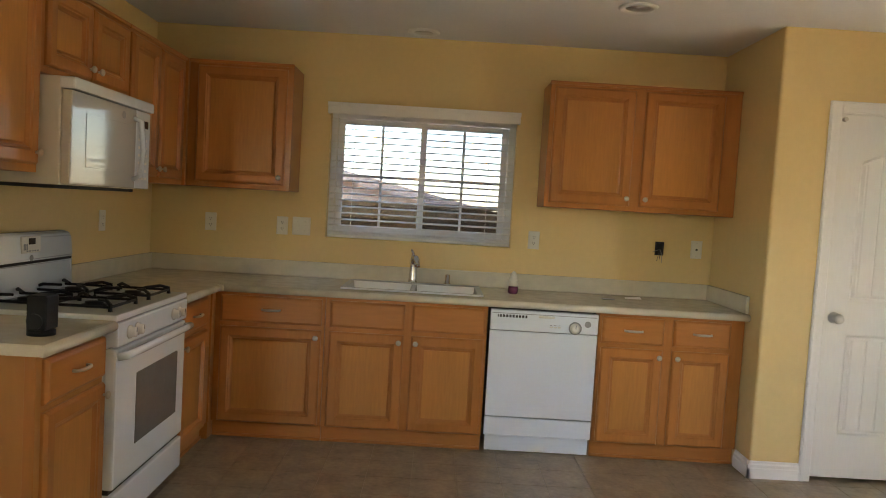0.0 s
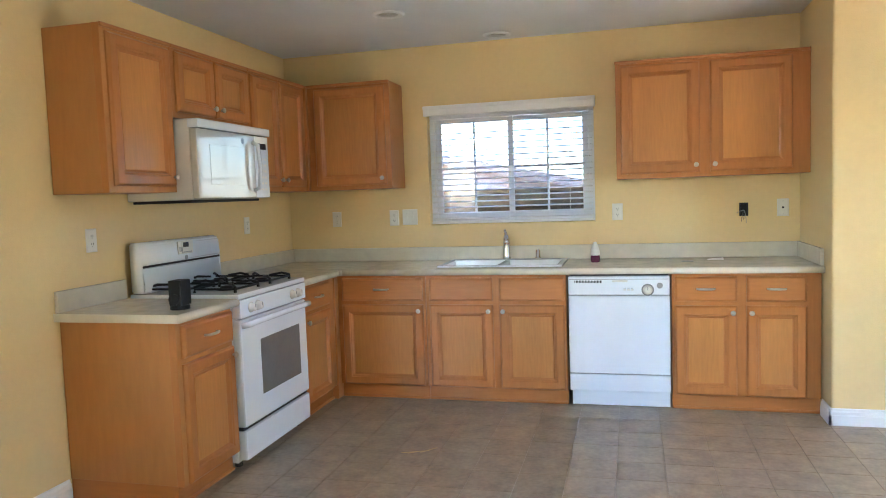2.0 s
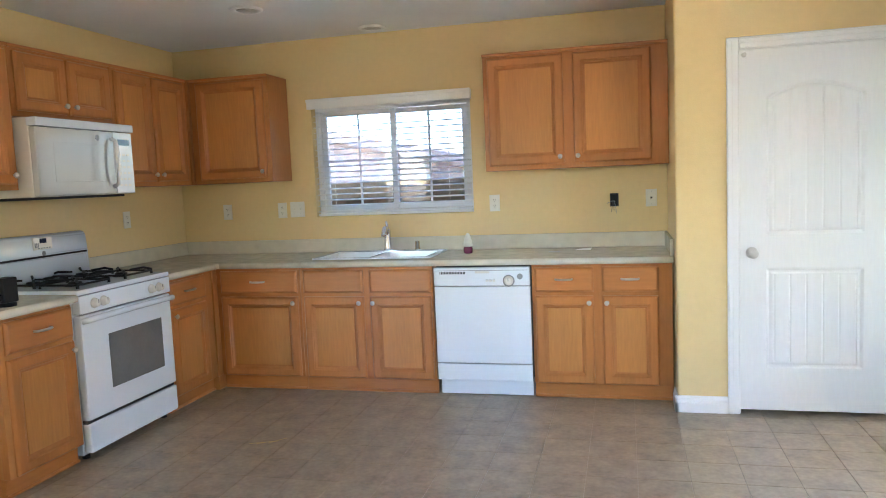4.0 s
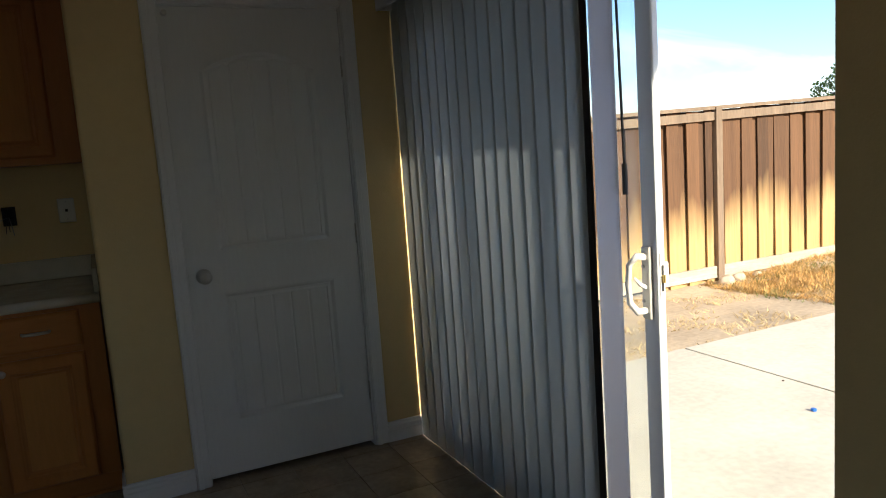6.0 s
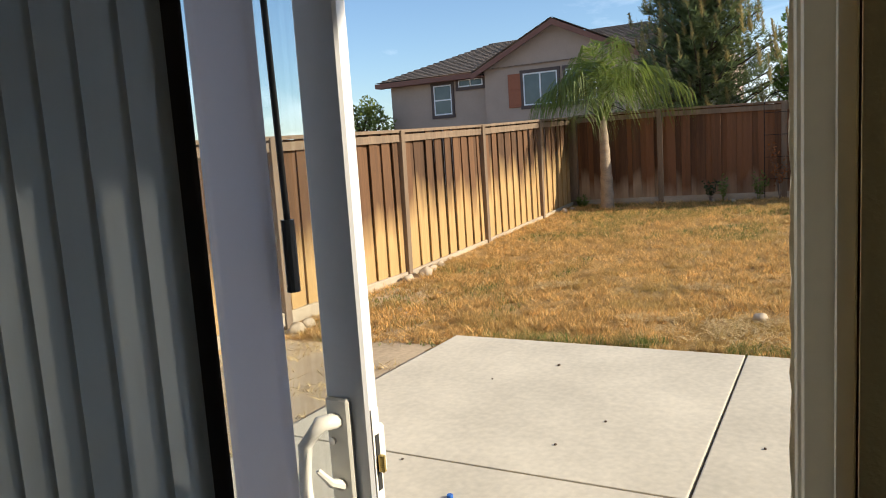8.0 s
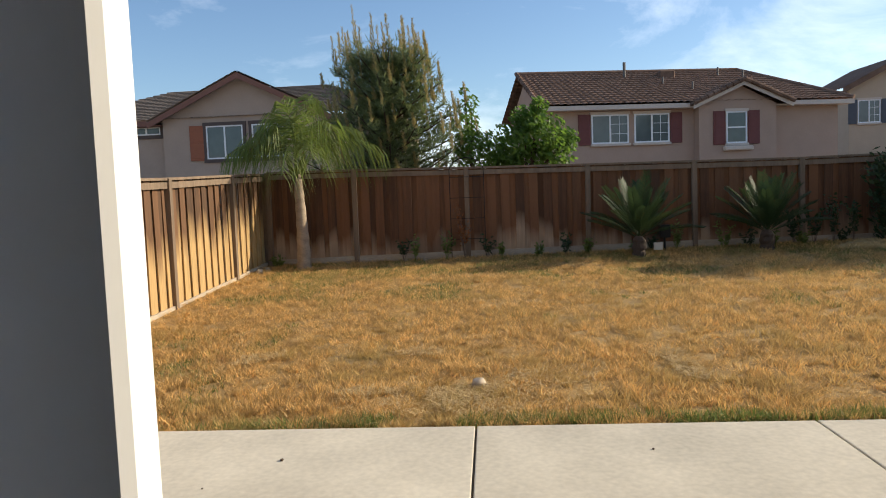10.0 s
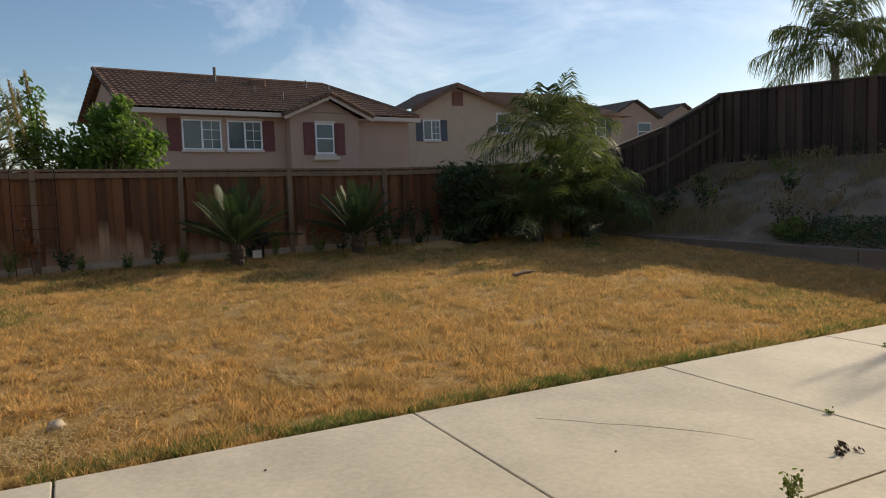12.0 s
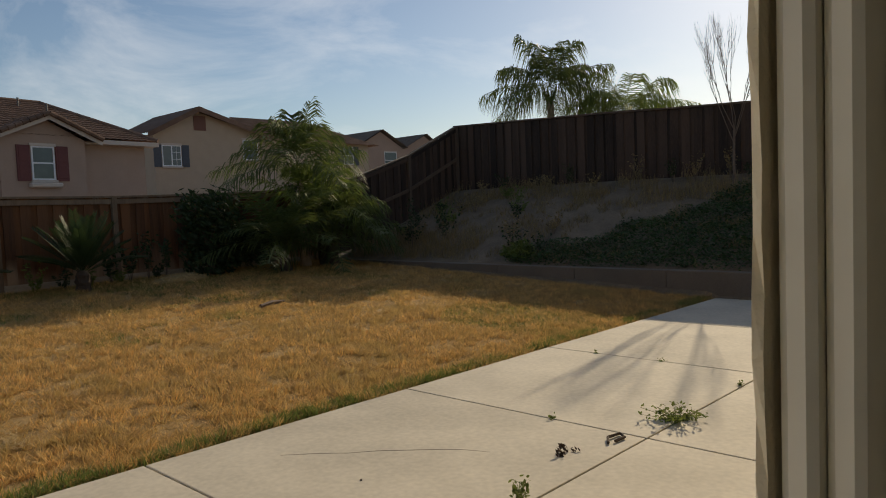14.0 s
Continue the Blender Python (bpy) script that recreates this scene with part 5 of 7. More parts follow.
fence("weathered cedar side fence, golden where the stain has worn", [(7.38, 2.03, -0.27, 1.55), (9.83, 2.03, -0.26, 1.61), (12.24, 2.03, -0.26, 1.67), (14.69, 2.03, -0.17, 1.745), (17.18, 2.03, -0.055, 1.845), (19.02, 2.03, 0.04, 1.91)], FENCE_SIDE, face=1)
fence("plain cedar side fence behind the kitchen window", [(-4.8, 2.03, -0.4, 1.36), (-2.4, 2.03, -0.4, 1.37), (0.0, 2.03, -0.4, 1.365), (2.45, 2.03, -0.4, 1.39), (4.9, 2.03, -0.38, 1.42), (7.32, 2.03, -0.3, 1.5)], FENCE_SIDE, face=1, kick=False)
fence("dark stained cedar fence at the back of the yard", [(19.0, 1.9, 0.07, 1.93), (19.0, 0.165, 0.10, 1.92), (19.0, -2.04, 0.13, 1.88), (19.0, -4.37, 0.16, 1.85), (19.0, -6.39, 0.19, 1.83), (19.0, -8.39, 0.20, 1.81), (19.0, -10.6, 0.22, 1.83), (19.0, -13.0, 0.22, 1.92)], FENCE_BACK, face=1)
fence("dark old fence climbing the slope", [(19.0, -13.1, 0.2, 1.95), (19.0, -14.2, 0.42, 2.14), (19.0, -16.2, 1.1, 2.76), (19.0, -18.15, 1.8, 3.62)], FENCE_HILL, kick=False, face=1, post_mat=HILLPOST)
fence("dark old fence on top of the slope", [(19.06, -18.2, 1.65, 3.64), (16.52, -18.2, 1.68, 3.55), (14.12, -18.2, 1.68, 3.46), (11.68, -18.2, 1.68, 3.34), (9.43, -18.2, 1.68, 3.25), (7.0, -18.2, 1.68, 3.2), (4.6, -18.2, 1.68, 3.2), (2.2, -18.2, 1.68, 3.2)], FENCE_HILL, kick=False, face=-1, post_mat=HILLPOST)


# ---- plants ----
def blade(vs, fs, p, d, side, length, w, droop=0.0):
    """A thin leaf of two quads from p along d."""
    q = p + d * (length * 0.55)
    e = p + d * length - Vector((0, 0, droop))
    i = len(vs)
    vs += [p - side * w * 0.4, p + side * w * 0.4, q + side * w * 0.5, q - side * w * 0.5, e]
    fs += [(i, i + 1, i + 2, i + 3), (i + 3, i + 2, i + 4)]


def frond(plant, base, yaw, rise, length, droop, leaflet, material, count=34, stiff=False, name="frond", rachis=0.010, hang=0.5, thin=0.026):
    """A feather leaf: arched stalk with two rows of leaflets."""
    vs, fs = [], []
    base = Vector(base)
    out = Vector((math.cos(yaw), math.sin(yaw), 0))
    pts = []
    for i in range(13):
        s = i / 12
        pts.append(base + out * (length * s * math.cos(rise) * (1 - 0.12 * s * droop)) + Vector((0, 0, length * (math.sin(rise) * s - droop * s * s))))
    sd = Vector((-out.y, out.x, 0))
    for a, b in zip(pts, pts[1:]):
        i = len(vs)
        r = rachis
        vs += [a - sd * r, a + sd * r, b + sd * r * 0.8, b - sd * r * 0.8, a - Vector((0, 0, r * 1.5)), b - Vector((0, 0, r * 1.2))]
        fs += [(i, i + 1, i + 2, i + 3), (i + 1, i + 4, i + 5, i + 2), (i + 4, i, i + 3, i + 5)]
    for k in range(count):
        s = 0.14 + 0.86 * (k + random.random() * 0.5) / count
        j = min(11, int(s * 12))
        p = pts[j].lerp(pts[j + 1], s * 12 - j)
        t = (pts[j + 1] - pts[j]).normalized()
        ln = leaflet * (0.55 + 0.9 * math.sin(math.pi * min(1, s * 0.9 + 0.08))) * random.uniform(0.85, 1.1)
        for sg in (-1, 1):
            if stiff:
                d = (t * 0.75 + sd * sg + Vector((0, 0, 0.35))).normalized()
                blade(vs, fs, p, d, t, ln, 0.012)
            else:
                d = (t * 0.65 + sd * sg * random.uniform(0.6, 1.0) + Vector((0, 0, random.uniform(-0.45, 0.25) - 0.8 * max(0, hang - 0.5)))).normalized()
                blade(vs, fs, p, d, t, ln, thin, ln * hang * random.uniform(0.6, 1.2))
    return raw(name, vs, fs, material, plant)


def palm(at, trunk_h, r0, r1, fronds, length, label, material, spread=(-0.3, 1.2), droop=(0.45, 0.95), leaflet=0.38, group="", count=34, trunk=True, crown=0.12, hang=0.5, thin=0.026, bark=PALMTRUNK):
    p = thing("palm_tree", at, label, "palm tree", group)
    x, y, z = at
    if trunk:
        pts, rr = [], []
        for i in range(15):
            s = i / 14
            pts.append((x + 0.05 * math.sin(2 * s), y + 0.06 * s * s, z - 0.1 + (trunk_h + 0.1) * s))
            rr.append((r0 + (r1 - r0) * s) * (1.05 if i % 2 else 0.95) * (1.25 if i == 0 else 1))
        part("trunk", tube(bmesh.new(), pts, rr, 12), bark, p, "pale fibrous trunk" if bark is PALMTRUNK else "dark shaggy trunk", True)
        for i in range(9):
            a = i * 2.4
            b = Vector((x + 0.05 * math.sin(2), y + 0.06, z + trunk_h - 0.35 + 0.03 * i))
            tube_bm = tube(bmesh.new(), [b, b + Vector((math.cos(a) * 0.10, math.sin(a) * 0.10, 0.28)), b + Vector((math.cos(a) * 0.24, math.sin(a) * 0.24, 0.6))], [0.05, 0.03, 0.015], 6)
            part("leaf_base", tube_bm, PALM, p)
    for i in range(fronds):
        a = i * 2.39996 + random.uniform(-0.2, 0.2)
        s = i / max(1, fronds - 1)
        rise = spread[1] + (spread[0] - spread[1]) * s
        frond(p, (x + 0.07, y + 0.05, z + trunk_h + crown), a, rise, length * random.uniform(0.85, 1.1), random.uniform(*droop), leaflet, material, count, hang=hang, thin=thin)
    return p


palm((18.35, 1.08, 0.05), 1.85, 0.14, 0.075, 18, 2.0, "slender queen palm with drooping fronds by the fence", PALM, (0.5, 1.5), (0.42, 0.85), 0.50, count=33, crown=0.28, hang=0.85, thin=0.019)
palm((18.1, -12.1, 0.15), 2.0, 0.13, 0.09, 20, 1.9, "green queen palm with arching fronds in the yard corner", PALMD, (0.1, 1.5), (0.18, 0.6), 0.46, count=32, crown=0.25, hang=0.5, thin=0.026)
palm((17.95, -12.5, 0.15), 1.1, 0.12, 0.09, 22, 2.0, "yellow-green palm crowded into the yard corner", PALM, (0.0, 1.4), (0.25, 0.6), 0.42, count=32, crown=0.2, hang=0.4, thin=0.026, bark=BARK)
palm((17.5, -11.2, 0.15), 0.35, 0.13, 0.10, 24, 2.2, "low bushy date palm in the yard corner", PALMD, (0.25, 1.35), (0.30, 0.6), 0.36, count=36, hang=0.2, thin=0.026, bark=BARK)
palm((17.7, -12.6, 0.15), 0.7, 0.12, 0.10, 24, 1.9, "low bushy date palm in the yard corner", PALMD, (-0.1, 1.3), (0.3, 0.7), 0.38, count=36, thin=0.026, bark=BARK)
palm((18.2, -21.9, 1.85), 2.7, 0.16, 0.1, 26, 2.4, "tall queen palm behind the hill fence", PALMD, (-0.35, 1.4), (0.30, 0.6), 0.55, count=40, crown=0.45, hang=0.8, thin=0.028)
palm((16.2, -23.0, 1.85), 1.75, 0.15, 0.1, 24, 2.6, "yellowing queen palm behind the hill fence", PALM, (-0.2, 1.2), (0.40, 0.75), 0.55, count=40, crown=0.4, hang=0.85, thin=0.028)


def cycad(at, size, label):
    c = thing("sago_palm", at, label, "cycad", "sago palms by the back fence")
    x, y, z = at
    bm = lathe(bmesh.new(), [(0.12, -0.05), (0.13, 0.06), (0.115, 0.12), (0.13, 0.18), (0.115, 0.25), (0.12, 0.3), (0.07, 0.38)], at, 12)
    for v in bm.verts:
        v.co += Vector((random.uniform(-0.015, 0.015), random.uniform(-0.015, 0.015), random.uniform(-0.01, 0.01)))
    part("trunk", bm, BARK, c, "shaggy brown trunk")
    for i in range(30):
        frond(c, (x, y, z + 0.34), i * 2.39996, 1.42 - 1.05 * (i / 29), size * random.uniform(0.85, 1.05), random.uniform(0.08, 0.26), 0.16, CYCAD, 54, True, "frond", 0.007)
    return c


cycad((17.9, -5.12, 0.13), 1.32, "stiff green sago palm on a stubby trunk")
cycad((18.1, -7.42, 0.15), 1.28, "stiff green sago palm on a stubby trunk, shaded")


def leaf_cloud(plant, name, lumps, count, size, material):
    """A crown of many small leaves round lumps (x, y, z, radius)."""
    vs, fs = [], []
    weights = [r ** 2 for *_, r in lumps]
    for _ in range(count):
        x, y, z, r = random.choices(lumps, weights)[0]
        d = Vector((random.gauss(0, 1), random.gauss(0, 1), random.gauss(0, 1))).normalized()
        c = Vector((x, y, z)) + d * r * random.uniform(0.45, 1.05) * (1 + 0.35 * noise.noise((d.x * 2 + x, d.y * 2 + y, d.z * 2)))
        a = Vector((random.gauss(0, 1), random.gauss(0, 1), random.gauss(0, 1))).normalized()
        u = a.orthogonal().normalized()
        w = a.cross(u)
        s = size * random.uniform(0.6, 1.3)
        i = len(vs)
        vs += [c - u * s, c + w * s * 0.42, c + u * s, c - w * s * 0.42]
        fs.append((i, i + 1, i + 2, i + 3))
    return raw(name, vs, fs, material, plant)


def limbs(bm, p, d, length, r, depth, spread=0.5, kids=3, lift=0.1):
    """Branching limbs."""
    e = p + d * length
    m = p.lerp(e, 0.5) + Vector((random.uniform(-1, 1), random.uniform(-1, 1), 0)) * length * 0.05
    tube(bm, [p, m, e], [r, r * 0.8, r * 0.6], 5 if depth < 3 else 8)
    if depth:
        for _ in range(kids):
            n = (d + Vector((random.uniform(-spread, spread), random.uniform(-spread, spread), random.uniform(-0.2, 0.3) + lift))).normalized()
            limbs(bm, p.lerp(e, random.uniform(0.55, 1.0)), n, length * random.uniform(0.55, 0.8), r * 0.58, depth - 1, spread, kids, lift)


def leafy_tree(at, trunk_h, lumps, count, size, material, label, r=0.09):
    t = thing("tree", at, label, "tree")
    bm = bmesh.new()
    p = Vector(at)
    tube(bm, [p - Vector((0, 0, 0.1)), p + Vector((0.03, 0, trunk_h * 0.5)), p + Vector((0, 0.04, trunk_h))], [r * 1.2, r, r * 0.8], 9)
    for x, y, z, q in lumps:
        tube(bm, [p + Vector((0, 0.04, trunk_h)), (p + Vector((0, 0, trunk_h))).lerp(Vector((x, y, z)), 0.6) + Vector((0.05, 0, 0.05)), Vector((x, y, z))], [r * 0.6, r * 0.35, r * 0.15], 6)
    part("trunk", bm, BARK, t, "grey-brown trunk and limbs")
    leaf_cloud(t, "crown", lumps, count, size, material)
    return t


leafy_tree((20.6, -2.15, 0.1), 1.8, [(20.6, -2.1, 2.4, 0.45), (20.6, -2.05, 2.9, 0.3), (20.6, -2.15, 3.3, 0.2), (20.6, -2.3, 2.2, 0.5), (20.6, -2.0, 3.6, 0.1)], 1500, 0.055, CITRUS, "slim light green young tree behind the fence", 0.05)
leafy_tree((20.8, -3.35, 0.1), 1.3, [(20.8, -3.0, 2.3, 0.55), (20.8, -3.6, 2.6, 0.55), (20.8, -3.9, 2.2, 0.45), (20.8, -3.3, 2.9, 0.35), (20.8, -2.8, 2.0, 0.45), (20.7, -3.6, 3.2, 0.2), (20.9, -4.2, 2.5, 0.25)], 4200, 0.07, CITRUS, "round leafy citrus tree behind the fence", 0.08)
leafy_tree((18.2, -9.9, 0.15), 0.6, [(18.3, -9.9, 1.0, 0.55), (18.2, -9.6, 1.5, 0.4), (18.3, -10.2, 1.5, 0.45), (18.3, -9.9, 0.5, 0.5), (18.3, -10.4, 0.8, 0.5), (18.3, -10.9, 0.8, 0.5)], 5200, 0.06, SHRUB, "dense dark green shrub in the corner", 0.06)
leafy_tree((35.4, 18.5, 0.0), 2.3, [(35.4, 18.4, 3.3, 0.8), (35.4, 19.5, 2.8, 0.8), (35.4, 17.6, 3.5, 0.6), (35.4, 18.0, 4.0, 0.5), (35.4, 18.9, 3.7, 0.4), (35.4, 17.3, 2.9, 0.7)], 1900, 0.11, WEED, "olive-green tree far behind the fence", 0.15)
leafy_tree((13.6, -13.95, 0.25), 0.1, [(13.6, -13.95, 0.42, 0.28), (13.9, -14.0, 0.36, 0.22)], 900, 0.05, WEED, "small rounded green bush on the slope", 0.03)

# pine with upright candles
pn = thing("pine_tree", (20.6, -0.35, 0.1), "bushy pine with tall upright pale candles behind the fence", "pine tree")
bm = bmesh.new()
tube(bm, [(20.6, -0.35, 0), (20.62, -0.33, 1.5), (20.6, -0.35, 3.0), (20.6, -0.3, 4.3)], [0.13, 0.11, 0.07, 0.03], 9)
vs, fs, cvs, cfs = [], [], [], []
for i in range(150):
    z = 1.0 + 3.1 * (i / 149) ** 0.9
    reach = 2.45 * (1 - (z - 1.0) / 4.9) * random.uniform(0.55, 1.05)
    a = i * 2.39996
    d = Vector((math.cos(a) * 0.6, math.sin(a), 0))
    p0 = Vector((20.6, -0.35, z))
    e = p0 + d * reach + Vector((0, 0, 0.30 + 0.25 * reach))
    if i % 2 == 0:
        tube(bm, [p0, p0.lerp(e, 0.6) - Vector((0, 0, 0.05)), e], [0.028, 0.018, 0.008], 5)
    for k in range(34):
        s = random.uniform(0.2, 1.0)
        q = p0.lerp(e, s) + Vector((random.gauss(0, 0.08), random.gauss(0, 0.08), random.gauss(0, 0.06)))
        for _ in range(5):
            n = (d * 0.5 + Vector((random.gauss(0, 1), random.gauss(0, 1), abs(random.gauss(0.6, 0.7))))).normalized()
            blade(vs, fs, q, n, n.orthogonal().normalized(), random.uniform(0.13, 0.24), 0.017)
    h = random.uniform(0.25, 0.6) * (1.5 if z > 3.2 else 1)
    for k in range(26):
        s = k / 25
        q = e + Vector((0.03 * s, 0.05 * s, h * s))
        for _ in range(3):
            n = Vector((random.gauss(0, 0.6), random.gauss(0, 0.6), 0.9)).normalized()
            blade(cvs, cfs, q, n, n.orthogonal().normalized(), 0.06 + 0.05 * (1 - s), 0.017)
part("trunk", bm, BARK, pn, "brown trunk and limbs")
raw("needles", vs, fs, PINE, pn)
raw("candle", cvs, cfs, CANDLE, pn, "pale yellow-green upright shoots")["kind"] = "stuff"

# bare tree on the slope
BT = Vector((10.85, -17.6, 1.45))
bt = thing("bare_tree", BT, "leafless young tree with upright twigs before the hill fence", "tree")
bm = tube(bmesh.new(), [BT, BT + Vector((0.02, 0.02, 0.6)), BT + Vector((0.0, 0.03, 1.25))], [0.038, 0.03, 0.024], 8)
for k in range(6):
    a = k * 1.25 + 0.4
    limbs(bm, BT + Vector((0, 0.03, 0.95 + 0.06 * k)), Vector((math.cos(a) * 0.36, math.sin(a) * 0.30, 1)).normalized(), 1.05, 0.010, 4, 0.30, 3, 0.38)
part("crown", bm, BARE, bt)

# gazebo roof behind the hill fence
gz_ = thing("gazebo", (10.35, -21.2, 1.85), "pale domed metal gazebo behind the hill fence", "gazebo")
part("dome", lathe(bmesh.new(), [(1.5, 1.45), (1.48, 1.55), (1.25, 1.75), (0.85, 1.93), (0.5, 2.02), (0.42, 2.08), (0.4, 2.14), (0.2, 2.24), (0.05, 2.29), (0.03, 2.4)], (10.35, -21.2, 1.85), 16), STUCCO, gz_, "beige scalloped dome")
for k in range(4):
    a = k * math.pi / 2 + 0.6
    part("post", rod(bmesh.new(), (10.35 + 1.3 * math.cos(a), -21.2 + 1.3 * math.sin(a), 1.6), (10.35 + 1.3 * math.cos(a), -21.2 + 1.3 * math.sin(a), 3.35), 0.04, n=8), BARE, gz_)


# ---- lawn and weeds ----
def blades(name, pts, hmin, hmax, w, lean, material, label, tall=None):
    """Many single grass blades as one object."""
    n = len(pts)
    rng = np.random.default_rng(7)
    ang = rng.uniform(0, 2 * math.pi, n)
    h = rng.uniform(hmin, hmax, n) * (np.array(tall) if tall is not None else 1.0)
    la, ld = rng.uniform(0, 2 * math.pi, n), rng.uniform(0.2, 1, n) * lean
    P = np.array(pts)
    side = np.stack([np.cos(ang), np.sin(ang), 0 * ang], 1) * w / 2
    tip = P + np.stack([np.cos(la) * ld * h, np.sin(la) * ld * h, h], 1)
    co = np.stack([P - side, P + side, tip], 1).reshape(-1, 3)
    me = bpy.data.meshes.new(name)
    me.vertices.add(3 * n)
    me.vertices.foreach_set("co", co.ravel())
    me.loops.add(3 * n)
    me.loops.foreach_set("vertex_index", np.arange(3 * n))
    me.polygons.add(n)
    me.polygons.foreach_set("loop_start", np.arange(0, 3 * n, 3))
    me.polygons.foreach_set("loop_total", np.full(n, 3))
    me.update()
    me.validate()
    me.materials.append(material)
    return tagged(new(name, me), label, "grass", kind="stuff")


def lawn_points(n, test, x0, x1, y0, y1, near=1.0):
    out = []
    while len(out) < n:
        x = x0 + (x1 - x0) * random.random() ** near
        y = random.uniform(y0, y1)
        if test(x, y):
            out.append((x, y, gz(x, y) - 0.004))
    return out


def on_lawn(x, y):
    c = noise.noise((x * 2.3, y * 2.3, 1)) + 0.5 * noise.noise((x * 6, y * 6, 3))
    soil = x < 12.3 and y > 0.1 + (x - 9.5) * 0.55
    if soil:
        return random.random() < 0.30 + 0.4 * max(0, c)
    return random.random() < 0.62 + 0.6 * c


lp = lawn_points(520000, on_lawn, 9.5, 18.95, -13.4, 1.95, 1.35)
tall = [max(0.3, 0.85 + 1.1 * noise.noise((x * 4.7, y * 4.7, 11)) + 1.3 * noise.noise((x * 12, y * 12, 12))) * (1 + 1.3 * max(0, noise.noise((x * 4.2, y * 4.2, 15)))) for x, y, z in lp]
blades("lawn_grass", lp, 0.014, 0.056, 0.008, 2.2, LAWN, "short parched golden-brown lawn grass with green patches", tall)
tufts = []
for x, y, z in lawn_points(15000, lambda x, y: noise.noise((x * 1.3, y * 1.3, 31)) + 0.7 * noise.noise((x * 5, y * 5, 32)) > -0.1, 9.55, 18.9, -13.3, 1.9, 1.5):
    q = random.uniform(0.010, 0.035)
    tufts += [(x + random.gauss(0, q), y + random.gauss(0, q), z) for _ in range(9)]
blades("lawn_tufts", tufts, 0.03, 0.085, 0.013, 1.1, LAWN, "coarse dry tufts standing up in the lawn")
clip = lawn_points(3000, lambda x, y: noise.noise((x * 1.6, y * 1.6, 9)) > 0.33, 9.8, 11.8, -4.2, 0.0)
for cx_, cy_, r_ in ((10.25, -2.65, 0.30), (10.0, -1.72, 0.24), (10.65, -2.85, 0.25), (9.85, -2.5, 0.16)):
    clip += [(x, y, gz(x, y)) for x, y in [(random.gauss(cx_, r_), random.gauss(cy_, r_)) for _ in range(420)] if x > 9.52]
blades("dry_clippings", [(x, y, z + 0.035) for x, y, z in clip], 0.006, 0.030, 0.009, 7.0, STRAW, "pale loose straw lying on the lawn")
blades("edge_grass", lawn_points(20000, lambda x, y: noise.noise((x * 2, y * 1.3, 4)) > -0.3 and random.random() < 0.35 + 0.6 * (y < -1.5), 9.50, 9.74, -13.2, -0.1, 1.6), 0.02, 0.10, 0.010, 0.9, WEED, "green grass fringe along the patio edge")
blades("far_grass", lawn_points(30000, lambda x, y: noise.noise((x * 0.9, y * 0.9, 6)) + 0.6 * noise.noise((x * 4, y * 4, 6)) + (x - 16.5) * 0.12 > 0.05, 13.0, 18.8, -12.0, 1.5), 0.02, 0.07, 0.012, 1.2, WEED, "greener grass near the back fence")
blades("corner_grass", lawn_points(7000, lambda x, y: ((x - 10.6) / 1.5) ** 2 + ((y + 10.3) / 0.9) ** 2 < 1 + 0.6 * noise.noise((x, y, 0)), 9.5, 12.4, -11.8, -9.0), 0.02, 0.06, 0.010, 1.0, WEED, "green lawn patch near the patio corner")
blades("soil_weeds", lawn_points(2600, lambda x, y: noise.noise((x * 1.7, y * 1.7, 8)) + random.uniform(-0.35, 0.35) > 0.2, 9.4, 13.0, -0.2, 1.9), 0.015, 0.07, 0.012, 1.0, WEED, "scattered weeds in the bare soil")
blades("soil_straw", lawn_points(5200, lambda x, y: noise.noise((x * 1.9, y * 1.9, 18)) + 0.5 * noise.noise((x * 6, y * 6, 19)) > 0.05, 6.0, 12.5, -0.02, 1.95), 0.01, 0.06, 0.010, 2.5, STRAW, "dry straw strewn over the bare soil")
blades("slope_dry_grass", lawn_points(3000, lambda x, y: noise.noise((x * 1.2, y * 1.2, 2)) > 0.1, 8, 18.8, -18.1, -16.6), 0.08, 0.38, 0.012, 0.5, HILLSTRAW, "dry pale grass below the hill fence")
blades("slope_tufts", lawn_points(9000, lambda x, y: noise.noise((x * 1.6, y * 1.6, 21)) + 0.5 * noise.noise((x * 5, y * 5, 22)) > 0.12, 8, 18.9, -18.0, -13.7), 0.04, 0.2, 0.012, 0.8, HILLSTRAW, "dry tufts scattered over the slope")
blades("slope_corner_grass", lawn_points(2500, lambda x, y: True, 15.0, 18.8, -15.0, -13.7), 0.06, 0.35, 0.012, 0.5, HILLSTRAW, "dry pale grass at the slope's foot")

vs, fs = [], []
for _ in range(52000):
    x, y = random.uniform(5.5, 14.5), random.uniform(-17.6, -13.6)
    if x > 13.6 - 0.9 * (-13.6 - y) + 1.0 * noise.noise((x, y, 3)):
        continue
    c = Vector((x, y, gz(x, y) + random.uniform(0.01, 0.10 + 0.16 * max(0, noise.noise((x * 2.2, y * 2.2, 7)) + 0.3))))
    a = Vector((random.gauss(0, 0.6), random.gauss(0, 0.6), 1)).normalized()
    u = a.orthogonal().normalized()
    w = a.cross(u)
    s = random.uniform(0.016, 0.036)
    i = len(vs)
    vs += [c - u * s, c + w * s * 0.6, c + u * s, c - w * s * 0.6]
    fs.append((i, i + 1, i + 2, i + 3))
tagged(raw("ground_cover", vs, fs, IVY), "dense dark green ground cover on the slope", "ground cover", kind="stuff")


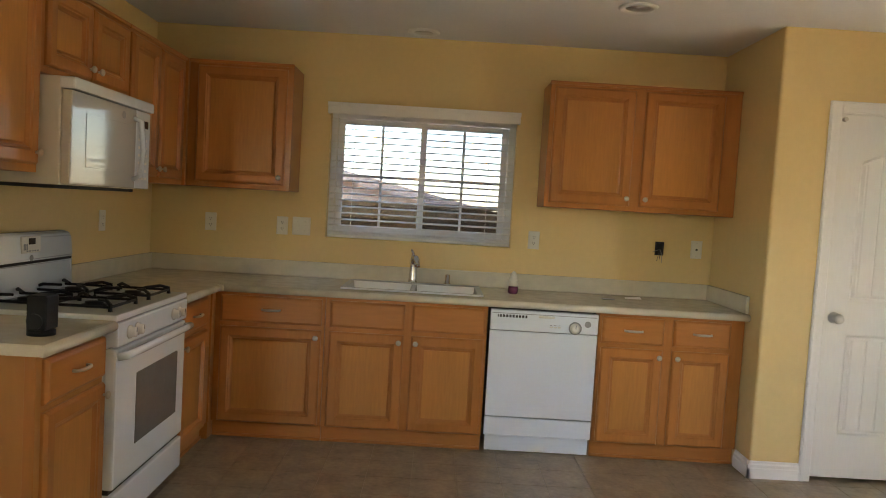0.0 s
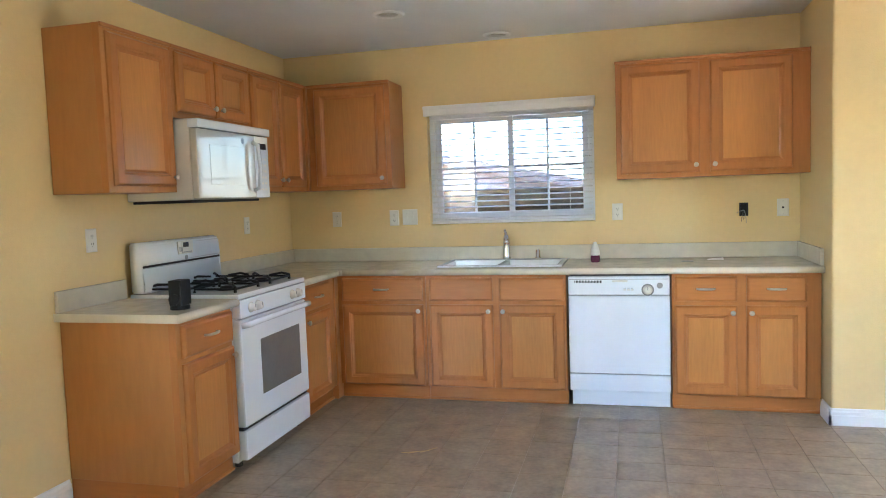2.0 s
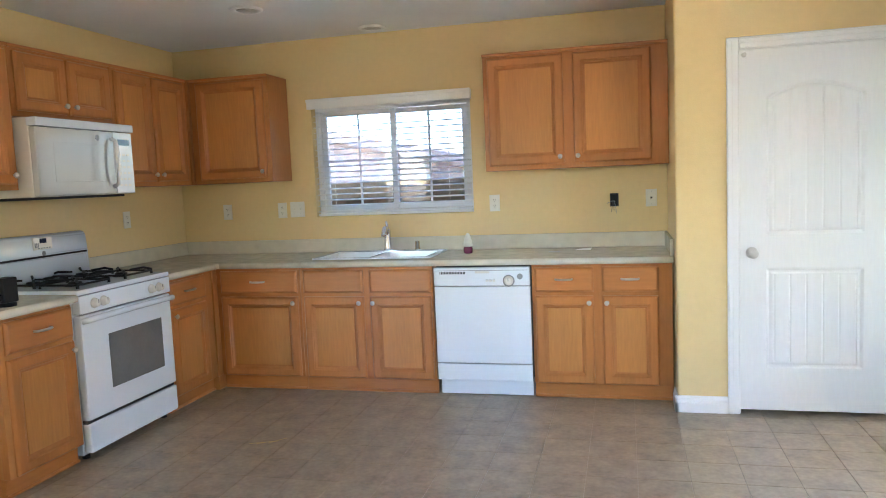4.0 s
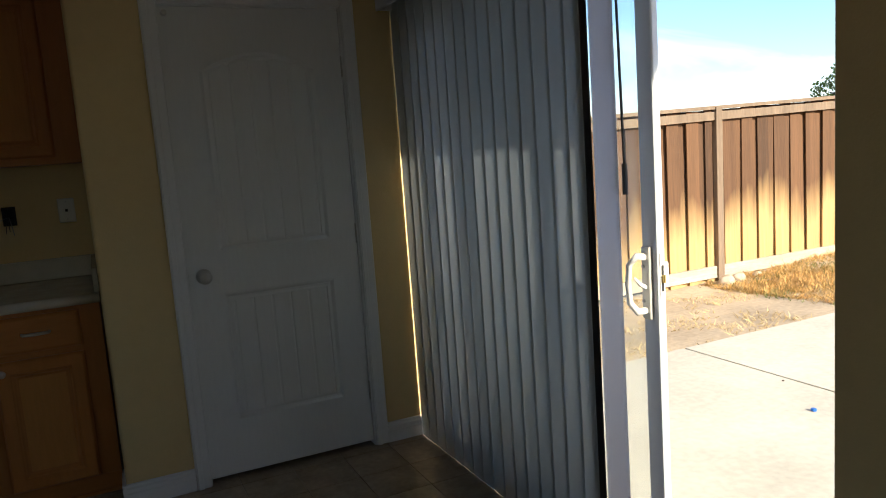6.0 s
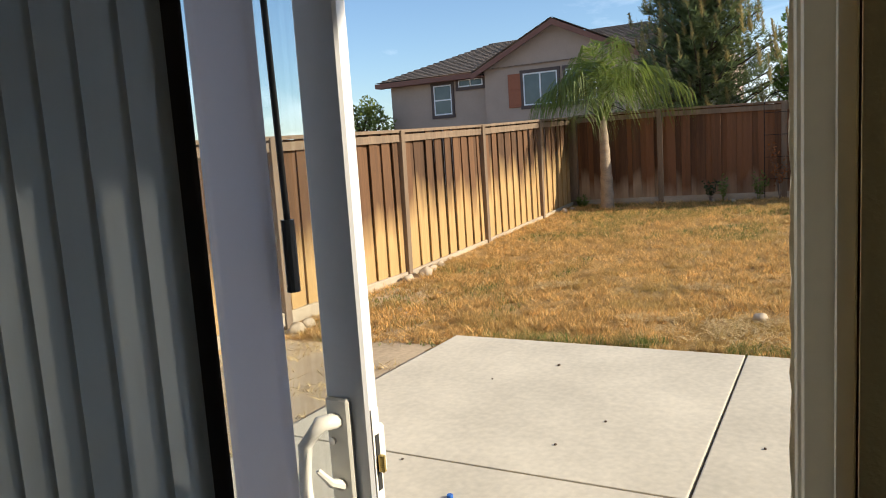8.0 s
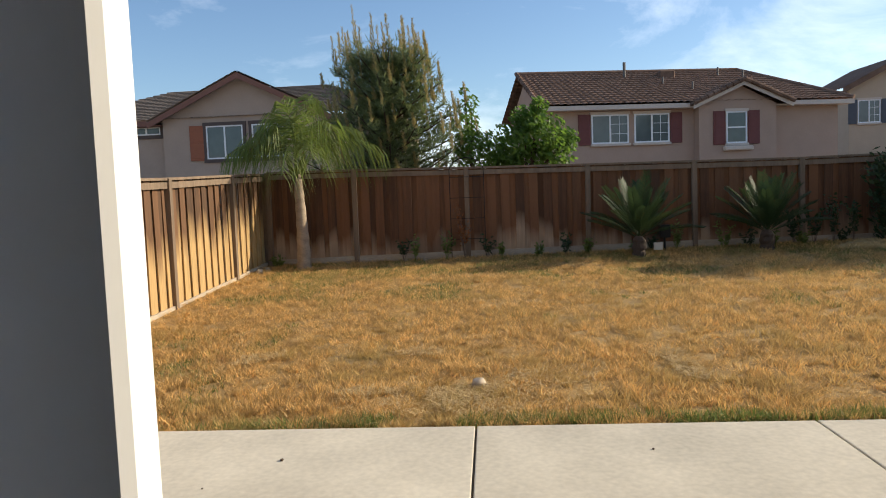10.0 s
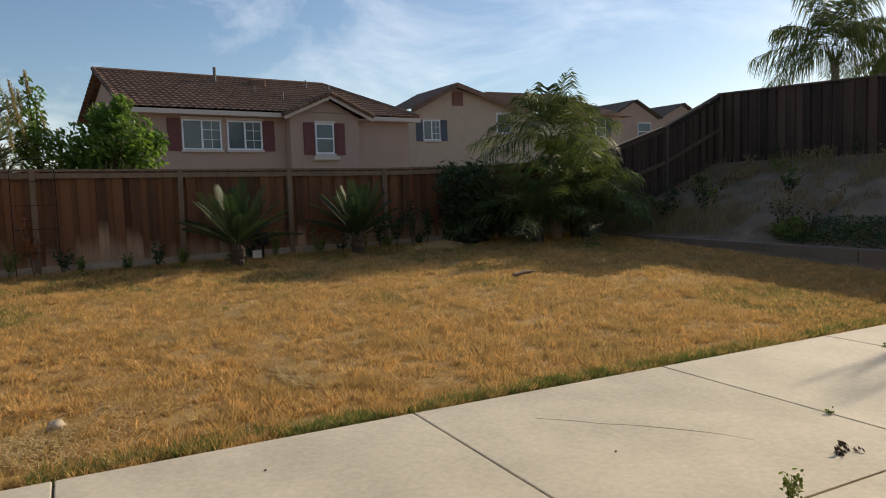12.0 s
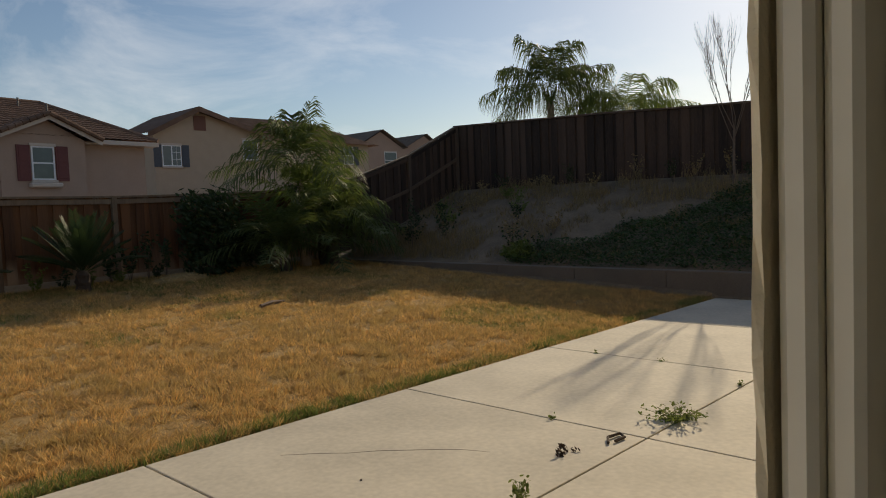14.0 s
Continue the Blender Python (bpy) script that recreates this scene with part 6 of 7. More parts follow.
def weed(at, h, r, n, label, material=WEED, size=0.02, name="weed"):
    """A sprig with thin stems and small leaves."""
    w = thing(name, at, label, name.replace("_", " "))
    bm = bmesh.new()
    vs, fs = [], []
    for k in range(n):
        a, q = random.uniform(0, 6.28), random.uniform(0.3, 1)
        e = Vector(at) + Vector((math.cos(a) * r * q, math.sin(a) * r * q, h * random.uniform(0.5, 1)))
        m = Vector(at).lerp(e, 0.5) + Vector((0, 0, h * 0.15))
        tube(bm, [Vector(at), m, e], [0.003, 0.0025, 0.0015], 4)
        for j in range(12):
            s = 0.25 + 0.75 * random.random()
            p = Vector(at).lerp(e, s) + Vector((random.gauss(0, 0.012), random.gauss(0, 0.012), random.gauss(0, 0.012) + h * 0.12))
            d = Vector((random.gauss(0, 1), random.gauss(0, 1), random.gauss(0.3, 0.6))).normalized()
            blade(vs, fs, p, d, d.orthogonal().normalized(), size * random.uniform(0.7, 1.5), size * 0.6)
    part("stem", bm, BARE if material is not WEED else WEED, w)["kind"] = "stuff"
    raw("leaf", vs, fs, material, w)["kind"] = "stuff"
    return w


weed((7.28, -7.25, SZ - 0.02), 0.09, 0.28, 30, "spreading green weed growing from a patio joint", WEED, 0.022)
weed((7.27, -5.45, SZ - 0.02), 0.15, 0.06, 8, "upright green weed growing from a patio joint", WEED, 0.022)
for x, y in ((8.9, -8.89), (8.2, -8.89), (8.0, -6.80), (7.29, -8.4), (7.29, -5.35)):
    weed((x, y, SZ - 0.02), 0.035, 0.03, 4, "tiny weed in a patio joint", WEED, 0.016)
for k in range(16):
    weed((18.75 - random.random() * 0.25, -0.6 - k * 0.55 + random.uniform(-0.2, 0.2), gz(18.7, -2) - 0.02), random.uniform(0.25, 0.6), random.uniform(0.12, 0.25), 9, "green weeds along the foot of the back fence", WEED if k % 3 else SHRUB, 0.05)
weed((18.72, -1.98, 0.1), 1.05, 0.22, 16, "dead rust-leaved rose against the back fence", DEADLEAF, 0.045, "dead_rose")
weed((18.7, 1.7, 0.0), 0.3, 0.2, 12, "leafy weed in the fence corner", WEED, 0.05)
for k in range(4):
    weed((18.6, -8.1 - k * 0.35, 0.15), random.uniform(0.5, 1.0), 0.2, 10, "shaded climbing weed on the back fence", SHRUB, 0.06)
weed((16.9, -14.2, 0.3), 1.4, 0.45, 14, "tall twiggy weed on the slope", SHRUB, 0.05)
weed((16.2, -14.6, 0.5), 0.9, 0.5, 14, "twiggy weed on the slope", SHRUB, 0.05)
for k in range(26):
    x, y = random.uniform(13.2, 18.7), -14.0 - 3.9 * random.random() ** 1.3
    if x > 16.6 or y > -14.6 or random.random() < 0.55:
        weed((x, y, gz(x, y) - 0.03), random.uniform(0.2, 0.75), random.uniform(0.15, 0.4), 11, "leafy weed rooted on the slope", (SHRUB, WEED, HILLSTRAW)[k % 3], 0.045)
for k in range(14):
    x = 8.2 + k * 0.72 + random.uniform(-0.3, 0.3)
    weed((x, -17.75 + random.uniform(-0.2, 0.2), gz(x, -17.75) - 0.03), random.uniform(0.3, 0.7), 0.25, 12, "dry weed below the hill fence", HILLSTRAW if k % 3 else SHRUB, 0.04)

# trellis arch behind the dead rose
tr = thing("trellis", (18.86, -2.05, 0.12), "thin dark wire trellis arch on the back fence", "trellis")
arc = [(18.86, -1.72, 0.12), (18.86, -1.72, 1.75)] + [(18.86, -2.05 + 0.33 * math.cos(a), 1.85 + 0.22 * math.sin(a)) for a in [math.pi * i / 8 for i in range(9)]] + [(18.86, -2.38, 1.75), (18.86, -2.38, 0.12)]
part("arch", tube(bmesh.new(), arc, 0.008, 6), BLACK, tr)
for z in (0.5, 0.9, 1.3, 1.7):
    part("crossbar", rod(bmesh.new(), (18.86, -1.72, z), (18.86, -2.38, z), 0.005, n=6), BLACK, tr)

# garden lamp and box by the fence
gl = thing("garden_light", (18.55, -5.72, 0.18), "black low-voltage box on a stake by the fence", "garden light")
part("stake", rod(bmesh.new(), (18.55, -5.72, 0.1), (18.55, -5.72, 0.5), 0.02, n=8), BLACK, gl)
part("housing", box(18.48, -5.82, 0.42, 18.6, -5.62, 0.66, 0.02, 2), BLACK, gl)
part("label_plate", box(18.44, -5.66, 0.2, 18.47, -5.5, 0.34, 0.004), PLATE, gl, "white sticker")


def stone(at, r, name="stone", label="pale rounded stone lying on the ground", material=STONE, group=""):
    bm = bmesh.new()
    bmesh.ops.create_icosphere(bm, subdivisions=3, radius=1)
    o = random.uniform(0, 50)
    for v in bm.verts:
        v.co *= 1 + 0.3 * noise.noise(v.co * 1.4 + Vector((o, 0, 0)))
        v.co = Vector(at) + Vector((v.co.x * r[0], v.co.y * r[1], v.co.z * r[2]))
    return tagged(part(name, bm, material, None, "", True), label, "stone", group)


stone((10.45, -2.36, gz(10.45, -2.36) + 0.035), (0.06, 0.06, 0.045), label="single tan fist-size stone on the lawn")
for x, y, r in ((12.0, 1.86, 0.12), (12.35, 1.8, 0.15), (12.6, 1.85, 0.11), (12.9, 1.88, 0.09), (9.75, 1.8, 0.14), (9.95, 1.82, 0.12), (10.25, 1.84, 0.08), (17.9, 1.8, 0.12), (18.2, 1.75, 0.1), (18.75, 0.3, 0.09), (18.8, 0.0, 0.08), (18.8, -0.8, 0.1), (18.75, -1.2, 0.08)):
    stone((x, y, gz(x, y) + r * 0.2), (r * 0.75, r * 0.55, r * 0.5), "stone", "broken pale stone at the foot of the fence", STONE, "stones along the fence")
stone((17.9, -9.1, 0.17), (0.3, 0.55, 0.12), "dirt_mound", "low mound of dry straw and dirt", TURF)
blades("mound_straw", [(17.9 + 0.28 * math.cos(a) * q, -9.1 + 0.5 * math.sin(a) * q, 0.19 + 0.09 * (1 - q * q)) for a, q in [(random.uniform(0, 6.28), random.random() ** 0.5) for _ in range(900)]], 0.03, 0.09, 0.014, 1.5, STRAW, "straw on the low mound")
cp_ = thing("bottle_cap", (6.93, -1.41, SZ), "small blue bottle cap on the patio", "bottle cap")
part("cap", lathe(bmesh.new(), [(0.014, 0), (0.015, 0.004), (0.014, 0.012), (0.012, 0.014)], (6.93, -1.41, SZ + 0.0005), 14), mat("blue_plastic", (0.02, 0.12, 0.45), 0.4), cp_)
for x, y, s in ((8.9, -1.22, 0.013), (8.0, -1.8, 0.009), (7.62, -1.65, 0.009), (8.5, -0.9, 0.007), (7.2, -1.0, 0.008), (7.9, -2.6, 0.008), (9.0, -3.4, 0.009), (8.2, -5.2, 0.008)):
    stone((x, y, SZ + s * 0.4), (s, s * 0.8, s * 0.6), "debris", "dark crumb of dirt on the patio", BARK, "crumbs on the patio")
tw = thing("twig", (7.5, -6.6, SZ), "dark curled twig lying on the patio", "twig")
part("stick", tube(bmesh.new(), [(7.40, -6.55, SZ + 0.012), (7.45, -6.63, SZ + 0.016), (7.43, -6.75, SZ + 0.014), (7.37, -6.70, SZ + 0.014), (7.38, -6.60, SZ + 0.012)], 0.010, 6), BARK, tw)
tw = thing("leaf_litter", (7.55, -6.25, SZ), "clump of dead brown leaves on the patio", "leaves")
leaf_cloud(tw, "leaf", [(7.52, -6.2, SZ + 0.02, 0.03), (7.56, -6.28, SZ + 0.02, 0.03), (7.5, -6.32, SZ + 0.015, 0.025)], 46, 0.018, BARK)
tw = thing("branch", (14.2, -8.57, 0.0), "grey dead branch lying on the lawn", "branch")
part("stick", tube(bmesh.new(), [(14.1, -8.35, gz(14.1, -8.4) + 0.05), (14.2, -8.6, gz(14.2, -8.6) + 0.06), (14.25, -8.85, gz(14.2, -8.9) + 0.05)], [0.03, 0.04, 0.02], 6), BARE, tw)


# ---- neighbouring houses ----
def tile_slope(bm, a, b, c, d, course=0.36, wave=0.30, amp=0.045):
    """Barrel tiles on the slope a-b (eave) to d-c (ridge)."""
    a, b, c, d = (Vector(p) for p in (a, b, c, d))
    n = (b - a).cross(d - a).normalized()
    if n.z < 0:
        n = -n
    L, Hh = (b - a).length, max((d - a).length, (c - b).length)
    nu, nv = max(2, int(L / wave * 4)), max(2, int(Hh / course))
    rows = []
    for j in range(nv):
        for s, lift in ((j / nv, 0.05), ((j + 0.98) / nv, 0.0)):
            lo, hi = a.lerp(d, s), b.lerp(c, s)
            rows.append([bm.verts.new(lo.lerp(hi, i / nu) + n * (lift + amp * abs(math.sin(math.pi * i / 4)))) for i in range(nu + 1)])
    for r0, r1 in zip(rows, rows[1:]):
        for i in range(nu):
            bm.faces.new((r0[i], r0[i + 1], r1[i + 1], r1[i]))


def quad(bm, *pts):
    bm.faces.new([bm.verts.new(p) for p in pts])


def house_frame(origin, deg):
    """Local frame: u to the viewer's right, d away, z up."""
    c, s = math.cos(radians(deg)), math.sin(radians(deg))
    return Matrix(((s, c, 0, origin[0]), (-c, s, 0, origin[1]), (0, 0, 1, origin[2]), (0, 0, 0, 1)))


def placed(bm, m):
    bmesh.ops.transform(bm, matrix=m, verts=bm.verts)
    return bm


def house_window(h, m, u0, u1, z0, z1, d=0.0, split="v", trim=None, shutters=None, sill=None, sw=0.45, sides="lr", grid=True):
    w = part("window", placed(bx(bmesh.new(), u0 + 0.05, d - 0.02, z0 + 0.05, u1 - 0.05, d + 0.02, z1 - 0.05), m), HGLASS, h, "dark reflecting window")
    bm = bmesh.new()
    bx(bm, u0, d - 0.05, z0, u0 + 0.06, d + 0.02, z1)
    bx(bm, u1 - 0.06, d - 0.05, z0, u1, d + 0.02, z1)
    bx(bm, u0 + 0.06, d - 0.05, z0, u1 - 0.06, d + 0.02, z0 + 0.06)
    bx(bm, u0 + 0.06, d - 0.05, z1 - 0.06, u1 - 0.06, d + 0.02, z1)
    if split == "v":
        bx(bm, (u0 + u1) / 2 - 0.035, d - 0.048, z0 + 0.06, (u0 + u1) / 2 + 0.035, d + 0.018, z1 - 0.06)
        if grid:
            um = (u0 + u1) / 2 + (u1 - u0) / 4
            bx(bm, um - 0.01, d - 0.03, z0 + 0.06, um + 0.01, d + 0.015, z1 - 0.06)
            for k in (1, 2):
                zz = z0 + (z1 - z0) * k / 3
                bx(bm, (u0 + u1) / 2 + 0.035, d - 0.028, zz - 0.01, u1 - 0.06, d + 0.014, zz + 0.01)
    elif split == "h":
        bx(bm, u0 + 0.06, d - 0.048, (z0 + z1) / 2 - 0.03, u1 - 0.06, d + 0.018, (z0 + z1) / 2 + 0.03)
    part("window_frame", placed(bm, m), VINYL, h, "white frame")
    if trim:
        bm = bmesh.new()
        bx(bm, u0 - 0.14, d - 0.07, z0 - 0.16, u1 + 0.14, d, z0 - 0.002)
        bx(bm, u0 - 0.14, d - 0.07, z1 + 0.002, u1 + 0.14, d, z1 + 0.15)
        bx(bm, u0 - 0.13, d - 0.065, z0, u0 - 0.002, d, z1)
        bx(bm, u1 + 0.002, d - 0.065, z0, u1 + 0.13, d, z1)
        part("window_trim", placed(bm, m), trim, h)
    if sill:
        bm = bx(bmesh.new(), u0 - 0.06, d - 0.12, z0 - 0.12, u1 + 0.06, d, z0 - 0.002, 0.02)
        part("sill", placed(bm, m), sill, h)
        part("lintel", placed(bx(bmesh.new(), u0 - 0.06, d - 0.08, z1 + 0.002, u1 + 0.06, d, z1 + 0.12), m), sill, h)
    if shutters:
        for s in sides:
            a = u0 - 0.05 - sw if s == "l" else u1 + 0.05
            bm = bx(bmesh.new(), a, d - 0.06, z0 - 0.05, a + sw, d, z1 + 0.03, 0.01)
            for zz in (z0, (z0 + z1) / 2):
                bx(bm, a + 0.07, d - 0.075, zz + 0.06, a + sw - 0.07, d - 0.058, zz + (z1 - z0) / 2 - 0.06, 0.008)
            part("shutter", placed(bm, m), shutters, h)


# pink-brown house, turned a little
m1 = house_frame((36.2, -4.85, -0.5), 10) @ Matrix.Diagonal((1.062, 1, 1, 1))
h1 = thing("house", m1.translation, "pinkish-brown stucco two-storey house with tiled roof", "house", "houses behind the yard")
E1 = 5.42
bm = bx(bmesh.new(), 0.25, 0.4, 0, 12.9, 8.0, E1)
bx(bm, 6.5, -0.1, 0, 9.85, 0.41, E1 - 0.1)
quadz = [(6.5, -0.1, E1 - 0.1), (9.85, -0.1, E1 - 0.1), (8.25, -0.1, E1 + 0.72)]
quad(bm, *quadz)
quad(bm, (0.25, 0.4, E1), (0.25, 8.0, E1), (0.25, 4.2, E1 + 1.85))
part("wall", placed(bm, m1), H_STUCCO, h1)
bm = bmesh.new()
tile_slope(bm, (-0.15, -0.1, E1), (13.3, -0.1, E1), (10.3, 4.2, E1 + 2.0), (-0.15, 4.2, E1 + 2.0))
tile_slope(bm, (13.3, 8.5, E1), (-0.15, 8.5, E1), (-0.15, 4.2, E1 + 2.0), (10.3, 4.2, E1 + 2.0))
tile_slope(bm, (13.3, -0.1, E1), (13.3, 8.5, E1), (10.3, 4.2, E1 + 2.0), (10.3, 4.2, E1 + 2.0))
tile_slope(bm, (6.1, -0.55, E1 - 0.12), (8.25, -0.55, E1 + 0.86), (8.25, 2.2, E1 + 0.92), (6.1, 2.2, E1 - 0.1))
tile_slope(bm, (8.25, -0.55, E1 + 0.86), (10.4, -0.55, E1 - 0.12), (10.4, 2.2, E1 - 0.1), (8.25, 2.2, E1 + 0.92))
part("roof", placed(bm, m1), ROOFT, h1, "brown barrel tile roof")
bm = tube(bmesh.new(), [(-0.2, 4.2, E1 + 2.05), (10.3, 4.2, E1 + 2.05)], 0.11, 8)
tube(bm, [(10.3, 4.2, E1 + 2.05), (13.3, -0.1, E1 + 0.08)], 0.10, 8)
for u0, u1 in ((6.1, 8.25), (10.4, 8.25)):
    for k in range(8):
        s0, s1 = k / 8, (k + 0.95) / 8
        rod(bm, (u0 + (u1 - u0) * s0, -0.58, E1 - 0.05 + 0.98 * s0), (u0 + (u1 - u0) * s1, -0.58, E1 - 0.05 + 0.98 * s1), 0.11, 0.09, 8)
for k in range(12):
    s0, s1 = k / 12, (k + 0.95) / 12
    rod(bm, (-0.18, -0.1 + 4.3 * s0, E1 + 0.08 + 2.0 * s0), (-0.18, -0.1 + 4.3 * s1, E1 + 0.08 + 2.0 * s1), 0.11, 0.09, 8)
part("ridge_tiles", placed(bm, m1), ROOFT, h1)
bm = bx(bmesh.new(), -0.1, -0.14, E1 - 0.2, 6.1, -0.06, E1 - 0.01)
bx(bm, 10.4, -0.14, E1 - 0.2, 13.3, -0.06, E1 - 0.01)
bx(bm, -0.1, -0.06, E1 - 0.2, 6.4, 0.4, E1 - 0.15)
bx(bm, 9.9, -0.06, E1 - 0.2, 13.3, 0.4, E1 - 0.15)
for u0, u1 in ((6.1, 8.25), (10.4, 8.25)):
    quad(bm, (u0, -0.5, E1 - 0.32), (u1, -0.5, E1 + 0.66), (u1, -0.5, E1 + 0.84), (u0, -0.5, E1 - 0.14))
quad(bm, (-0.1, -0.1, E1 - 0.2), (-0.1, 4.2, E1 + 1.8), (-0.1, 4.2, E1 + 1.98), (-0.1, -0.1, E1 - 0.02))
part("fascia", placed(bm, m1), FASCIA, h1)
house_window(h1, m1, 2.1, 3.68, 3.8, 5.05, 0.4, "v", None, SHUT, FASCIA, 0.5, "l")
house_window(h1, m1, 3.92, 5.42, 3.8, 5.05, 0.4, "v", None, SHUT, FASCIA, 0.5, "r")
house_window(h1, m1, 7.65, 8.55, 3.62, 5.0, -0.1, "h", None, SHUT, FASCIA, 0.5, "lr")
part("window_ledge", placed(bx(bmesh.new(), 7.5, -0.32, 3.3, 8.75, -0.1, 3.5, 0.04), m1), FASCIA, h1)
for u, d, z in ((4.6, 3.4, 2.0), (9.0, 3.4, 1.95), (6.0, 2.4, 1.4), (7.0, 1.6, 1.05), (10.0, 3.0, 1.7)):
    part("vent_pipe", placed(rod(bmesh.new(), (u, d, E1 + z - 0.4), (u, d, E1 + z + (0.38 if u < 5 else 0.12)), 0.07 if u < 5 else 0.045, n=8), m1), FLUE, h1)
part("roof_vent", placed(bx(bmesh.new(), 6.2, 3.2, E1 + 1.5, 6.9, 3.7, E1 + 1.95, 0.05), m1), ROOFT, h1)

# grey-tan house with dark trim
m0 = house_frame((36.2, 17.3, -0.5), 0)
h0 = thing("house", m0.translation, "grey-tan stucco two-storey house with dark window trim", "house", "houses behind the yard")
E0 = 5.58
bm = bx(bmesh.new(), 0, 0.4, 0, 16, 8.4, E0)
bx(bm, 5.5, 0.0, 0, 12.7, 0.41, E0)
quad(bm, (5.5, 0.0, E0), (12.7, 0.0, E0), (9.1, 0.0, E0 + 1.75))
part("wall", placed(bm, m0), H_STUCCO3, h0)
bm = bmesh.new()
tile_slope(bm, (-0.6, -0.1, E0), (16.6, -0.1, E0), (12.0, 4.4, E0 + 1.9), (4.2, 4.4, E0 + 1.9), amp=0.015)
tile_slope(bm, (-0.6, 8.9, E0), (-0.6, -0.1, E0), (4.2, 4.4, E0 + 1.9), (4.2, 4.4, E0 + 1.9), amp=0.015)
tile_slope(bm, (5.0, -0.5, E0 - 0.1), (9.1, -0.5, E0 + 1.88), (9.1, 4.4, E0 + 1.95), (5.0, 1.0, E0 - 0.05), amp=0.015)
tile_slope(bm, (9.1, -0.5, E0 + 1.88), (13.2, -0.5, E0 - 0.1), (13.2, 1.0, E0 - 0.05), (9.1, 4.4, E0 + 1.95), amp=0.015)
part("roof", placed(bm, m0), ROOFG, h0, "grey-brown flat tile roof")
bm = bx(bmesh.new(), -0.6, -0.16, E0 - 0.24, 5.0, -0.06, E0 - 0.01)
bx(bm, -0.6, -0.06, E0 - 0.24, 5.4, 0.4, E0 - 0.18)
for u0, u1 in ((5.0, 9.1), (13.2, 9.1)):
    quad(bm, (u0, -0.48, E0 - 0.38), (u1, -0.48, E0 + 1.6), (u1, -0.48, E0 + 1.86), (u0, -0.48, E0 - 0.12))
part("fascia", placed(bm, m0), FASCIAR, h0)
house_window(h0, m0, 2.5, 3.5, 3.75, 5.2, 0.4, "h", TRIMD)
house_window(h0, m0, 3.9, 5.22, 5.0, 5.36, 0.4, "v", TRIMD, grid=False)
house_window(h0, m0, 7.45, 9.1, 3.8, 5.25, 0.0, "v", TRIMD, SHUTO, None, 0.7, "l", grid=False)
house_window(h0, m0, 9.5, 10.9, 3.8, 5.25, 0.0, "v", TRIMD, grid=False)
for u, z in ((7.3, 2.4), (5.0, 1.5), (3.6, 1.2)):
    part("vent_pipe", placed(rod(bmesh.new(), (u, 3.4, E0 + 0.8), (u, 3.4, E0 + z), 0.09 if u > 6 else 0.05, n=8), m0), FLUE, h0)

# tan house further off
m2 = house_frame((50.0, -23.4, -0.6), 0)
h2 = thing("house", m2.translation, "tan stucco house with blue-grey shutters", "house", "houses behind the yard")
E2 = 7.3
bm = bx(bmesh.new(), 0.6, 0.5, 0, 19.0, 10, E2)
bx(bm, 0.6, 0.0, 0, 9.5, 0.51, E2)
quad(bm, (0.6, 0.0, E2), (9.5, 0.0, E2), (3.6, 0.0, E2 + 1.6))
part("wall", placed(bm, m2), H_STUCCO2, h2)
bm = bmesh.new()
tile_slope(bm, (0.1, -0.5, E2), (3.6, -0.5, E2 + 1.75), (3.6, 6, E2 + 1.75), (0.1, 6, E2))
tile_slope(bm, (3.6, -0.5, E2 + 1.75), (9.9, -0.5, E2 - 0.1), (9.9, 6, E2 - 0.1), (3.6, 6, E2 + 1.75))
tile_slope(bm, (7.5, 0, E2), (19.8, 0, E2 - 0.2), (15.8, 5.0, E2 + 2.1), (9.0, 5.0, E2 + 2.1))
tile_slope(bm, (19.8, 0, E2 - 0.2), (19.8, 10, E2 - 0.2), (15.8, 5.0, E2 + 2.1), (15.8, 5.0, E2 + 2.1))
part("roof", placed(bm, m2), ROOFT, h2, "brown tile roof")
bm = bmesh.new()
for u0, u1, za, zb in ((0.0, 3.6, E2 - 0.1, E2 + 1.75), (10.0, 3.6, E2 - 0.2, E2 + 1.75)):
    quad(bm, (u0, -0.55, za - 0.22), (u1, -0.55, zb - 0.22), (u1, -0.55, zb + 0.12), (u0, -0.55, za + 0.12))
    quad(bm, (u0, -0.55, za + 0.12), (u1, -0.55, zb + 0.12), (u1, 6, zb + 0.12), (u0, 6, za + 0.12))
part("rake_board", placed(bm, m2), ROOFT, h2)
house_window(h2, m2, 1.1, 2.4, 5.25, 6.6, 0.0, "v", None, SHUTB, FASCIA, 0.5, "lr")
house_window(h2, m2, 7.0, 8.2, 5.75, 7.15, 0.0, "h", None, None, FASCIA)
house_window(h2, m2, 16.4, 17.4, 5.6, 7.0, 0.5, "h", None, SHUTB, None, 0.5, "lr")
bm = bx(bmesh.new(), 3.4, -0.06, 7.65, 4.25, 0.0, 8.6)
for k in range(7):
    bx(bm, 3.48, -0.1, 7.72 + k * 0.12, 4.17, -0.061, 7.8 + k * 0.12)
part("gable_vent", placed(bm, m2), FASCIAR, h2)
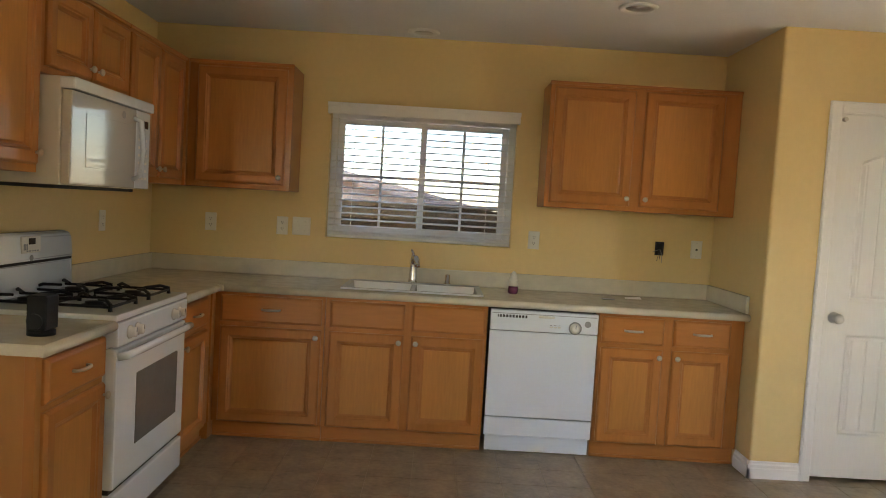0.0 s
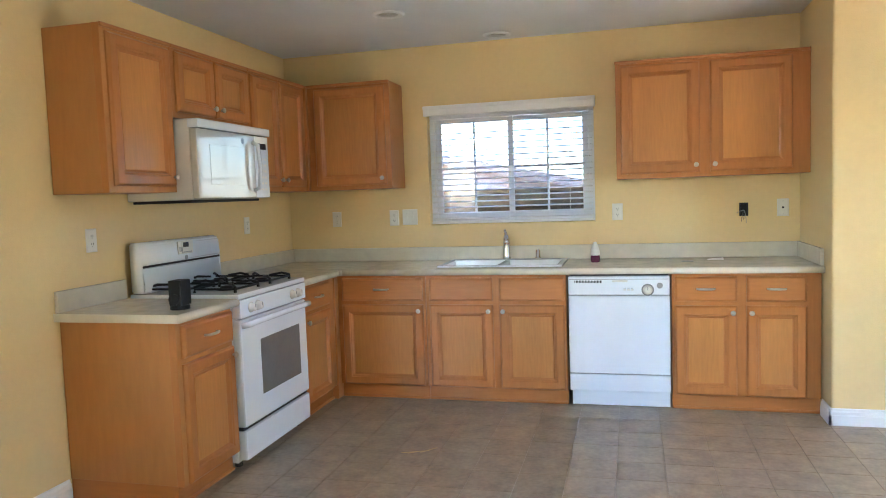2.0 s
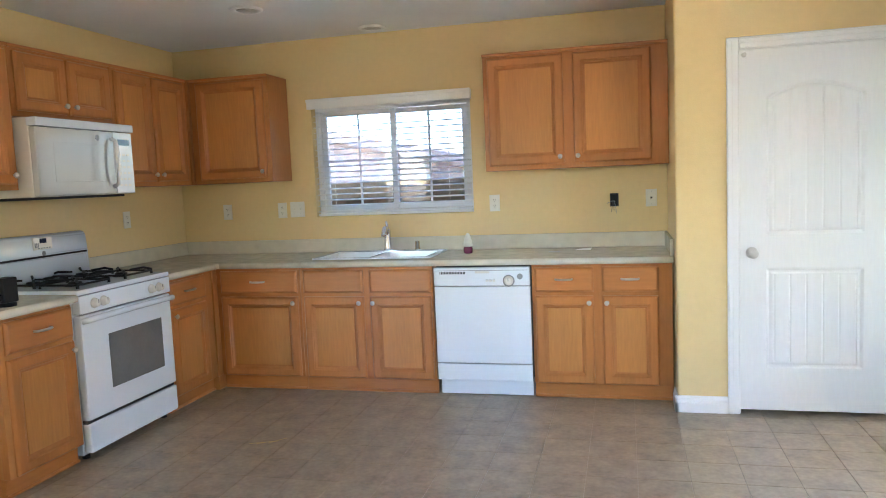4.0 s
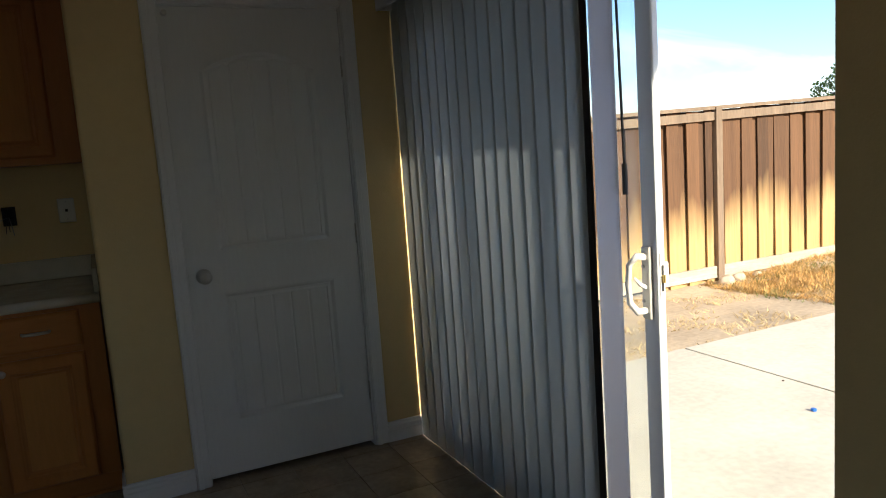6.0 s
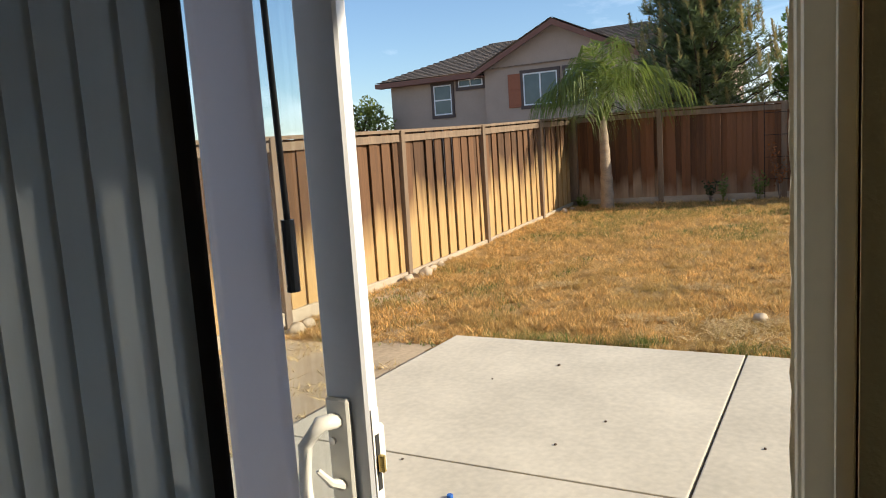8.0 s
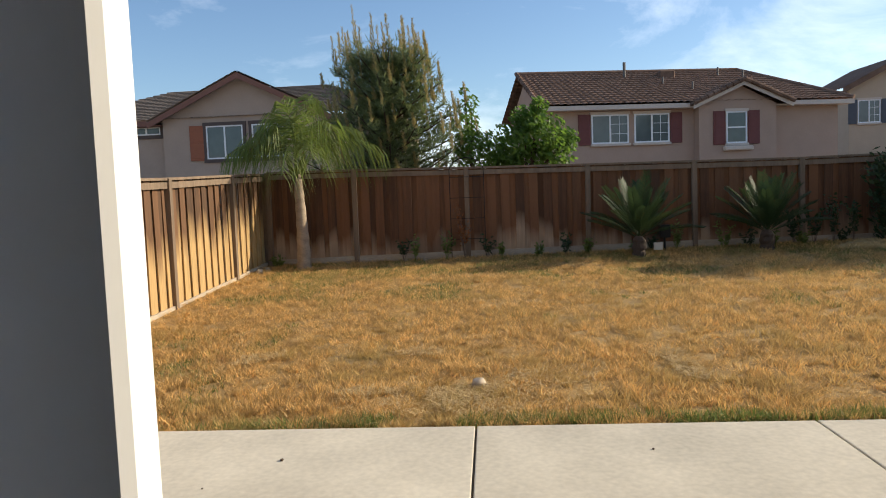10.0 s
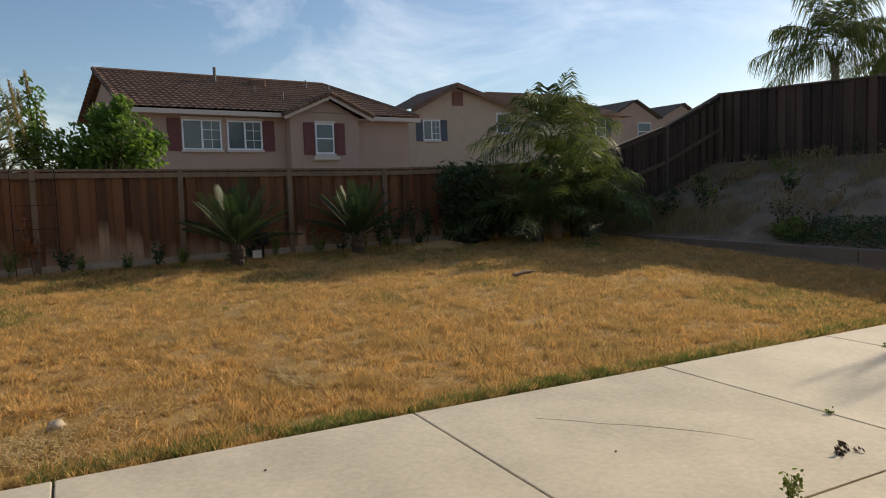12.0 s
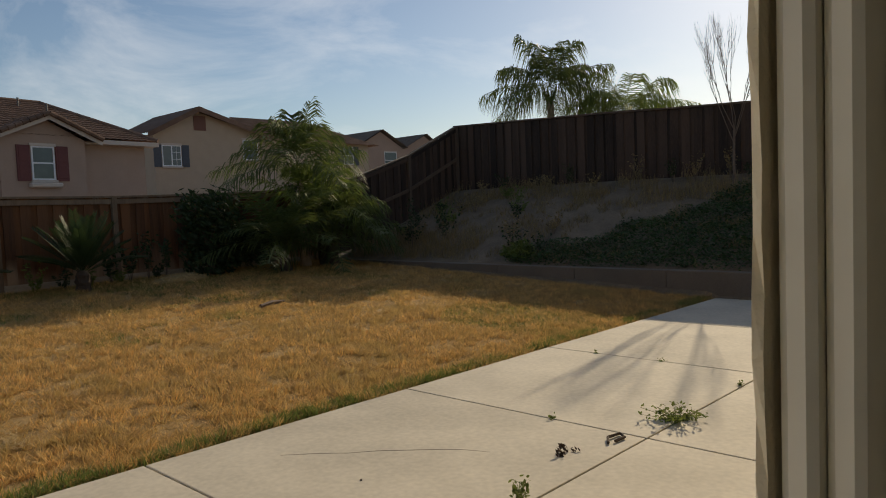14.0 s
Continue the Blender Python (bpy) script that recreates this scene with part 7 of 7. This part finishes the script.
# grey house beyond
m3 = house_frame((70.0, -57.5, 0.0), 0)
h3 = thing("house", m3.translation, "brown gabled house far behind the slope", "house", "houses behind the yard")
bm = bx(bmesh.new(), 1, 0.5, 0, 15, 9, 8.8)
quad(bm, (1, 0.5, 8.8), (8, 0.5, 8.8), (4.5, 0.5, 10.6))
quad(bm, (8.5, 0.5, 8.8), (15, 0.5, 8.8), (12, 0.5, 10.4))
part("wall", placed(bm, m3), H_STUCCO, h3)
bm = bmesh.new()
tile_slope(bm, (0.4, 0, 8.7), (4.5, 0, 10.8), (4.5, 9, 10.8), (0.4, 9, 8.7))
tile_slope(bm, (4.5, 0, 10.8), (8.6, 0, 8.7), (8.6, 9, 8.7), (4.5, 9, 10.8))
tile_slope(bm, (8.0, 0, 8.6), (12, 0, 10.6), (12, 9, 10.6), (8.0, 9, 8.6))
tile_slope(bm, (12, 0, 10.6), (15.6, 0, 8.6), (15.6, 9, 8.6), (12, 9, 10.6))
part("roof", placed(bm, m3), ROOFG, h3, "grey tile roof")
house_window(h3, m3, 5.0, 7.0, 6.2, 8.2, 0.5, "h", None, None, FASCIA)
house_window(h3, m3, 11.0, 13.0, 6.2, 8.2, 0.5, "h", None, None, FASCIA)

# neighbour seen through the kitchen window
nb = thing("neighbour_house", (0, 7, -0.5), "low pink stucco house wall beyond the side fence", "house")
bm = bmesh.new()
top_ = lambda x: 2.20 - 0.215 * (x + 1.97)
for x0, x1 in ((-7.0, 3.6),):
    quad(bm, (x0, 7, -0.5), (x1, 7, -0.5), (x1, 7, top_(x1)), (x0, 7, top_(x0)))
    quad(bm, (x0, 10, -0.5), (x1, 10, -0.5), (x1, 10, top_(x1)), (x0, 10, top_(x0)))
    quad(bm, (x1, 7, -0.5), (x1, 10, -0.5), (x1, 10, top_(x1)), (x1, 7, top_(x1)))
NEIGHBOUR = mat("neighbour_pink", (0.62, 0.49, 0.45), 0.95, vary=0.08, scale=2, bump=0.3, bump_scale=40)
part("wall", bm, NEIGHBOUR, nb)
bm = bmesh.new()
quad(bm, (-7.2, 6.8, top_(-7.2)), (3.9, 6.8, top_(3.9)), (3.9, 10.2, top_(3.9)), (-7.2, 10.2, top_(-7.2)))
quad(bm, (-7.2, 6.8, top_(-7.2) + 0.16), (3.9, 6.8, top_(3.9) + 0.16), (3.9, 10.2, top_(3.9) + 0.16), (-7.2, 10.2, top_(-7.2) + 0.16))
quad(bm, (-7.2, 6.8, top_(-7.2)), (3.9, 6.8, top_(3.9)), (3.9, 6.8, top_(3.9) + 0.16), (-7.2, 6.8, top_(-7.2) + 0.16))
part("roof", bm, NEIGHBOUR, nb)
part("vent_hood", box(-0.05, 6.86, 1.36, 0.2, 6.99, 1.54, 0.02), WHITE, nb, "white vent hood")

# ---- floor tiles ----
fl = tagged(thing("floor", (2.5, -2.5, 0), "beige stone-look vinyl floor in square tiles", "floor"), kind="structure")
TS = 0.2286
bm = bx(bmesh.new(), -TS / 2 + 0.0011, -TS / 2 + 0.0011, -0.0055, TS / 2 - 0.0011, TS / 2 - 0.0011, 0.0, 0.0008)
tile_me = bpy.data.meshes.new("tile")
bm.to_mesh(tile_me)
bm.free()
tile_me.materials.append(TILE)
near, far_v, far_f = 0, [], []
for j in range(-1, 36):
    for i in range(0, 23):
        x, y = 0.07 + i * TS, 0.0 - 0.05 - j * TS
        if x > 5.1 or y > 0.12 or y < -8.0:
            continue
        visible = x > 0.5 and -4.1 < y < -0.5 and near < 299
        if visible:
            near += 1
            child("tile", tile_me, fl, Matrix.Translation((x, y, 0)))
        else:
            k, e = len(far_v), TS / 2 - 0.0011
            far_v += [(x - e, y - e, 0), (x + e, y - e, 0), (x + e, y + e, 0), (x - e, y + e, 0)]
            far_f.append((k, k + 1, k + 2, k + 3))
ft = raw("far_tiles", far_v, far_f, TILEF, fl)
ft["kind"] = "stuff"
